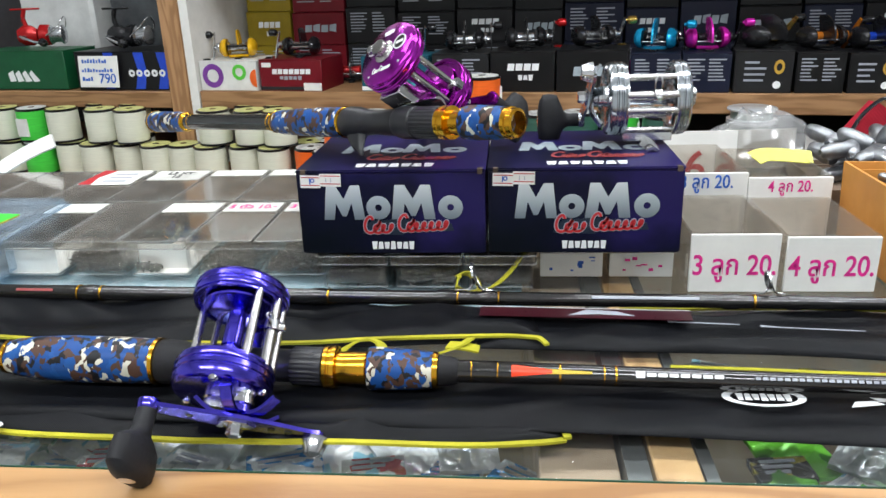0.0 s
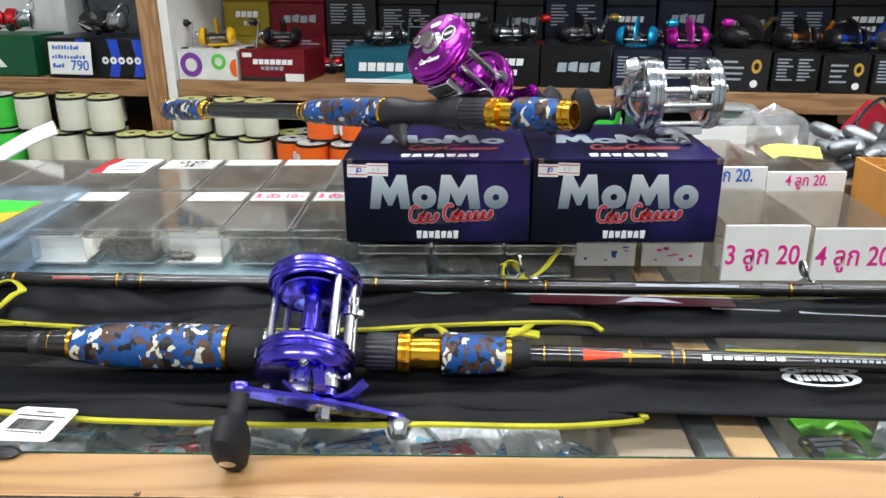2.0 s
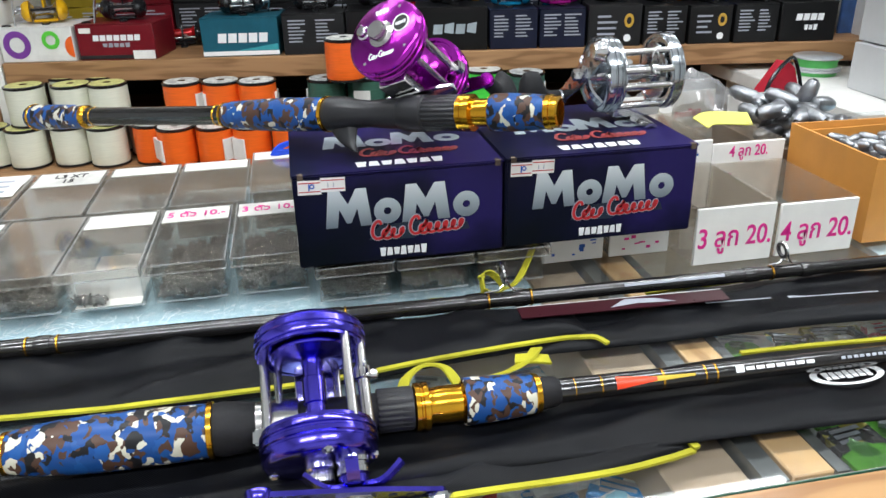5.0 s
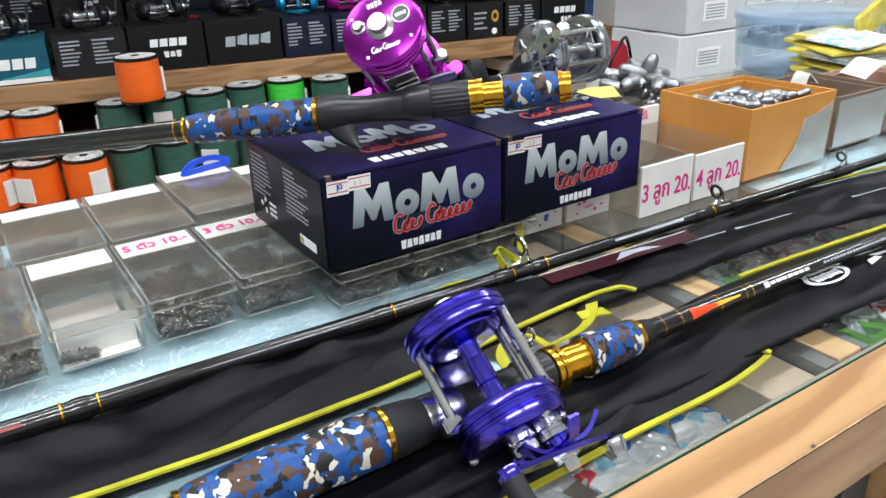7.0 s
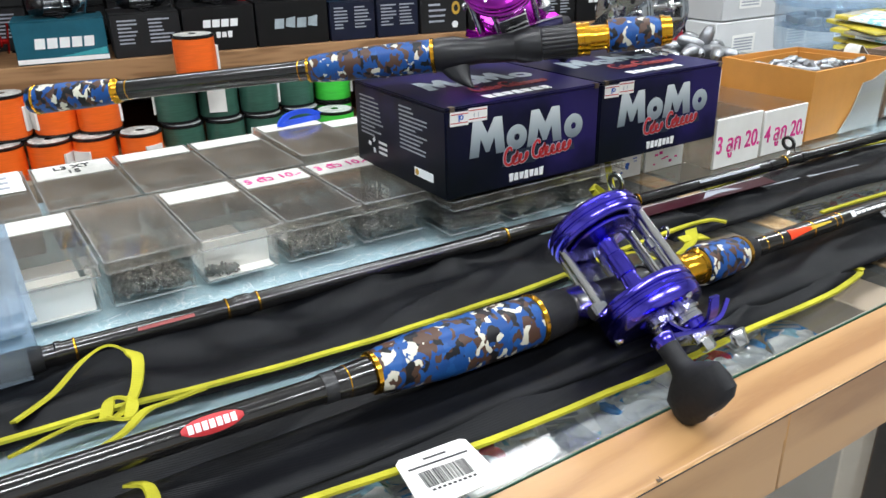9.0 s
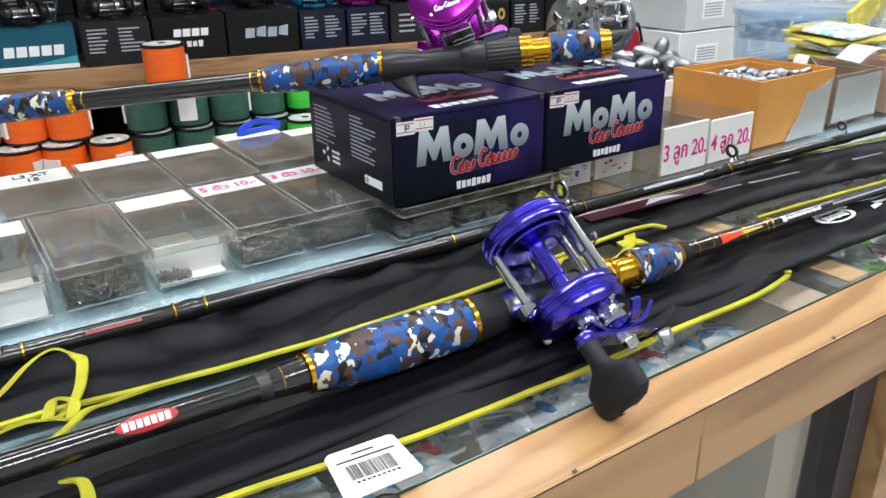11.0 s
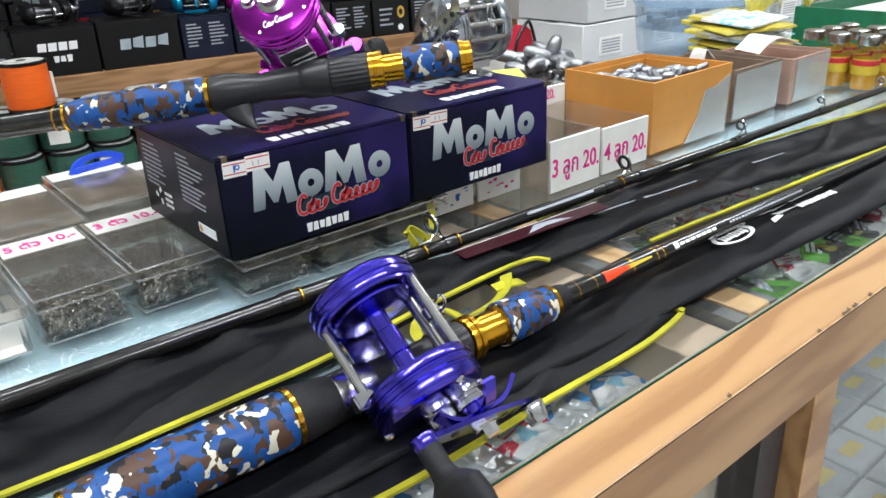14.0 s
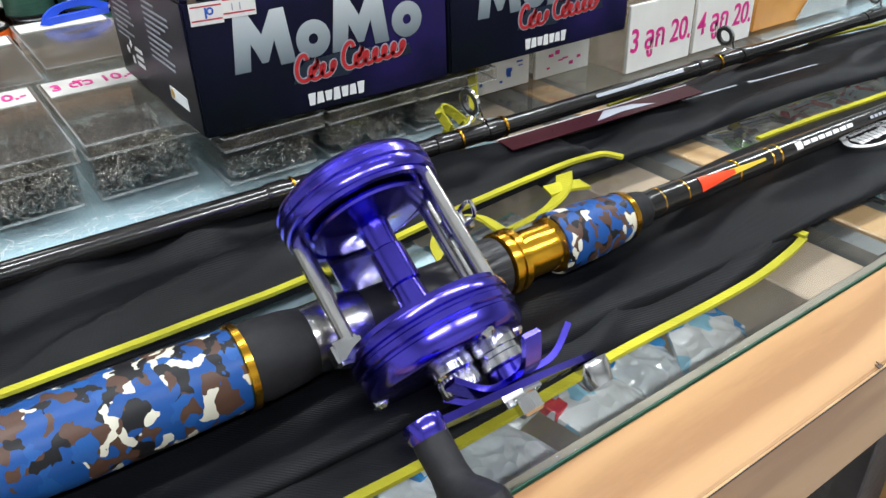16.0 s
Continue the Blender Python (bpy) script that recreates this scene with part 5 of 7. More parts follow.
def upper_guides_rod():
    a, b = Vector((-0.4126, 0.583, 0.0135)), Vector((0.330, 0.5615, 0.0150))
    d = (b - a).normalized()
    m = Matrix.Translation(a) @ d.to_track_quat("Z", "X").to_matrix().to_4x4()
    rod = thing("fishing_rod", m, "glossy black two-piece rod section with wire guides", "fishing rod", "fishing rods")
    part("blank", lathe([(0.0072, -0.35), (0.0066, 0.0), (0.0060, 0.25), (0.0055, 0.5), (0.0048, 0.8), (0.0036, 1.4)], 24), BLANK, rod, "glossy black blank")
    part("sleeve", lathe([(0.0080, -0.30), (0.0080, -0.010), (0.0073, -0.006)], 24), RUBBER, rod)
    for s, w, r in ((0.0, 0.004, 0.0074), (0.010, 0.0015, 0.0072), (0.098, 0.0015, 0.0072), (0.104, 0.010, 0.0071), (0.118, 0.0015, 0.0070), (0.298, 0.012, 0.0067), (0.312, 0.0015, 0.0069), (0.400, 0.014, 0.0066), (0.416, 0.0015, 0.0068), (0.436, 0.010, 0.0066), (0.448, 0.0015, 0.0067), (0.618, 0.012, 0.0060), (0.64, 0.0015, 0.0061), (0.665, 0.010, 0.0060), (0.82, 0.03, 0.0056), (0.99, 0.025, 0.0050)):
        part("winding", lathe([(r * 0.95, s), (r, s + w * 0.2), (r, s + w * 0.8), (r * 0.95, s + w)], 24), GOLD if w < 0.003 else BLANK, rod, "gold winding" if w < 0.003 else "lacquered winding")
    inv = m.to_3x3().inverted()
    f = inv @ Vector((0, 0.25, 0.97))
    ang = math.atan2(f.y, f.x)
    for s, size in ((0.425, 0.0105), (0.648, 0.0085), (0.835, 0.0070), (1.0, 0.0058), (1.15, 0.005)):
        guide(rod, m, s, 0.0062, size, ang)
    mark_on(rod, m, 0.045, 0.078, 0.0070, 0.30, DULL_RED, "emblem", "small red print")
    mark_on(rod, m, 0.52, 0.60, 0.0062, 0.35, GREY_INK, "small_print", "fine pale print")
    return rod


upper_guides_rod()


def handle_section():
    """The loose casting handle that lies across the two boxes."""
    a, b = Vector((-0.307, 0.831, 0.1105)), Vector((0.0486, 0.565, 0.1535))
    d = (b - a).normalized()
    q = d.to_track_quat("Z", "X").to_matrix()
    # x of the section points away from the trigger
    down = q.inverted() @ Vector((-0.006, -0.0122, -0.0254))
    spin = math.atan2(down.y, down.x)
    m = Matrix.Translation(a) @ q.to_4x4() @ pose(0, 0, 0, 0, 0, math.degrees(spin))
    L = (b - a).length
    h = thing("rod_section", m, "loose casting rod butt with camouflage grips, lying across the boxes", "rod section")
    part("butt_grip", lathe([(0.0, -0.0815), (0.0105, -0.081), (0.0118, -0.078), (0.0120, -0.074), (0.0112, -0.02), (0.0102, -0.006)], 36), CAMO, h, "camouflage butt grip")
    part("gold_ring", lathe([(0.0120, -0.0755), (0.0126, -0.075), (0.0126, -0.0735), (0.0120, -0.073)], 32), GOLD, h)
    part("gold_ring", lathe([(0.0101, -0.006), (0.0108, -0.0057), (0.0106, -0.0030), (0.0086, -0.0005)], 32), GOLD, h)
    part("blank", lathe([(0.0086, 0.0), (0.0082, 0.010), (0.0080, 0.150), (0.0086, 0.163)], 28), BLANK, h, "glossy black carbon blank")
    for s in (0.006, 0.153):
        part("winding", lathe([(0.0082, s), (0.0087, s + 0.0004), (0.0087, s + 0.0010), (0.0082, s + 0.0014)], 28), GOLD, h)
    part("rear_grip", lathe([(0.0098, 0.163), (0.0112, 0.170), (0.0126, 0.20), (0.0132, 0.23), (0.0130, 0.262)], 36), CAMO, h, "camouflage rear grip")
    part("gold_ring", lathe([(0.0092, 0.1605), (0.0104, 0.161), (0.0104, 0.163), (0.0098, 0.1632)], 32), GOLD, h)
    part("gold_ring", lathe([(0.0131, 0.262), (0.0138, 0.2624), (0.0138, 0.2650), (0.0128, 0.2655)], 32), GOLD, h)
    b2 = lathe([(0.0128, 0.2655), (0.0136, 0.270), (0.0132, 0.281), (0.0108, 0.292), (0.0100, 0.302), (0.0108, 0.314), (0.0114, 0.3285)], 32)
    part("seat_body", b2, GRAPHITE, h, "matt black reel seat")
    t = bmesh.new()
    pts = smooth_path([(0.004, 0, 0.279), (0.011, 0, 0.280), (0.0175, 0, 0.2825), (0.0235, 0, 0.2865), (0.0290, 0, 0.2925)], 6)
    rings = []
    for i, p in enumerate(pts):
        w = 0.0066 * (1 - 0.72 * i / (len(pts) - 1))
        k = 0.0135 * (1 - 0.84 * ((i / (len(pts) - 1)) ** 0.55 if i else 0) * i / (len(pts) - 1))
        rings.append([t.verts.new(p + Vector((0, w * math.cos(u), k * math.sin(u)))) for u in [2 * math.pi * j / 12 for j in range(12)]])
    for r0, r1 in zip(rings, rings[1:]):
        for j in range(12):
            t.faces.new((r0[j], r0[(j + 1) % 12], r1[(j + 1) % 12], r1[j]))
    t.faces.new(rings[0][::-1])
    t.faces.new(rings[-1])
    part("trigger", t, GRAPHITE, h, "matt black finger trigger")
    part("hood", lathe([(0.0116, 0.3285), (0.0126, 0.331), (0.0134, 0.335), (0.0134, 0.349), (0.0122, 0.350)], 32), GRAPHITE, h, "smooth seat hood")
    part("fluted_nut", fluted(0.0121, 0.0129, 24, 0.350, 0.3770), GRAPHITE, h, "fluted black lock nut")
    part("gold_nut", lathe([(0.0112, 0.377), (0.0131, 0.3772), (0.0131, 0.3806), (0.0126, 0.3809), (0.0126, 0.3821), (0.0131, 0.3824), (0.0131, 0.3868), (0.0106, 0.387)], 36), GOLD, h, "gold lock ring")
    part("gold_sleeve", lathe([(0.0097, 0.387), (0.0097, 0.4004), (0.0126, 0.4006), (0.0126, 0.4012)], 32), GOLD, h, "gold sleeve")
    part("fore_grip", lathe([(0.0124, 0.4012), (0.0130, 0.403), (0.0132, 0.414), (0.0124, 0.430), (0.0115, 0.4405)], 36), CAMO, h, "camouflage fore grip")
    part("gold_socket", lathe([(0.0112, 0.4405), (0.0118, 0.4408), (0.0118, 0.4440), (0.0108, 0.4444), (0.0106, 0.4490), (0.0085, 0.4495), (0.0080, 0.425)], 36, cap=False), GOLD, h, "open gold socket")
    part("bore", lathe([(0.0, 0.433), (0.0081, 0.434), (0.0081, 0.432), (0, 0.432)], 24), BLACK, h)


handle_section()

# ---- round casting reels ----
def squash(bm, m):
    """Turns a round knob into a paddle: wider one way towards its end."""
    for v in bm.verts:
        k = min(1.0, max(0.0, (v.co.z - 0.014) / 0.011))
        k = k * k * (3 - 2 * k)
        v.co.x *= 1 - 0.26 * k
        v.co.y *= 1 + 0.88 * k
    bm.transform(m)
    return bm


def round_reel(m, metal, plate_metal, label, crank=0.0, inverted=False, spool_metal=None, knob_turn=0.0, clear_frame=False):
    """x to the rod's tip, z up from the foot, the handle on the -y side; the spool's axis stands at height C."""
    C, R, HALF, TH = 0.0365, 0.0298, 0.0225, 0.0125
    spool_metal = spool_metal or metal
    t = thing("casting_reel", m, label, "fishing reel", "round casting reels")
    up = Matrix.Translation((0, 0, C))
    rot_p, rot_n = pose(0, 0, 0, -90, 0, 0), pose(0, 0, 0, 90, 0, 0)
    rim = [(R - 0.005, 0), (R - 0.0006, 0.0002), (R, 0.001), (R, 0.0034), (R - 0.0008, 0.0040), (R - 0.0008, 0.0050), (R, 0.0056), (R, 0.0076), (R - 0.0009, 0.0083), (R - 0.0009, 0.0093), (R - 0.0004, 0.0098), (R - 0.0012, 0.0112), (R - 0.003, TH), (0, TH + 0.0006)]
    inner = [(0.0, 0.0015), (R * 0.62, 0.0015), (R * 0.62, 0.0), (R - 0.005, 0.0)]
    GEAR = 0.0165
    drum = rim[:10] + [(R - 0.0004, 0.0098), (R - 0.0006, GEAR - 0.003), (R - 0.0022, GEAR - 0.0006), (R - 0.004, GEAR), (0, GEAR + 0.0004)]
    for rot, nm, mt, outline in ((rot_p, "palm_plate", plate_metal, rim), (rot_n, "gear_plate", metal, drum)):
        part(nm, lathe(inner + outline, 64, up @ rot @ Matrix.Translation((0, 0, HALF))), mt, t, "turned anodised side plate")
        part("bright_ring", lathe([(R - 0.0035, -0.0016), (R - 0.0012, -0.0016), (R - 0.0012, 0.0002), (R - 0.0035, 0.0002), (R - 0.0035, -0.0016)], 48, up @ rot @ Matrix.Translation((0, 0, HALF)), cap=False), metal, t, "turned frame ring")
    # frame pillars
    for ang, r in ((193, 0.0027), (47, 0.0026), (-12, 0.0030), (-62, 0.0022), (222, 0.0022)):
        x, z = 0.0263 * math.cos(radians(ang)), 0.0263 * math.sin(radians(ang)) + C
        part("pillar", bar((x, -HALF, z), (x, HALF, z), r, n=20), SATIN, t, "polished steel pillar")
    part("thumb_bar", box(-0.0330, -0.0220, -HALF - 0.001, -HALF + 0.0075, C - 0.0105, C - 0.0025, 0.0012, seg=2), STEEL, t, "polished spool release")
    for dx, dz in ((-0.0240, -0.0105), (0.0262, 0.0030), (0.004, 0.0245)):
        part("plate_bolt", lathe([(0.0030, 0), (0.0030, 0.0022), (0.0018, 0.0034), (0, 0.0036)], 12, up @ rot_n @ Matrix.Translation((dx, dz, HALF + GEAR - 0.0018))), STEEL, t, "domed steel bolt")
    # spool
    part("spool", lathe([(0.0215, -0.0212), (0.0222, -0.0200), (0.0215, -0.0192), (0.0150, -0.0186), (0.0072, -0.0176), (0.0058, -0.0165), (0.0052, -0.0075), (0.0062, -0.0068), (0.0062, 0.0068), (0.0052, 0.0075), (0.0058, 0.0165), (0.0072, 0.0176), (0.0150, 0.0186), (0.0215, 0.0192), (0.0222, 0.0200), (0.0215, 0.0212)], 48, up @ rot_p), spool_metal, t, "turned line spool")
    # level wind
    lx, lz = 0.0262 * math.cos(radians(14)), 0.0262 * math.sin(radians(14)) + C
    part("worm_tube", bar((lx, -HALF, lz), (lx, HALF, lz), 0.0032, n=20), SATIN, t, "level-wind tube")
    b = bmesh.new()
    lathe([(0.0040, -0.0036), (0.0048, -0.003), (0.0048, 0.003), (0.0040, 0.0036)], 20, Matrix.Translation((lx, 0.004, lz)) @ rot_p, b)
    lathe([(0.0024, 0.0), (0.0028, 0.001), (0.0028, 0.0042), (0.0016, 0.0052)], 16, along((lx + 0.003, 0.004, lz - 0.001), (lx + 0.010, 0.004, lz - 0.003))[0], b)
    part("line_carriage", b, STEEL, t, "polished line carriage")
    part("line_loop", sweep(smooth_path([(lx, 0.002, lz), (lx + 0.002, 0.001, lz + 0.010), (lx + 0.001, 0.004, lz + 0.015), (lx + 0.002, 0.007, lz + 0.010), (lx, 0.006, lz)]), 0.0008, n=8), STEEL, t, "wire line loop")
    # foot
    b = bmesh.new()
    nx = 14
    rows = []
    for i in range(nx + 1):
        u = i / nx * 2 - 1
        x, w = 0.036 * u, 0.0085 * (1 - 0.35 * abs(u) ** 3)
        z = 0.0040 - 0.001 * abs(u) ** 2
        rows.append([b.verts.new((x, w * s, z - 0.0016 * s * s * 1.0 + dz)) for s, dz in ((-1, 0), (-0.5, 0.0008), (0, 0.001), (0.5, 0.0008), (1, 0), (1, -0.0016), (0, -0.0012), (-1, -0.0016))])
    for r0, r1 in zip(rows, rows[1:]):
        for j in range(8):
            b.faces.new((r0[j], r0[(j + 1) % 8], r1[(j + 1) % 8], r1[j]))
    b.faces.new(rows[0][::-1])
    b.faces.new(rows[-1])
    part("foot", b, STEEL, t, "polished reel foot")
    part("foot_bridge", box(-0.011, 0.011, -HALF, HALF, 0.0036, 0.0108, 0.0006), STEEL, t)
    # palm side: bearing cap, small knob, screws and badge
    pal = up @ rot_p @ Matrix.Translation((0, 0, HALF + TH))
    part("cap_base", lathe([(0.0098, 0.0), (0.0098, 0.0016), (0.0072, 0.0026), (0.0064, 0.003)], 40, pal), SATIN, t)
    b = fluted(0.0063, 0.0068, 26, 0.003, 0.0088)
    b.transform(pal)
    part("cast_cap", b, SATIN, t, "knurled steel cap")
    sg = 1 if inverted else -1
    part("click_button", lathe([(0.0052, 0.0), (0.0052, 0.0014), (0.0040, 0.002), (0.0038, 0.0046), (0.003, 0.0054), (0, 0.0056)], 24, pal @ Matrix.Translation((-0.0150 * sg, 0.0060 * sg, 0))), STEEL, t, "small steel button")
    bd = part("badge", lathe([(0.0062, 0), (0.0062, 0.0007), (0.0, 0.0008)], 28, pal @ Matrix.Translation((0.0160 * sg, 0.0040 * sg, 0))), BLACK, t, "black round badge")
    part("badge_rim", ring(0.0058, 0.0066, 0.0011, 28, pal @ Matrix.Translation((0.0160 * sg, 0.0040 * sg, 0))), WHITE_INK, bd)
    b = bmesh.new()
    mark_row(5, 0.0085, 0.0024, pal @ Matrix.Translation((0.0160 * sg, 0.0040 * sg, 0.0008)) @ pose(0, 0, 0, 0, 0, 0 if inverted else 180), b)
    part("badge_print", b, WHITE_INK, bd)
    for k in range(4):
        a = radians(52 + 90 * k)
        part("screw", lathe([(0.0013, 0), (0.0013, 0.0008), (0.0008, 0.0012), (0, 0.0012)], 12, pal @ Matrix.Translation((0.0235 * math.cos(a), 0.0235 * math.sin(a), -0.0008))), STEEL, t)
    b = bmesh.new()
    script_ribbon(0.020, 0.0048, pal @ Matrix.Translation((0, -0.0150 * sg, 0.0)) @ pose(0, 0, 0, 0, 0, 0 if inverted else 180), b)
    part("print", b, WHITE_INK, t)
    b = bmesh.new()
    mark_row(4, 0.0115, 0.0042, pal @ Matrix.Translation((0, 0.0190 * sg, 0.0)) @ pose(0, 0, 0, 0, 0, 0 if inverted else 180), b)
    part("print", b, WHITE_INK, t)
    # gear side: caps, star drag, crank
    gear = up @ rot_n @ Matrix.Translation((0, 0, HALF + GEAR))
    # in this frame x runs to the tip, y points up from the foot, z out of the plate
    part("cap_base", lathe([(0.0078, 0), (0.0078, 0.0030), (0.0070, 0.004)], 36, gear @ Matrix.Translation((-0.0010, 0.001, 0))), STEEL, t)
    b = fluted(0.0068, 0.0073, 28, 0.004, 0.0098)
    b.transform(gear @ Matrix.Translation((-0.0010, 0.001, 0)))
    part("spool_cap", b, SATIN, t, "knurled steel spool cap")
    hub = gear @ Matrix.Translation((0.0152, 0.0045, 0))
    part("drive_collar", lathe([(0.0084, 0), (0.0084, 0.003), (0.0076, 0.0034), (0.0076, 0.0052), (0.0082, 0.0056), (0.0082, 0.0084), (0.007, 0.0092)], 36, hub), STEEL, t, "polished drive collar")
    part("drive_sleeve", lathe([(0.0070, 0.0092), (0.0076, 0.0096), (0.0076, 0.0135), (0.0055, 0.0150)], 32, hub), metal, t)
    b = bmesh.new()
    for k in range(5):
        a = radians(72 * k + 20)
        pts = [hub @ Vector((r * math.cos(a), r * math.sin(a), z)) for r, z in ((0.004, 0.0140), (0.012, 0.0145), (0.018, 0.0125), (0.0255, 0.0070))]
        sweep(smooth_path(pts, 4), 0.0062, 0.0022, bm=b, up=hub.to_3x3() @ Vector((0, 0, 1)))
    part("star_drag", b, metal, t, "star drag wheel")
    arm = hub @ pose(0, 0, 0.0165, 0, 0, crank)
    b = bmesh.new()
    out = []
    for u, w in ((-0.0525, 0.0030), (-0.049, 0.0048), (-0.038, 0.0054), (-0.020, 0.0068), (0.0, 0.0080), (0.020, 0.0068), (0.036, 0.0052), (0.047, 0.0045), (0.0495, 0.0030)):
        out.append((u, w))
    slab([(u, w) for u, w in out] + [(u, -w) for u, w in reversed(out)], 0.0024, arm @ pose(0, 0, 0), b)
    part("crank_arm", b, metal, t, "anodised crank arm")
    for u in (-0.026, 0.020, 0.030):
        part("arm_hole", lathe([(0, 0.0025), (0.0022, 0.0026), (0.0022, 0.0028), (0, 0.0028)], 16, arm @ Matrix.Translation((u, 0, 0))), BLACK, t)
    part("retaining_plate", lathe([(0.0072, 0.0024), (0.0072, 0.0036), (0.006, 0.0042), (0, 0.0042)], 6, arm @ Matrix.Diagonal((1.5, 0.8, 1, 1))), STEEL, t)
    part("crank_nut", lathe([(0.0046, 0.004), (0.0046, 0.0095), (0.0036, 0.0105), (0, 0.0106)], 6, arm), STEEL, t, "steel crank nut")
    part("crank_screw", lathe([(0.0020, 0.0036), (0.0020, 0.0056), (0, 0.0060)], 12, arm @ Matrix.Translation((-0.0085, 0, 0))), STEEL, t)
    # counterweight at the front end, knob at the rear
    part("counterweight", lathe([(0.0050, 0.0024), (0.0078, 0.0032), (0.0080, 0.0056), (0.0054, 0.0128), (0.0, 0.0130)], 9, arm @ Matrix.Translation((0.0460, 0, 0.0))), STEEL, t, "polished steel counterweight")
    kn = arm @ Matrix.Translation((-0.0485, 0, 0)) @ pose(0, 0, 0, 0, 0, -crank)
    part("knob_ferrule", lathe([(0.0058, -0.002), (0.0062, -0.001), (0.0062, 0.002), (0.0052, 0.004)], 24, kn), metal, t)
    part("knob", squash(lathe([(0.0050, 0.003), (0.0056, 0.004), (0.0055, 0.014), (0.0062, 0.0180), (0.0090, 0.0212), (0.0114, 0.0250), (0.0121, 0.0330), (0.0116, 0.0385), (0.0090, 0.0418), (0.0046, 0.0432), (0, 0.0435)], 32), kn), RUBBER, t, "soft black torpedo knob")
    part("knob_badge", lathe([(0.0044, 0.0426), (0.0046, 0.0433), (0.0, 0.0442)], 20, kn), STEEL, t)
    return t


blue_m = Matrix.Translation((-0.1250, 0.4514, 0.0191)) @ pose(0, 0, 0, 35, 0, 0)
round_reel(blue_m, VIOLET, VIOLET, "blue-violet round casting reel with a black knob, mounted on the rod", crank=-24.5)
n = Vector((-0.617, -0.52, 0.592)).normalized()
r = Vector((0.72, -0.08, 0.68))
r = (r - n * r.dot(n)).normalized()
r = Matrix.Rotation(radians(147), 3, n) @ r
z = r.cross(n)
q = Matrix((r, n, z)).transposed().to_4x4()
face = Vector((-0.055, 0.646, 0.197))
q = q @ Matrix.Scale(1.03, 4)
q.translation = face - n * 0.035 * 1.03 - z * 0.0365 * 1.03
# its knob end points forwards along the box, a little raised
level = Vector((-n.y, n.x, 0)).normalized()
rise = (Vector((0, 0, 1)) - n * n.z).normalized()
knob_way = level * math.cos(radians(20)) * (1 if level.y < 0 else -1) + rise * math.sin(radians(20))
turn = math.degrees(math.atan2(-knob_way.dot(z), -knob_way.dot(r)))
round_reel(q, PURPLE, PURPLE, "purple round casting reel lying tilted on the box behind the handle", crank=turn)
CHROME = plain("bright_anodised", (0.46, 0.49, 0.52), 0.20, 1.0, var=0.05, bump=0.0)
round_reel(Matrix.Translation((0.1625, 0.6970, 0.1095)) @ pose(0, 0, 0, 0, 0, -88) @ Matrix.Diagonal((1.06, 0.93, 1.06, 1)), CHROME, CHROME, "polished silver round casting reel standing on the reel box", crank=32)

TEAL_INK = plain("teal_print", (0.05, 0.35, 0.40), 0.3, var=0.2)
YELLOW_CARD = plain("yellow_header_card", (0.58, 0.47, 0.06), 0.3, var=0.25, scale=70, coat=0.4)

# ---- the shelf unit behind the counter, set at a slight angle ----
SHELF = Matrix.Translation((0, 1.755, -0.005)) @ pose(0, 0, 0, 0, 0, -9.6)
unit = thing("shelf_unit", SHELF @ Matrix.Translation((0, 0, FLOOR + 0.005)), "pine shelf unit with uprights and a white panel", "shelf unit")
K = -FLOOR - 0.005
part("board", box(-0.735, 1.13, 0.0, 0.62, K - 0.040, K + 0.003, 0.002), PINE, unit, "rough pine shelf board")
part("board", box(-2.2, -0.817, 0.0, 0.62, K - 0.040, K + 0.001, 0.002), PINE, unit, "rough pine shelf board")
part("lower_board", box(-2.2, 1.13, -0.16, 0.62, K - 0.232, K - 0.200, 0.002), PINE, unit, "rough pine lower board")
part("upright", box(-0.816, -0.762, -0.004, 0.045, K - 0.199, K + 1.2, 0.002), PINE_POST, unit, "pine upright")
part("panel", box(-0.761, -0.738, 0.0, 0.60, K - 0.199, K + 1.2), WHITE, unit, "white painted divider")
part("panel", box(1.131, 1.155, -0.02, 0.62, 0, K + 1.2), WHITE, unit, "white painted end panel")
part("back_board", box(-2.2, 1.13, 0.622, 0.64, 0, K + 1.2), DARK_BOARD, unit, "dark back board")
part("top_board", box(-0.737, 1.13, 0.0, 0.62, K + 0.36, K + 0.39, 0.002), PINE, unit, "pine upper board")
part("leg", box(-2.18, -2.14, -0.14, 0.6, 0, K - 0.233), PINE_POST, unit)
part("leg", box(-0.80, -0.76, -0.14, 0.6, 0, K - 0.233), PINE_POST, unit)
part("leg", box(1.08, 1.12, -0.14, 0.6, 0, K - 0.233), PINE_POST, unit)

CARTON = {n: plain("carton_" + n, tuple(v * 0.7 for v in c) if n != "white" else c, 0.4, var=0.12, scale=25, spec=0.28) for n, c in (
    ("black", (0.010, 0.010, 0.011)), ("red", (0.22, 0.008, 0.018)), ("teal", (0.015, 0.13, 0.19)), ("navy", (0.012, 0.016, 0.040)), ("green", (0.010, 0.12, 0.045)), ("white", (0.70, 0.70, 0.68)), ("yellow", (0.42, 0.30, 0.02)), ("charcoal", (0.022, 0.022, 0.024)))}
ROYAL = plain("royal_blue_print", (0.01, 0.06, 0.55), 0.4)
VIOLET_INK = plain("violet_print", (0.18, 0.04, 0.30), 0.45)
GREEN_INK = plain("green_print", (0.10, 0.55, 0.05), 0.45)
ORANGE_INK = plain("orange_print", (0.80, 0.12, 0.01), 0.45)


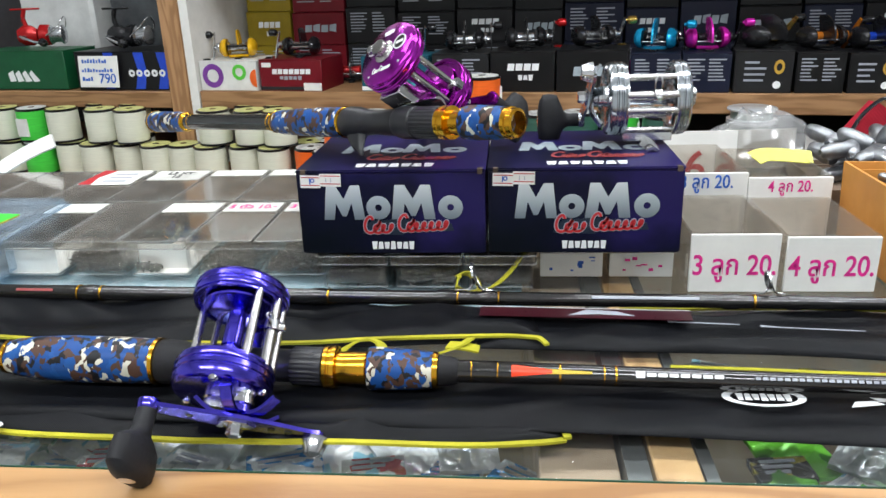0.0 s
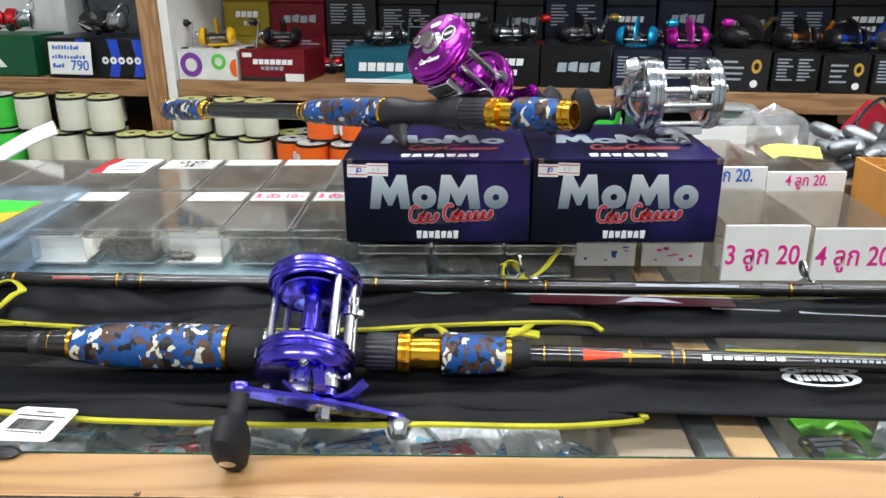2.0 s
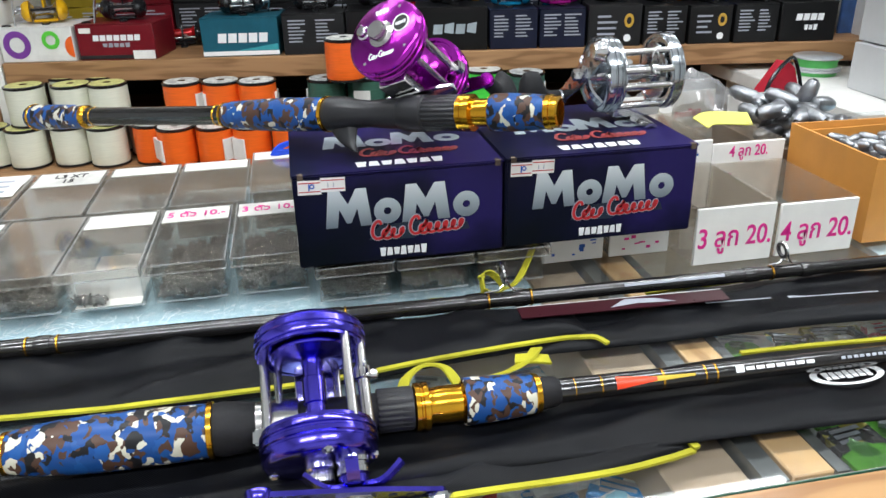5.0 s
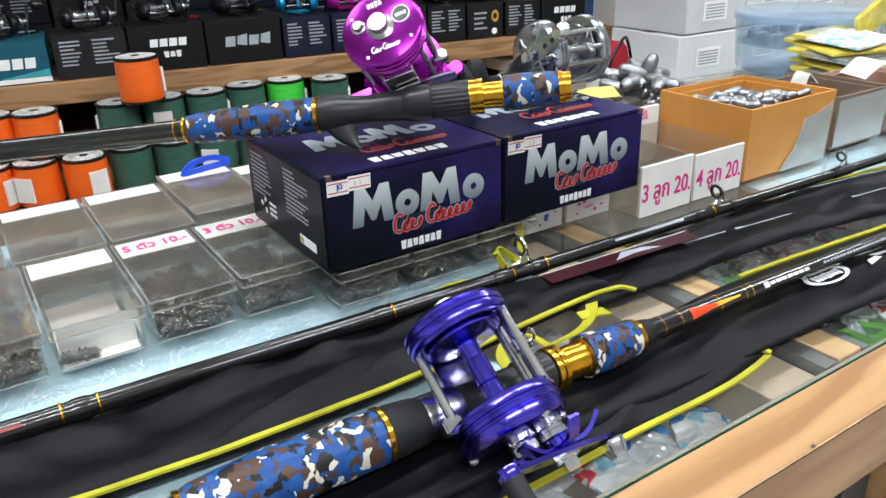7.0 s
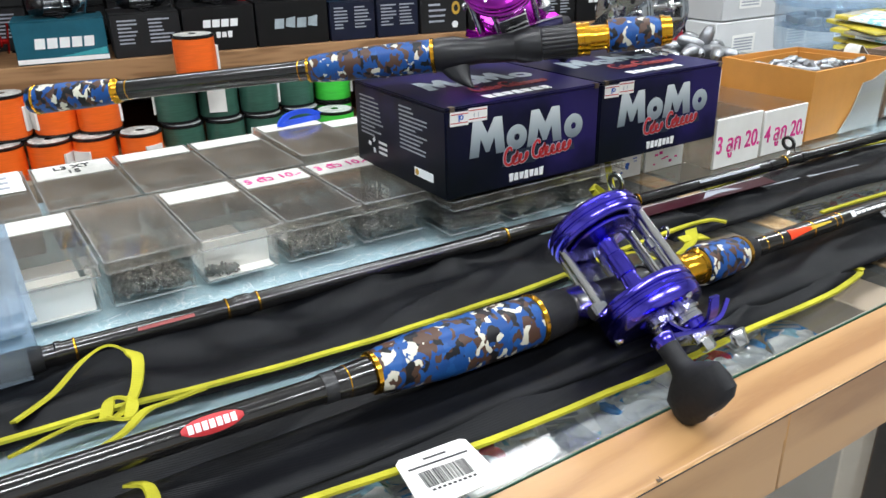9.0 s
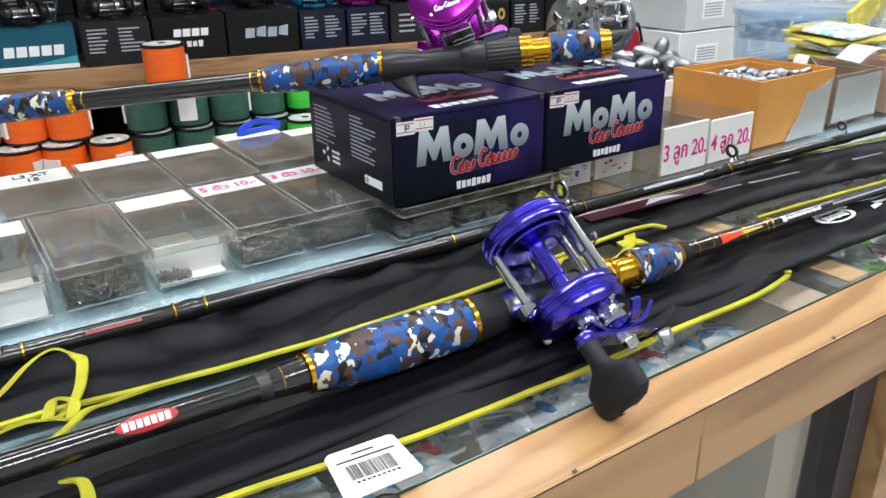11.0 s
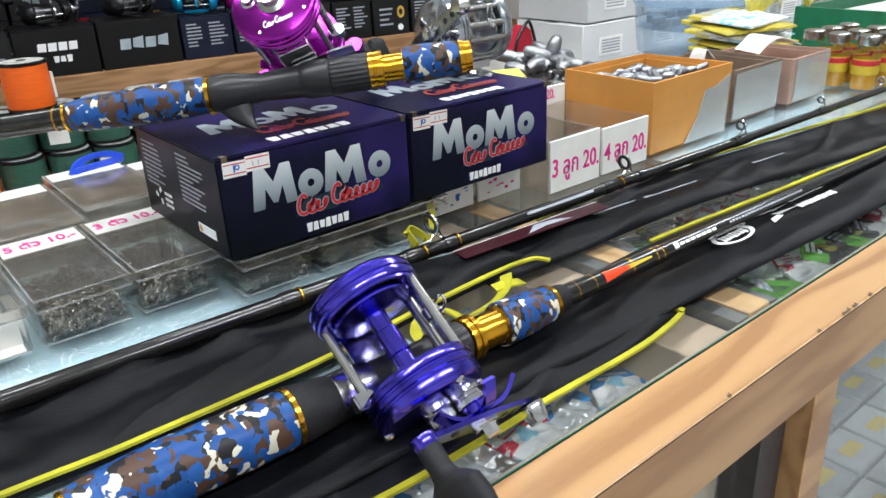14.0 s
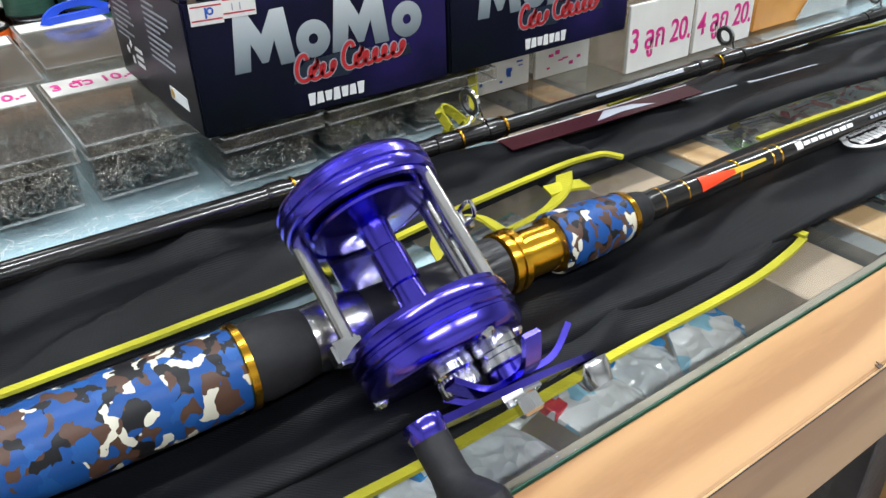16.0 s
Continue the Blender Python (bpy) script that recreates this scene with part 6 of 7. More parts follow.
def carton(x0, x1, h, tone, style, label, dz=0.003, y=0.012, depth=0.13, ry=0.0):
    W = x1 - x0
    c = thing("reel_carton", SHELF @ pose(x0, y, dz, 0, 0, ry), label, "box", "cartons on the shelf")
    part("carton", box(0.001, W - 0.001, 0, depth, 0, h - 0.0016, 0.0015), CARTON[tone], c)
    part("lid", box(0.0005, W - 0.0005, -0.0005, depth, h - 0.0018, h, 0.0006), CARTON[tone], c, "closed lid flap")
    f = pose(0, -0.0006, 0, 90, 0, 0)

    def put(bm, ink, label="printed emblem", name="print"):
        part(name, bm, ink, c, label)
    if style == "lines":
        for half in (0, 1):
            g = bmesh.new()
            for k in range(7):
                w = rnd.uniform(0.18, 0.36) * W
                box(W * (0.10 + 0.44 * half), W * (0.10 + 0.44 * half) + w, h * 0.82 - k * h * 0.085, h * 0.82 - k * h * 0.085 + h * 0.035, 0, 0.0004, bm=g, m=f)
            put(g, GREY_INK, "lines of small grey print", "small_print")
    if style in ("logo", "fish", "teal", "red", "okuma"):
        n, cx, cz, w, hh = {"logo": (4, 0.52, 0.62, 0.5, 0.17), "fish": (4, 0.55, 0.50, 0.62, 0.22), "teal": (5, 0.54, 0.48, 0.66, 0.24), "red": (7, 0.52, 0.62, 0.62, 0.16), "okuma": (5, 0.76, 0.44, 0.40, 0.15)}[style]
        for k in range(n):
            g = bmesh.new()
            if style == "okuma":
                ring(hh * h * 0.22, hh * h * 0.62, 0.0005, 16, f @ Matrix.Translation((W * (cx - w / 2 + w * (k + 0.5) / n), h * cz, 0)), g)
            else:
                a, b2 = W * (cx - w / 2 + w * k / n), W * (cx - w / 2 + w * (k + 0.82) / n)
                sl = 0.12 * hh * h
                lift = (0.18 * hh * h if style == "fish" and k % 2 else 0)
                slab([(a, h * (cz - hh / 2) + lift), (b2, h * (cz - hh / 2)), (b2 + sl, h * (cz + hh / 2) + lift), (a + sl, h * (cz + hh / 2))], 0.0005, f, g)
            put(g, WHITE_INK if style != "fish" else SILVER_INK, name="emblem")
    if style == "logo":
        g = bmesh.new()
        mark_row(3, W * 0.24, h * 0.13, f @ Matrix.Translation((W * 0.55, h * 0.36, 0)), g)
        put(g, WHITE_INK)
    if style == "teal":
        put(box(0.0015, W - 0.0015, h * 0.03, h * 0.14, 0, 0.0005, m=f), WHITE_INK, "white band")
        put(slab([(W * 0.45, h * 0.15), (W * 0.98, h * 0.15), (W * 0.98, h * 0.32)], 0.0004, f), TEAL_INK, "pale sweep")
    if style == "red":
        g = bmesh.new()
        mark_row(5, W * 0.36, h * 0.11, f @ Matrix.Translation((W * 0.50, h * 0.42, 0)), g)
        put(g, GREY_INK)
        put(box(0.0015, W - 0.0015, h * 0.04, h * 0.14, 0, 0.0004, m=f), BLACK, "black band")
        put(box(W * 0.70, W * 0.98, h * 0.02, h * 0.26, 0.0003, 0.0008, m=f), WHITE, "white price sticker", "price_sticker")
        put(box(W * 0.05, W * 0.20, h * 0.76, h * 0.90, 0.0003, 0.0008, m=f), WHITE, "white price sticker", "price_sticker")
    if style == "rings":
        for cx, cz, r, ink in ((0.24, 0.5, 0.40, VIOLET_INK), (0.70, 0.62, 0.26, GREEN_INK), (0.97, 0.42, 0.30, ORANGE_INK)):
            n0 = 28
            g = bmesh.new()
            if cx < 0.9:
                ring(h * r * 0.55, h * r, 0.0005, n0, f @ Matrix.Translation((W * cx, h * cz, 0)), g)
            else:
                pts = [(W * 0.985, h * (cz - r)), (W * 0.985, h * (cz + r))] + [(W * 0.985 - h * r * 0.8 * math.sin(math.pi * k / 8), h * cz + h * r * math.cos(math.pi * k / 8)) for k in range(1, 8)]
                slab(pts, 0.0005, f, g)
            put(g, ink, "bright printed ring")
    if style == "okuma":
        for a in (0.30, 0.62, 0.86):
            put(slab([(W * a, h * 0.03), (W * (a + 0.10), h * 0.03), (W * (a + 0.14), h * 0.5), (W * (a + 0.12), h * 0.97), (W * (a + 0.02), h * 0.97), (W * (a + 0.05), h * 0.5)], 0.0003, f), ROYAL, "royal blue stripe")
    if style == "green":
        g = bmesh.new()
        for k in range(4):
            slab([(W * 0.35 + k * W * 0.09, h * 0.2), (W * 0.42 + k * W * 0.09, h * 0.22), (W * 0.40 + k * W * 0.07, h * 0.5), (W * 0.34 + k * W * 0.08, h * 0.42)], 0.0004, f, g)
        put(g, WHITE_INK)
    if style == "gold":
        g = bmesh.new()
        for k in range(4):
            box(W * 0.18, W * rnd.uniform(0.4, 0.55), h * (0.7 - 0.14 * k), h * (0.75 - 0.14 * k), 0, 0.0004, bm=g, m=f)
        put(g, GREY_INK, "lines of small grey print", "small_print")
        put(ring(h * 0.09, h * 0.17, 0.0004, 16, f @ Matrix.Translation((W * 0.76, h * 0.62, 0)), None, 0.7), GOLD_INK, "gold emblem", "emblem")
        put(ring(0.0, h * 0.09, 0.0004, 16, f @ Matrix.Translation((W * 0.74, h * 0.2, 0))), WHITE_INK, "white round mark")
    return c


shelf_boxes = [
    (-1.40, -1.125, 0.100, "green", "green", "green reel carton with white print on the shelf", 0.13),
    (-1.093, -0.820, 0.096, "black", "okuma", "black reel carton with royal blue stripes", 0.16),
    (-0.736, -0.578, 0.072, "white", "rings", "white reel carton with bright printed rings", 0.13),
    (-0.573, -0.408, 0.074, "red", "red", "dark red reel carton with price stickers", 0.13),
    (-0.312, -0.148, 0.080, "teal", "teal", "teal reel carton with a white band", 0.13),
    (-0.140, -0.008, 0.084, "charcoal", "lines", "charcoal reel carton with lines of small print", 0.13),
    (-0.005, 0.140, 0.088, "black", "logo", "black reel carton with a slanted white emblem", 0.13),
    (0.142, 0.296, 0.090, "black", "fish", "black reel carton with a rough silver emblem", 0.13),
    (0.299, 0.403, 0.082, "navy", "lines", "navy reel carton with columns of small print", 0.13),
    (0.406, 0.505, 0.082, "navy", "lines", "navy reel carton with columns of small print", 0.13),
    (0.509, 0.624, 0.086, "charcoal", "gold", "charcoal reel carton with a gold emblem", 0.13),
    (0.628, 0.722, 0.082, "black", "lines", "black reel carton with small print", 0.13),
    (0.726, 0.820, 0.080, "black", "gold", "black reel carton with a gold emblem", 0.13),
    (0.824, 0.918, 0.080, "black", "lines", "black reel carton with small print", 0.13),
    (0.922, 1.044, 0.082, "black", "logo", "black reel carton with a white emblem", 0.13),
]
for x0, x1, h, tone, style, lab, dep in shelf_boxes:
    carton(x0, x1, h, tone, style, lab, depth=dep, ry=rnd.uniform(-1.5, 1.5))
# a second row stands behind, one on another
x = -0.72
k = 0
while x < 1.0:
    w = rnd.uniform(0.115, 0.155)
    tone = rnd.choice(("black", "black", "charcoal", "navy", "black")) if k not in (0, 1, 2) else ("yellow", "red", "charcoal")[k]
    h1, h2 = rnd.uniform(0.078, 0.09), rnd.uniform(0.075, 0.09)
    carton(x, x + w, h1, tone, "lines", f"{tone} reel carton stacked in the second row", y=0.25, depth=0.12)
    carton(x, x + w, h2, tone, rnd.choice(("logo", "lines", "fish", "gold")), f"{tone} reel carton on top of the second row", dz=0.0035 + h1, y=0.25, depth=0.12)
    carton(x, x + w, h2, "black" if k > 1 else tone, "lines", "dark reel carton at the top of a stack", dz=0.004 + h1 + h2, y=0.26, depth=0.12)
    x += w + 0.004
    k += 1
sign = thing("price_sign", SHELF @ pose(-1.075, -0.004, 0.012, -6, 0, -1), "white rounded price sign with blue handwriting", "sign")
part("card", box(0, 0.118, 0, 0.002, 0, 0.078, 0.0008), WHITE, sign)
g = bmesh.new()
for kk, (a, b2) in enumerate(((0.10, 0.75), (0.08, 0.92), (0.08, 0.40))):
    for j in range(int((b2 - a) * 14)):
        box(0.118 * a + j * 0.0085, 0.118 * a + j * 0.0085 + rnd.uniform(0.004, 0.0075), -0.0006, 0, 0.060 - 0.022 * kk, 0.060 - 0.022 * kk + rnd.uniform(0.005, 0.011), bm=g)
part("handwriting", g, BLUE_INK, sign, "blue handwriting")
lettering("price", "790", 0.034, pose(0.085, -0.0005, 0.021, 90, 0, 0), BLUE_INK, sign)

# ---- small reels that stand on the cartons ----
TONES = {n: plain("reel_" + n, c, 0.20, m, var=0.15) for n, c, m in (
    ("black", (0.014, 0.014, 0.016), 0.2), ("yellow", (0.75, 0.42, 0.01), 0.2), ("cyan", (0.01, 0.34, 0.62), 0.5), ("magenta", (0.62, 0.02, 0.40), 0.5), ("blue", (0.02, 0.08, 0.62), 0.5), ("gold", (0.70, 0.48, 0.12), 0.9), ("silver", (0.55, 0.56, 0.58), 0.9), ("red", (0.45, 0.01, 0.012), 0.4), ("orange", (0.70, 0.22, 0.02), 0.5))}


def low_reel(x, z, y, body, trim, knob, turn, label, s=1.0):
    """A low-profile baitcaster with a two-knob crank."""
    t = thing("baitcast_reel", SHELF @ pose(x, y, z, 0, 0, turn), label, "fishing reel", "reels on the cartons")
    t.scale = (s * 1.12, s, s * 0.86)
    rx = pose(0, 0, 0, 0, 90, 0)
    up = Matrix.Translation((0, 0, 0.026))
    for sg, mt in ((-1, TONES[body]), (1, TONES[body])):
        q = up @ Matrix.Translation((0.021 * sg, 0, 0)) @ pose(0, 0, 0, 0, 90 * sg, 0) @ Matrix.Diagonal((0.92, 1.25, 1, 1))
        part("side_cover", lathe([(0.0235, 0), (0.0245, 0.002), (0.0235, 0.007), (0.018, 0.012), (0.009, 0.0145), (0, 0.015)], 24, q), mt, t)
    part("spool", lathe([(0.0165, -0.0195), (0.0175, -0.0185), (0.011, -0.014), (0.0095, 0), (0.011, 0.014), (0.0175, 0.0185), (0.0165, 0.0195)], 24, up @ rx), TONES[trim], t, "line spool")
    for sg in (-1, 1):
        part("side_ring", ring(0.0150, 0.0176, 0.0016, 24, up @ Matrix.Translation((0.0315 * sg, 0, 0)) @ pose(0, 0, 0, 0, 90 * sg, 0) @ Matrix.Diagonal((0.92, 1.25, 1, 1))), TONES["silver"], t, "bright trim ring")
    part("level_wind", bar((-0.019, -0.020, 0.020), (0.019, -0.020, 0.020), 0.0022, n=10), TONES["silver"], t, "steel level-wind bar")
    part("line_guide", lathe([(0.0022, -0.003), (0.0044, -0.003), (0.0044, 0.003), (0.0022, 0.003), (0.0022, -0.003)], 14, Matrix.Translation((0.004, -0.024, 0.023)) @ pose(0, 0, 0, 90, 0, 0), cap=False), TONES["silver"], t)
    part("tension_cap", lathe([(0.0075, 0), (0.0075, 0.005), (0.006, 0.007), (0, 0.007)], 18, up @ Matrix.Translation((0.033, 0.012, 0.006)) @ pose(0, 0, 0, 0, 90, 0)), TONES["silver"], t, "steel tension cap")
    part("hood", sweep(smooth_path([(0, -0.024, 0.018), (0, -0.022, 0.038), (0, -0.008, 0.049), (0, 0.008, 0.047)], 4), 0.040, 0.003, up=(1, 0, 0.01)), TONES[body], t, "front hood")
    part("thumb_bar", box(-0.0195, 0.0195, 0.018, 0.026, 0.028, 0.034, 0.002), TONES["black"], t)
    part("foot", box(-0.006, 0.006, -0.032, 0.032, 0, 0.004, 0.001), TONES["black"], t)
    part("foot_post", box(-0.019, 0.019, -0.012, 0.012, 0.003, 0.010, 0.002), TONES[body], t)
    hub = up @ Matrix.Translation((0.034, -0.004, 0.0)) @ pose(0, 0, 0, 0, 90, 0)
    part("star_drag", lathe([(0.010, 0), (0.012, 0.002), (0.012, 0.004), (0.006, 0.006), (0.005, 0.012)], 10, hub), TONES[trim], t)
    arm = hub @ pose(0, 0, 0.012, 0, 0, 35)
    part("crank_arm", slab([(-0.042, -0.004), (0, -0.006), (0.042, -0.004), (0.042, 0.004), (0, 0.006), (-0.042, 0.004)], 0.002, arm), TONES[trim], t, "crank arm")
    for sg in (-1, 1):
        part("knob", lathe([(0.003, 0.002), (0.0035, 0.005), (0.0085, 0.008), (0.0092, 0.014), (0.0085, 0.020), (0.004, 0.022), (0, 0.022)], 20, arm @ Matrix.Translation((0.038 * sg, 0, 0))), TONES[knob], t, "crank knob")
    return t


small = [
    (-0.655, 0.075, "yellow", "silver", "black", 200, "yellow and black baitcaster on a white carton"),
    (-0.485, 0.077, "black", "silver", "black", 190, "glossy black baitcaster on a red carton"),
    (-0.235, 0.083, "black", "silver", "black", 20, "black baitcaster on a teal carton"),
    (-0.075, 0.087, "black", "silver", "black", 10, "black baitcaster with a silver spool on a carton"),
    (0.065, 0.091, "black", "silver", "red", 15, "black baitcaster with red knobs on a carton"),
    (0.215, 0.093, "black", "silver", "gold", 25, "black and silver baitcaster on a carton"),
    (0.350, 0.085, "cyan", "black", "cyan", -10, "bright cyan baitcaster on a navy carton"),
    (0.455, 0.085, "magenta", "black", "magenta", 10, "bright magenta baitcaster on a navy carton"),
    (0.570, 0.089, "black", "gold", "black", 50, "black baitcaster with a gold crank"),
    (0.680, 0.085, "black", "orange", "black", 20, "black baitcaster with an orange spool"),
    (0.780, 0.083, "black", "blue", "silver", 15, "black and blue baitcaster on a carton"),
    (0.885, 0.083, "silver", "black", "silver", 30, "silver baitcaster on a carton"),
    (0.985, 0.085, "black", "silver", "black", 30, "black baitcaster on the end carton"),
]
for x, z, a, b2, c2, turn, lab in small:
    low_reel(x, z, 0.075, a, b2, c2, turn, lab, 1.15)
for k, (x, a, b2) in enumerate(((-0.60, "black", "gold"), (-0.40, "black", "red"), (-0.18, "black", "silver"), (-0.02, "black", "silver"), (0.13, "black", "red"), (0.33, "magenta", "black"), (0.47, "black", "gold"), (0.62, "black", "silver"), (0.80, "black", "silver"))):
    low_reel(x, 0.0035, 0.185, a, b2, "black", 15 * (k % 3), "dark baitcaster standing between the rows of cartons", 1.2)


def spinning_reel(x, z, body, turn, label):
    t = thing("spinning_reel", SHELF @ pose(x, 0.075, z, 0, 0, turn), label, "fishing reel", "reels on the cartons")
    bm_ = TONES[body]
    part("gearbox", lathe([(0, -0.03), (0.014, -0.026), (0.022, -0.010), (0.022, 0.010), (0.014, 0.024), (0, 0.028)], 24, pose(-0.01, 0, 0.032, 0, 90, 0) @ Matrix.Diagonal((1.2, 0.8, 1, 1))), bm_, t)
    part("rotor", lathe([(0.024, 0), (0.028, 0.004), (0.027, 0.022), (0.022, 0.026)], 32, pose(0.022, 0, 0.032, 0, 90, 0)), bm_, t)
    part("spool", lathe([(0.024, 0.026), (0.025, 0.028), (0.020, 0.032), (0.020, 0.052), (0.025, 0.056), (0.024, 0.060), (0.010, 0.064), (0, 0.064)], 32, pose(0.022, 0, 0.032, 0, 90, 0)), TONES["silver"], t, "bright line spool")
    part("bail", sweep(smooth_path([(0.045, -0.030, 0.032), (0.075, -0.036, 0.050), (0.088, 0, 0.078), (0.075, 0.036, 0.050), (0.045, 0.030, 0.032)]), 0.0016), STEEL, t, "wire bail")
    part("stem", sweep(smooth_path([(-0.01, 0, 0.05), (-0.016, 0, 0.075), (-0.01, 0, 0.098)]), 0.006), bm_, t)
    part("foot", box(-0.045, 0.03, -0.006, 0.006, 0.097, 0.102, 0.002), bm_, t)
    part("crank_arm", sweep(smooth_path([(-0.01, -0.02, 0.03), (-0.014, -0.045, 0.032), (0.02, -0.055, 0.02), (0.05, -0.056, 0.012)]), 0.0035), TONES["silver"], t, "crank arm")
    part("knob", lathe([(0.006, 0), (0.010, 0.008), (0.010, 0.022), (0.005, 0.028), (0, 0.028)], 20, pose(0.05, -0.056, 0.012, 70, 0, 0)), TONES["black"], t, "crank knob")


spinning_reel(-0.985, 0.101, "black", 0, "silver and black spinning reel on a carton")
spinning_reel(-1.26, 0.105, "red", 20, "red and black spinning reel on a green carton")
DARK_CASE = plain("dark_display_case", (0.045, 0.05, 0.055), 0.18, 0.0, var=0.4, scale=14)
MIRROR = plain("clear_display_stand", (0.55, 0.58, 0.60), 0.25, 0.3)
single("display_case", box(-1.13, -0.83, 0.24, 0.56, 0.003, 0.36, 0.004), DARK_CASE, "dark glossy display case behind the spinning reels", "case", m=SHELF)
PALE_STUFF = plain("pale_wrapped_stock", (0.60, 0.61, 0.60), 0.5, var=0.2, scale=12)
single("stock_pack", box(-1.40, -1.16, 0.20, 0.5, 0.003, 0.30, 0.01), PALE_STUFF, "pale wrapped stock behind the green carton", "box", m=SHELF)

# ---- spools of line under the shelf ----
def make_spool(material, name, label, r=0.040, h=0.083):
    t = thing("line_spool", Matrix(), label, "spool", name)
    part("flange", lathe([(r * 0.92, 0), (r, 0.001), (r, 0.004), (r * 0.95, 0.005)], 28), TONES["black"], t, "dark flange")
    part("line", lathe([(r * 0.95, 0.005), (r * 0.975, 0.008), (r * 0.965, h * 0.35), (r * 0.975, h * 0.6), (r * 0.96, h - 0.006)], 28), material, t)
    part("flange", lathe([(r * 0.95, h - 0.006), (r, h - 0.004), (r, h - 0.001), (r * 0.92, h)], 28), TONES["black"], t, "dark flange")
    lbl = part("top_label", lathe([(r * 0.88, h), (r * 0.88, h + 0.0006), (0, h + 0.0008)], 24), SPOOL_TOP[name], t, "printed round label")
    part("hole", lathe([(r * 0.2, h + 0.0009), (r * 0.2, h + 0.0012), (0, h + 0.0012)], 16), TONES["black"], lbl)
    part("side_label", box(-0.017, 0.017, -r * 1.0 - 0.0004, -r * 0.90, h * 0.18, h * 0.72), WHITE, t, "white side label") if name != "cream spools" else None
    return t


SPOOL_TOP = {"cream spools": plain("yellowish_label", (0.55, 0.54, 0.20), 0.5, var=0.3, scale=120), "orange spools": plain("speckled_label", (0.55, 0.55, 0.52), 0.5, var=0.6, scale=90), "green spools": plain("speckled_grey_label", (0.45, 0.47, 0.47), 0.5, var=0.6, scale=90), "lime spools": plain("pale_label", (0.6, 0.62, 0.6), 0.5, var=0.3, scale=90)}
masters = {"c": (CREAM, "cream spools", "cream line spool stacked under the shelf"), "o": (ORANGE, "orange spools", "orange line spool stacked under the shelf"), "g": (GREEN, "green spools", "dark green line spool stacked under the shelf"), "l": (LIME, "lime spools", "bright green line spool stacked under the shelf")}
ready = {}
Z0, HH = -0.199, 0.084
layout = []
for i, s in enumerate((-1.36, -1.27, -1.18, -1.09, -1.008, -0.921, -0.833, -0.763, -0.684, -0.596, -0.515)):
    layout.append(("l" if i == 2 else "c", s, -0.07 + (0.012 if i % 2 else 0), 0))
for i, s in enumerate((-1.28, -1.19, -1.10, -0.985, -0.900)):
    layout.append(("l" if i == 1 else "c", s, -0.06, 1))
for s in (-0.672, -0.575, -0.500):
    layout.append(("c", s, -0.055, 1))
for s in (-1.05, -0.95, -0.62, -0.54):
    layout.append(("c", s, 0.03, 1))
    layout.append(("c", s, 0.03, 0))
for s, y, l in ((-0.423, -0.06, 0), (-0.362, -0.095, 0), (-0.281, -0.095, 0), (-0.205, -0.095, 0), (-0.122, -0.105, 0), (-0.345, -0.06, 1), (-0.264, -0.06, 1), (-0.188, -0.07, 1), (-0.423, 0.03, 0)):
    layout.append(("o", s, y, l))
for s, y, l in ((-0.040, -0.075, 0), (0.042, -0.07, 0), (0.122, -0.065, 0), (0.204, -0.05, 0), (-0.046, -0.065, 1), (0.036, -0.06, 1), (0.118, -0.055, 1), (0.200, -0.03, 1)):
    layout.append(("g", s, y, l))
layout += [("o", 0.0, -0.10, 2), ("l", 0.262, -0.11, 0), ("l", 0.285, -0.02, 0), ("l", 0.285, -0.02, 1), ("g", 0.37, -0.06, 0), ("g", 0.37, -0.06, 1)]
for kind, s, y, lev in layout:
    at = SHELF @ pose(s, y, Z0 + lev * (HH + 0.0008), 0, 0, rnd.uniform(-180, 180))
    if kind not in ready:
        ready[kind] = make_spool(*masters[kind])
        ready[kind].matrix_basis = at
    else:
        copy_thing(ready[kind], at)
salmon = make_spool(PINKISH, "cream spools", "salmon line spool beside the cream ones")
salmon.matrix_basis = SHELF @ pose(-0.455, 0.005, Z0, 0, 0, 0)
WOUND = [plain("wound_" + n, c, 0.35, var=0.15, scale=40) for n, c in (("lilac", (0.50, 0.48, 0.58)), ("green", (0.10, 0.50, 0.12)), ("teal", (0.02, 0.15, 0.18)), ("sage", (0.16, 0.21, 0.19)))]
for s, base in ((0.545, 0), (0.985, 0), (1.075, 3)):
    for k in range(7 if base == 0 else 4):
        t = thing("braid_spool", SHELF @ pose(s, -0.05, Z0 + k * 0.0262, 0, 0, 0), "flat clear-sided braid spool in a stack", "spool", "braid spools")
        part("flange", lathe([(0.047, 0), (0.0485, 0.001), (0.0485, 0.004), (0.046, 0.005)], 32), MIRROR, t, "pale clear flange")
        part("line", lathe([(0.041, 0.005), (0.041, 0.021)], 32), WOUND[1 if k > 2 and s > 0.9 and base == 0 else 2 if s > 0.9 else 3], t)
        part("flange", lathe([(0.046, 0.021), (0.0485, 0.022), (0.0485, 0.025), (0.047, 0.026), (0, 0.026)], 32), MIRROR, t, "pale clear flange")
blue_comb = thing("plastic_clip", pose(-0.150, 0.892, 0.0414, 0, 0, 12) @ Matrix.Diagonal((0.90, 0.8, 0.48, 1)), "blue plastic clip lying on the back trays", "clip")
part("grip", sweep(smooth_path([(0.002, 0, 0.002), (0.008, 0.002, 0.016), (0.020, 0.003, 0.024), (0.040, 0.002, 0.024), (0.056, 0, 0.012)]), 0.010, 0.004, up=(0, 1, 0)), ROYAL, blue_comb)
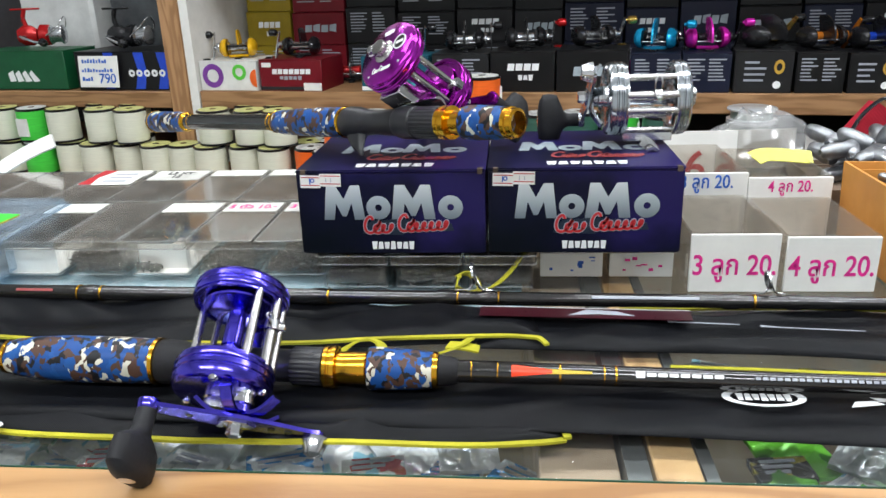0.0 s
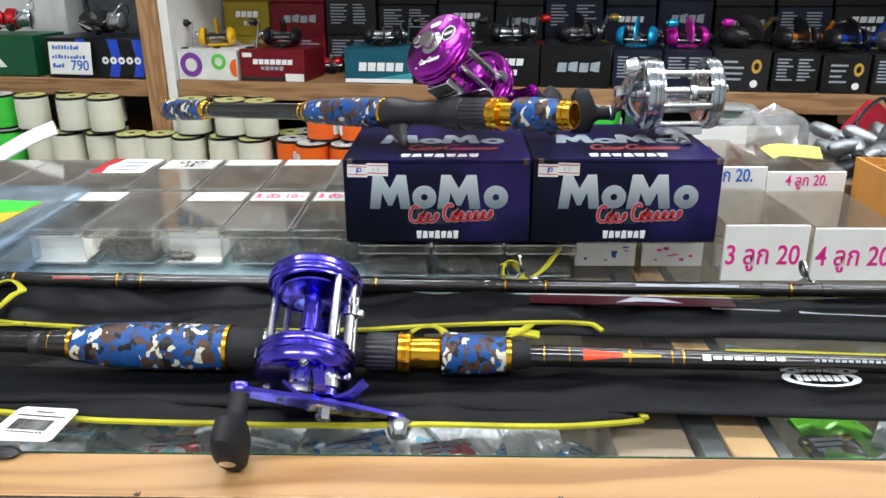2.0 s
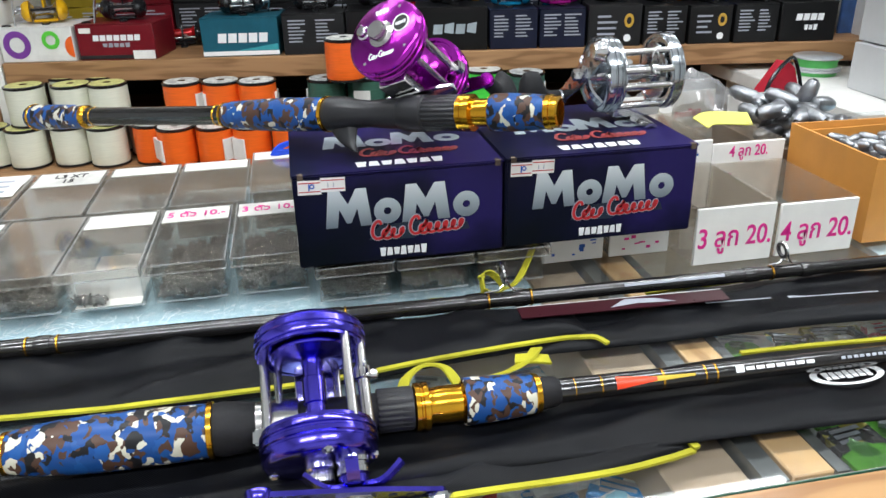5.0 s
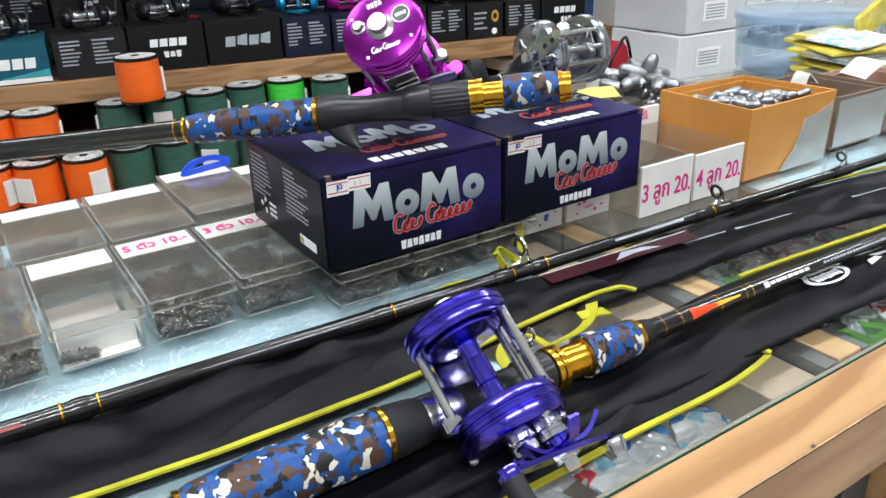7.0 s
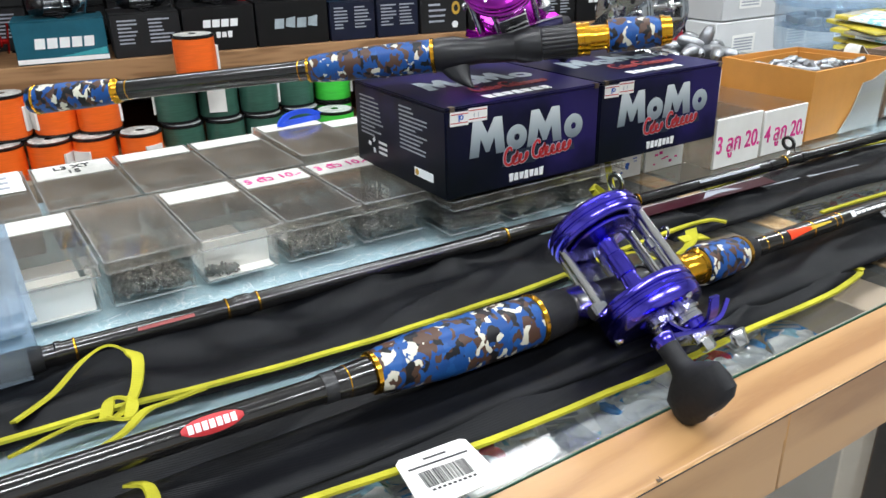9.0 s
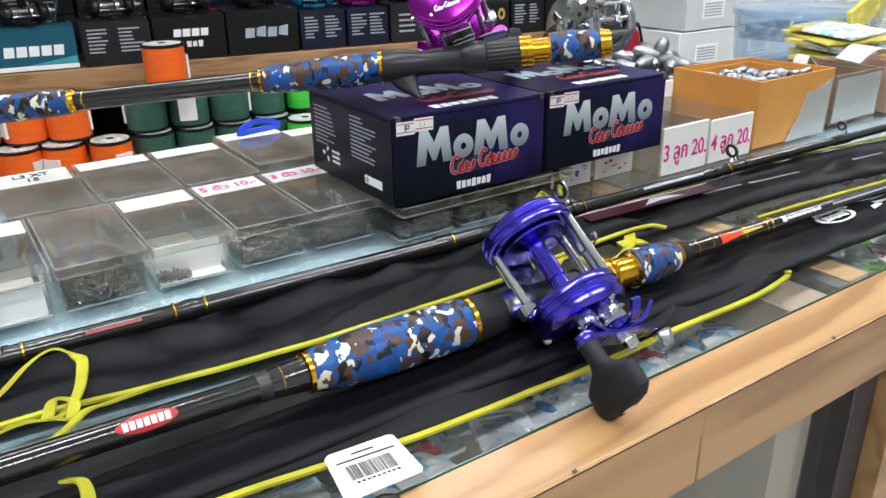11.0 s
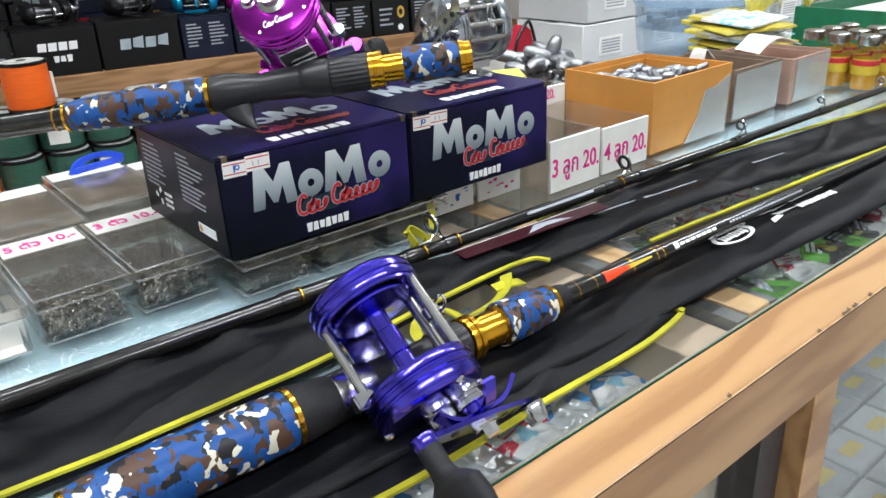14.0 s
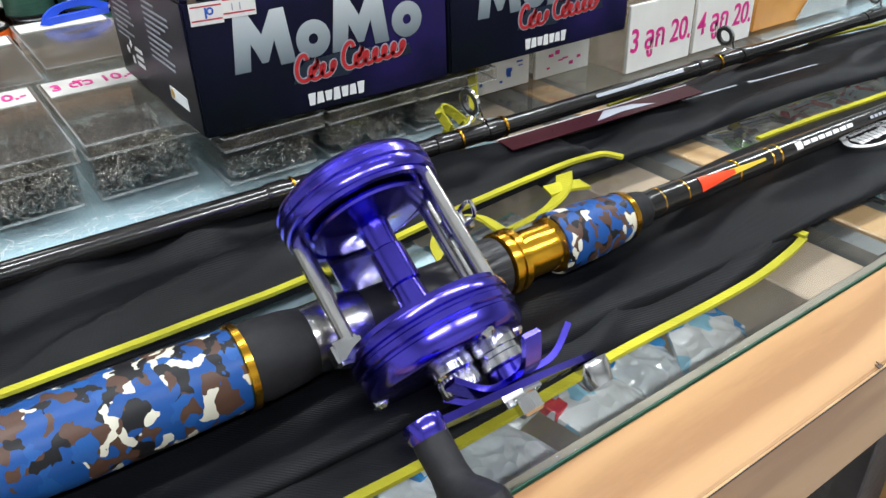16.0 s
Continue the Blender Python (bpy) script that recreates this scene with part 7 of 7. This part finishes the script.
part("web", box(0.003, 0.058, -0.001, 0.003, 0.0, 0.013, 0.001), ROYAL, blue_comb)

# ---- cartons of sinkers and jars along the counter ----
def open_carton(m, W, D, T, outer, label, patch=None, name="open_carton"):
    t = thing(name, m, label, "box", "open cartons of sinkers")
    w = 0.0022
    for q, nm in (((0, W, 0, w), "side"), ((0, W, D - w, D), "side"), ((0, w, w, D - w), "side"), ((W - w, W, w, D - w), "side")):
        b = box(*q, 0.0, T)
        for v in b.verts:
            if v.co.z > T * 0.9:
                v.co.z += 0.004 * noise.noise(Vector((v.co.x * 30, v.co.y * 30, T * 50)))
                v.co.x += (v.co.x - W / 2) * 0.03
                v.co.y += (v.co.y - D / 2) * 0.03
        part(nm, b, outer, t, "torn card side")
    part("bottom", box(w, W - w, w, D - w, 0, w), outer, t)
    part("lining", box(w + 0.001, W - w - 0.001, D - w - 0.003, D - w - 0.001, w, T * 0.93), outer, t, "card lining")
    part("lining", box(W - w - 0.003, W - w - 0.001, w + 0.002, D - w - 0.004, w, T * 0.93), outer, t, "card lining")
    if patch:
        g = slab([(a * W, b2 * T) for a, b2 in patch], 0.0008, pose(0, -0.0012, 0, 90, 0, 0))
        part("taped_paper", g, OFFWHITE, t, "torn grey paper taped on")
        g = slab([(a * W * 1.04 - 0.004, b2 * T * 1.02) for a, b2 in patch], 0.0004, pose(0, -0.0026, 0, 90, 0, 0))
        part("tape", g, BAGGY, t, "shiny clear tape")
    return t


def sinker(m, L, r, group, label="dull grey lead sinker in a heap"):
    return thing_single(m, L, r, group, label)


lead_mesh = {}


def thing_single(m, L, r, group, label):
    key = (round(L, 3), round(r, 4))
    if key not in lead_mesh:
        b = lathe([(r * 0.35, 0), (r * 0.8, L * 0.05), (r, L * 0.25), (r, L * 0.7), (r * 0.75, L * 0.92), (r * 0.35, L), (r * 0.3, L * 0.9), (0, L * 0.85)], 12)
        ob = part("lead_sinker", b, LEAD)
        lead_mesh[key] = ob.data
    else:
        ob = new("lead_sinker", lead_mesh[key])
    ob.matrix_basis = m
    return tagged(ob, label, "sinker", group)


def sinker_heap(x0, x1, y0, y1, z, count, L, r, group, layers=2):
    for k in range(count):
        lay = k % layers
        q = Matrix.Translation((rnd.uniform(x0, x1), rnd.uniform(y0, y1), z + lay * r * 1.5 + r)) @ Euler((radians(90 + rnd.uniform(-22, 22)), 0, rnd.uniform(0, 6.3))).to_matrix().to_4x4()
        sinker(q, L, r, group)


open_carton(Matrix.Translation((0.357, 0.6255, 0)), 0.143, 0.118, 0.077, KRAFT, "open orange carton of lead sinkers with taped paper", [(0.42, 0.0), (0.97, 0.0), (0.99, 0.85), (0.80, 0.72), (0.66, 0.70), (0.56, 0.3)])
single("carton_filler", box(0.364, 0.494, 0.632, 0.736, 0.0035, 0.050, 0.002), BROWN_CARD, "brown card packed inside a carton", "card")
sinker_heap(0.376, 0.484, 0.65, 0.722, 0.050, 120, 0.019, 0.0043, "sinkers in the orange carton", 3)
open_carton(Matrix.Translation((0.527, 0.635, 0)), 0.106, 0.11, 0.063, BROWN_CARD, "brown carton wrapped in clear tape beside the orange one", [(0.03, 0.05), (0.97, 0.05), (0.99, 0.94), (0.04, 0.92)])
open_carton(Matrix.Translation((0.655, 0.630, 0)), 0.098, 0.11, 0.058, plain("pinkish_card", (0.42, 0.26, 0.20), 0.6), "brown carton with a pale paper front", [(0.10, 0.03), (0.97, 0.03), (0.98, 0.96), (0.13, 0.95)])
single("paper_scrap", sweep(smooth_path([(0.665, 0.70, 0.060), (0.69, 0.69, 0.078), (0.73, 0.68, 0.066)]), 0.05, 0.0012), WHITE, "curled white paper on a carton", "paper")
single("paper_scrap", sweep(smooth_path([(0.545, 0.70, 0.058), (0.556, 0.70, 0.078), (0.57, 0.695, 0.066)]), 0.02, 0.0012), OFFWHITE, "torn paper scrap on a carton", "paper")
# sinkers heaped in a box behind
open_carton(Matrix.Translation((0.355, 0.765, 0)), 0.115, 0.12, 0.045, BROWN_CARD, "shallow brown carton heaped with large sinkers")
single("carton_filler", box(0.360, 0.465, 0.770, 0.880, 0.0035, 0.040, 0.002), BROWN_CARD, "brown card packed inside a carton", "card")
sinker_heap(0.372, 0.455, 0.785, 0.87, 0.041, 30, 0.036, 0.0085, "large sinkers in a heap", 3)
sinker(pose(0.428, 0.845, 0.056, 18, 12, 0), 0.046, 0.0095, "large sinkers in a heap", "large upright lead sinker on the heap")
RED_CLOTH = cloth("red_cloth", (0.36, 0.015, 0.03))
pouch = thing("cloth_pouch", pose(0.440, 0.905, 0.0, 0, 0, 12), "red cloth pouch with dark edging", "pouch")
part("cloth", slab([(-0.03, 0), (0.045, 0), (0.038, 0.05), (0.018, 0.098), (0.006, 0.106), (-0.022, 0.075)], 0.018, pose(0, 0.01, 0, 90, 0, 0)), RED_CLOTH, pouch)
part("edging", sweep(smooth_path([(-0.03, -0.009, 0.0), (-0.022, -0.009, 0.077), (0.006, -0.009, 0.109), (0.020, -0.009, 0.100), (0.040, -0.009, 0.05)]), 0.0022), TONES["black"], pouch, "dark edging")
single("sandbag", box(0.405, 0.50, 0.89, 0.93, 0.0, 0.002), WHITE, "white slip of card under the pouch", "card")

# signs standing among the boxes
def standing_sign(m, W, T, col, body, ink, size, label):
    t = thing("price_sign", m, label, "sign", "handwritten signs")
    part("card", box(0, W, 0, 0.0012, 0, T), col, t)
    if body:
        lettering("writing", body, size, pose(W / 2, -0.0005, T / 2, 90, 0, 0), ink, t)
    return t


standing_sign(pose(0.205, 0.868, 0.0, -4, 0, 0), 0.088, 0.083, WHITE, "6", RED_INK, 0.05, "white card sign with red handwriting")
standing_sign(pose(0.372, 0.885, 0.0, -4, 0, 0), 0.055, 0.074, WHITE, "2", BLUE_INK, 0.03, "white card sign with a blue numeral")
yl = plain("yellow_paper", (0.72, 0.68, 0.12), 0.55, var=0.1)
ysign = single("price_slip", sweep(smooth_path([(0.292, 0.806, 0.0675), (0.305, 0.812, 0.070), (0.33, 0.810, 0.069), (0.350, 0.808, 0.0672)]), 0.020, 0.001, up=(0, -0.5, 1)), yl, "curled yellow price slip on the acrylic boxes", "sign")
bagm = thing("plastic_bag", pose(0.30, 0.925, 0.0, 0, 0, 4), "crumpled clear plastic bag with a red printed slip", "plastic bag")
b = bmesh.new()
nx, nz = 18, 10
gr = {}
for i in range(nx + 1):
    for j in range(nz + 1):
        u, v = i / nx, j / nz
        hgt = 0.062 + 0.035 * math.sin(u * math.pi * 0.9)
        gr[i, j] = b.verts.new((u * 0.135 - 0.04, -0.035 * math.sin(v * math.pi) + 0.012 * noise.noise(Vector((u * 6, v * 6, 2))), v * hgt + 0.008 * noise.noise(Vector((u * 9, v * 5, 7)))  * (v > 0)))
for i in range(nx):
    for j in range(nz):
        b.faces.new((gr[i, j], gr[i + 1, j], gr[i + 1, j + 1], gr[i, j + 1]))
bob = part("film", b, BAGGY, bagm, "clear crinkled film", sharp=20)
so = bob.modifiers.new("thickness", "SOLIDIFY")
so.thickness = 0.0006
part("slip", box(-0.01, 0.07, -0.012, -0.010, 0.030, 0.075), plain("cream_slip", (0.66, 0.63, 0.55), 0.6), bagm, "cream printed slip")
g = bmesh.new()
for k in range(6):
    box(0.018 + 0.006 * k, 0.0225 + 0.006 * k, -0.0130, -0.0122, 0.045, 0.045 + rnd.uniform(0.005, 0.010), bm=g)
part("print", g, RED_INK, bagm)

# jars with amber bait
AMBER = plain("amber_liquid", (0.62, 0.30, 0.02), 0.2, var=0.3, scale=50, coat=0.5)
jar = None
for i, (x, y) in enumerate(((0.800, 0.600), (0.838, 0.590), (0.876, 0.582), (0.800, 0.640), (0.840, 0.632), (0.880, 0.624), (0.918, 0.575), (0.922, 0.616), (0.81, 0.68), (0.85, 0.674), (0.89, 0.668))):
    at = pose(x, y, 0, 0, 0, 20 * i)
    if jar is None:
        jar = thing("bait_jar", at, "small glass jar of amber bait with a steel cap", "jar", "bait jars")
        part("glass", lathe([(0.0155, 0), (0.017, 0.002), (0.017, 0.052), (0.0125, 0.059), (0.0125, 0.062)], 24), ACRYLIC, jar, "clear glass body")
        part("bait", lathe([(0.0148, 0.002), (0.0158, 0.004), (0.0158, 0.030), (0, 0.031)], 24), AMBER, jar, "amber bait")
        part("cap", lathe([(0.0138, 0.060), (0.0142, 0.061), (0.0142, 0.072), (0.012, 0.0735), (0, 0.0735)], 24), SATIN, jar, "steel screw cap")
        part("label", lathe([(0.0172, 0.022), (0.0173, 0.0225), (0.0173, 0.042), (0.0172, 0.0425)], 24, cap=False), YLABEL, jar, "yellow paper label")
        part("red_band", lathe([(0.0174, 0.034), (0.0175, 0.0345), (0.0175, 0.041), (0.0174, 0.0412)], 24, cap=False), RED_INK, jar)
    else:
        copy_thing(jar, at)
# yellow-headed packets and a green crate beyond
for k in range(6):
    packet(0.83 + 0.012 * (k % 3), 0.80 + 0.004 * k, 0.032 + 0.0085 * k, 0.14, 0.10, rnd.uniform(-16, 16), 5, BAGGY if k % 3 == 0 else YELLOW_CARD if k % 3 == 1 else PACKS["white"], YELLOW_CARD, "clear packet with a yellow header in a stack")
single("packing_block", box(0.76, 0.92, 0.76, 0.86, 0, 0.031, 0.003), BROWN_CARD, "brown carton under a stack of packets", "box")
for k in range(7):
    t = thing("hanging_packet", pose(0.965 + 0.05 * k, 0.83 + 0.025 * (k % 3), 0.0, 0, rnd.uniform(-25, 25), rnd.uniform(-30, 30)), "upright clear packet with a yellow header", "packet", "upright packets")
    part("film", box(-0.035, 0.035, -0.004, 0.004, 0.0, 0.10, 0.003), BAGGY, t)
    part("header_card", box(-0.036, 0.036, -0.005, 0.005, 0.085, 0.125, 0.001), YELLOW_CARD, t, "yellow header card")
CRATE = plain("crate_green", (0.01, 0.14, 0.06), 0.4)
crate = thing("green_crate", pose(1.02, 0.62, 0, 0, 0, -4), "open green plastic crate of small stock", "crate")
for q in ((0, 0.36, 0, 0.006), (0, 0.36, 0.20, 0.206), (0, 0.006, 0.007, 0.199), (0.354, 0.36, 0.007, 0.199)):
    part("side", box(*q, 0, 0.075), CRATE, crate)
part("bottom", box(0.007, 0.353, 0.007, 0.199, 0, 0.004), BROWN_CARD, crate)
part("stock", box(0.012, 0.348, 0.012, 0.194, 0.005, 0.060, 0.01), PALE_STUFF, crate, "pale packed stock")

# round clear tub on the counter, white cartons on a side table
tubm = thing("round_tub", pose(0.955, 0.965, 0.0), "large round clear plastic tub of small parts", "tub")
part("base", lathe([(0.098, 0), (0.103, 0.003), (0.107, 0.04), (0.107, 0.045)], 48), BLUISH, tubm)
part("tray", lathe([(0.100, 0.045), (0.108, 0.047), (0.110, 0.085), (0.106, 0.090)], 48), BLUISH, tubm)
part("lid", lathe([(0.113, 0.084), (0.114, 0.086), (0.114, 0.096), (0.108, 0.099), (0, 0.101)], 48), BLUISH, tubm)
b = bmesh.new()
for k in range(14):
    a = 2 * math.pi * k / 14
    box(-0.014, 0.014, -0.008, 0.008, 0.050, 0.064, 0.002, bm=b, m=Matrix.Translation((0.075 * math.cos(a), 0.075 * math.sin(a), 0)))
part("small_parts", b, GREYBOX, tubm, "grey small parts")
table = thing("side_table", Matrix.Translation((1.75, 1.42, FLOOR)), "plain white side table beyond the counter", "table")
part("tabletop", box(-0.92, 0.9, -0.34, 0.36, -FLOOR - 0.09, -FLOOR - 0.06, 0.003), WHITE, table)
for sx in (-0.85, 0.85):
    for sy in (-0.3, 0.3):
        part("leg", box(sx - 0.02, sx + 0.02, sy - 0.02, sy + 0.02, 0, -FLOOR - 0.091), WHITE, table)
PALECARD = plain("pale_grey_carton", (0.56, 0.57, 0.58), 0.55, var=0.06, scale=10, per_object=0.08)
wc = None
for i in range(7):
    for j in range(4):
        at = pose(1.02 + i * 0.185 + 0.01 * (j % 2), 1.30 + 0.004 * j, -0.0595 + j * 0.0905, 0, 0, -3 + 2 * (j % 3))
        if wc is None:
            wc = thing("white_carton", at, "plain pale carton with a printed end label, in a stack", "box", "pale cartons")
            part("carton", box(-0.09, 0.088, -0.10, 0.10, 0, 0.088, 0.002), PALECARD, wc)
            part("tape", box(-0.0885, 0.0865, -0.018, 0.018, 0.0881, 0.0885), BAGGY, wc, "clear tape")
            lb = part("label", box(-0.04, 0.03, -0.1012, -0.1002, 0.022, 0.06), WHITE, wc, "white label")
            g = bmesh.new()
            for k in range(5):
                box(-0.034, 0.022, -0.1017, -0.1013, 0.027 + 0.006 * k, 0.030 + 0.006 * k, bm=g)
            part("print", g, GREY_INK, lb)
        else:
            copy_thing(wc, at)
# hanging bright stock far along the room
RIBBON = [plain("hung_" + n, c, 0.45, var=0.3, scale=40) for n, c in (("blue", (0.03, 0.08, 0.22)), ("green", (0.08, 0.20, 0.10)), ("grey", (0.35, 0.35, 0.37)), ("red", (0.5, 0.03, 0.05)), ("yellow", (0.55, 0.48, 0.08)))]
rack = thing("hanging_rack", Matrix.Translation((1.18, 1.62, FLOOR)), "wire rack hung with narrow packets", "rack")
part("base", box(-0.1, 0.9, -0.05, 0.2, 0, 0.02, 0.004), SATIN, rack)
for sx in (-0.08, 0.88):
    part("post", bar((sx, 0.08, 0.02), (sx, 0.08, 1.9), 0.008), SATIN, rack)
part("rail", bar((-0.08, 0.08, 1.5), (0.88, 0.08, 1.5), 0.006), SATIN, rack)
for k in range(18):
    x = -0.06 + 0.052 * k
    part("packet", box(x - 0.02, x + 0.02, 0.05, 0.06, 0.80 + 0.03 * (k % 3), 1.49, 0.002), RIBBON[k % 2 if k < 6 else k % 5], rack)
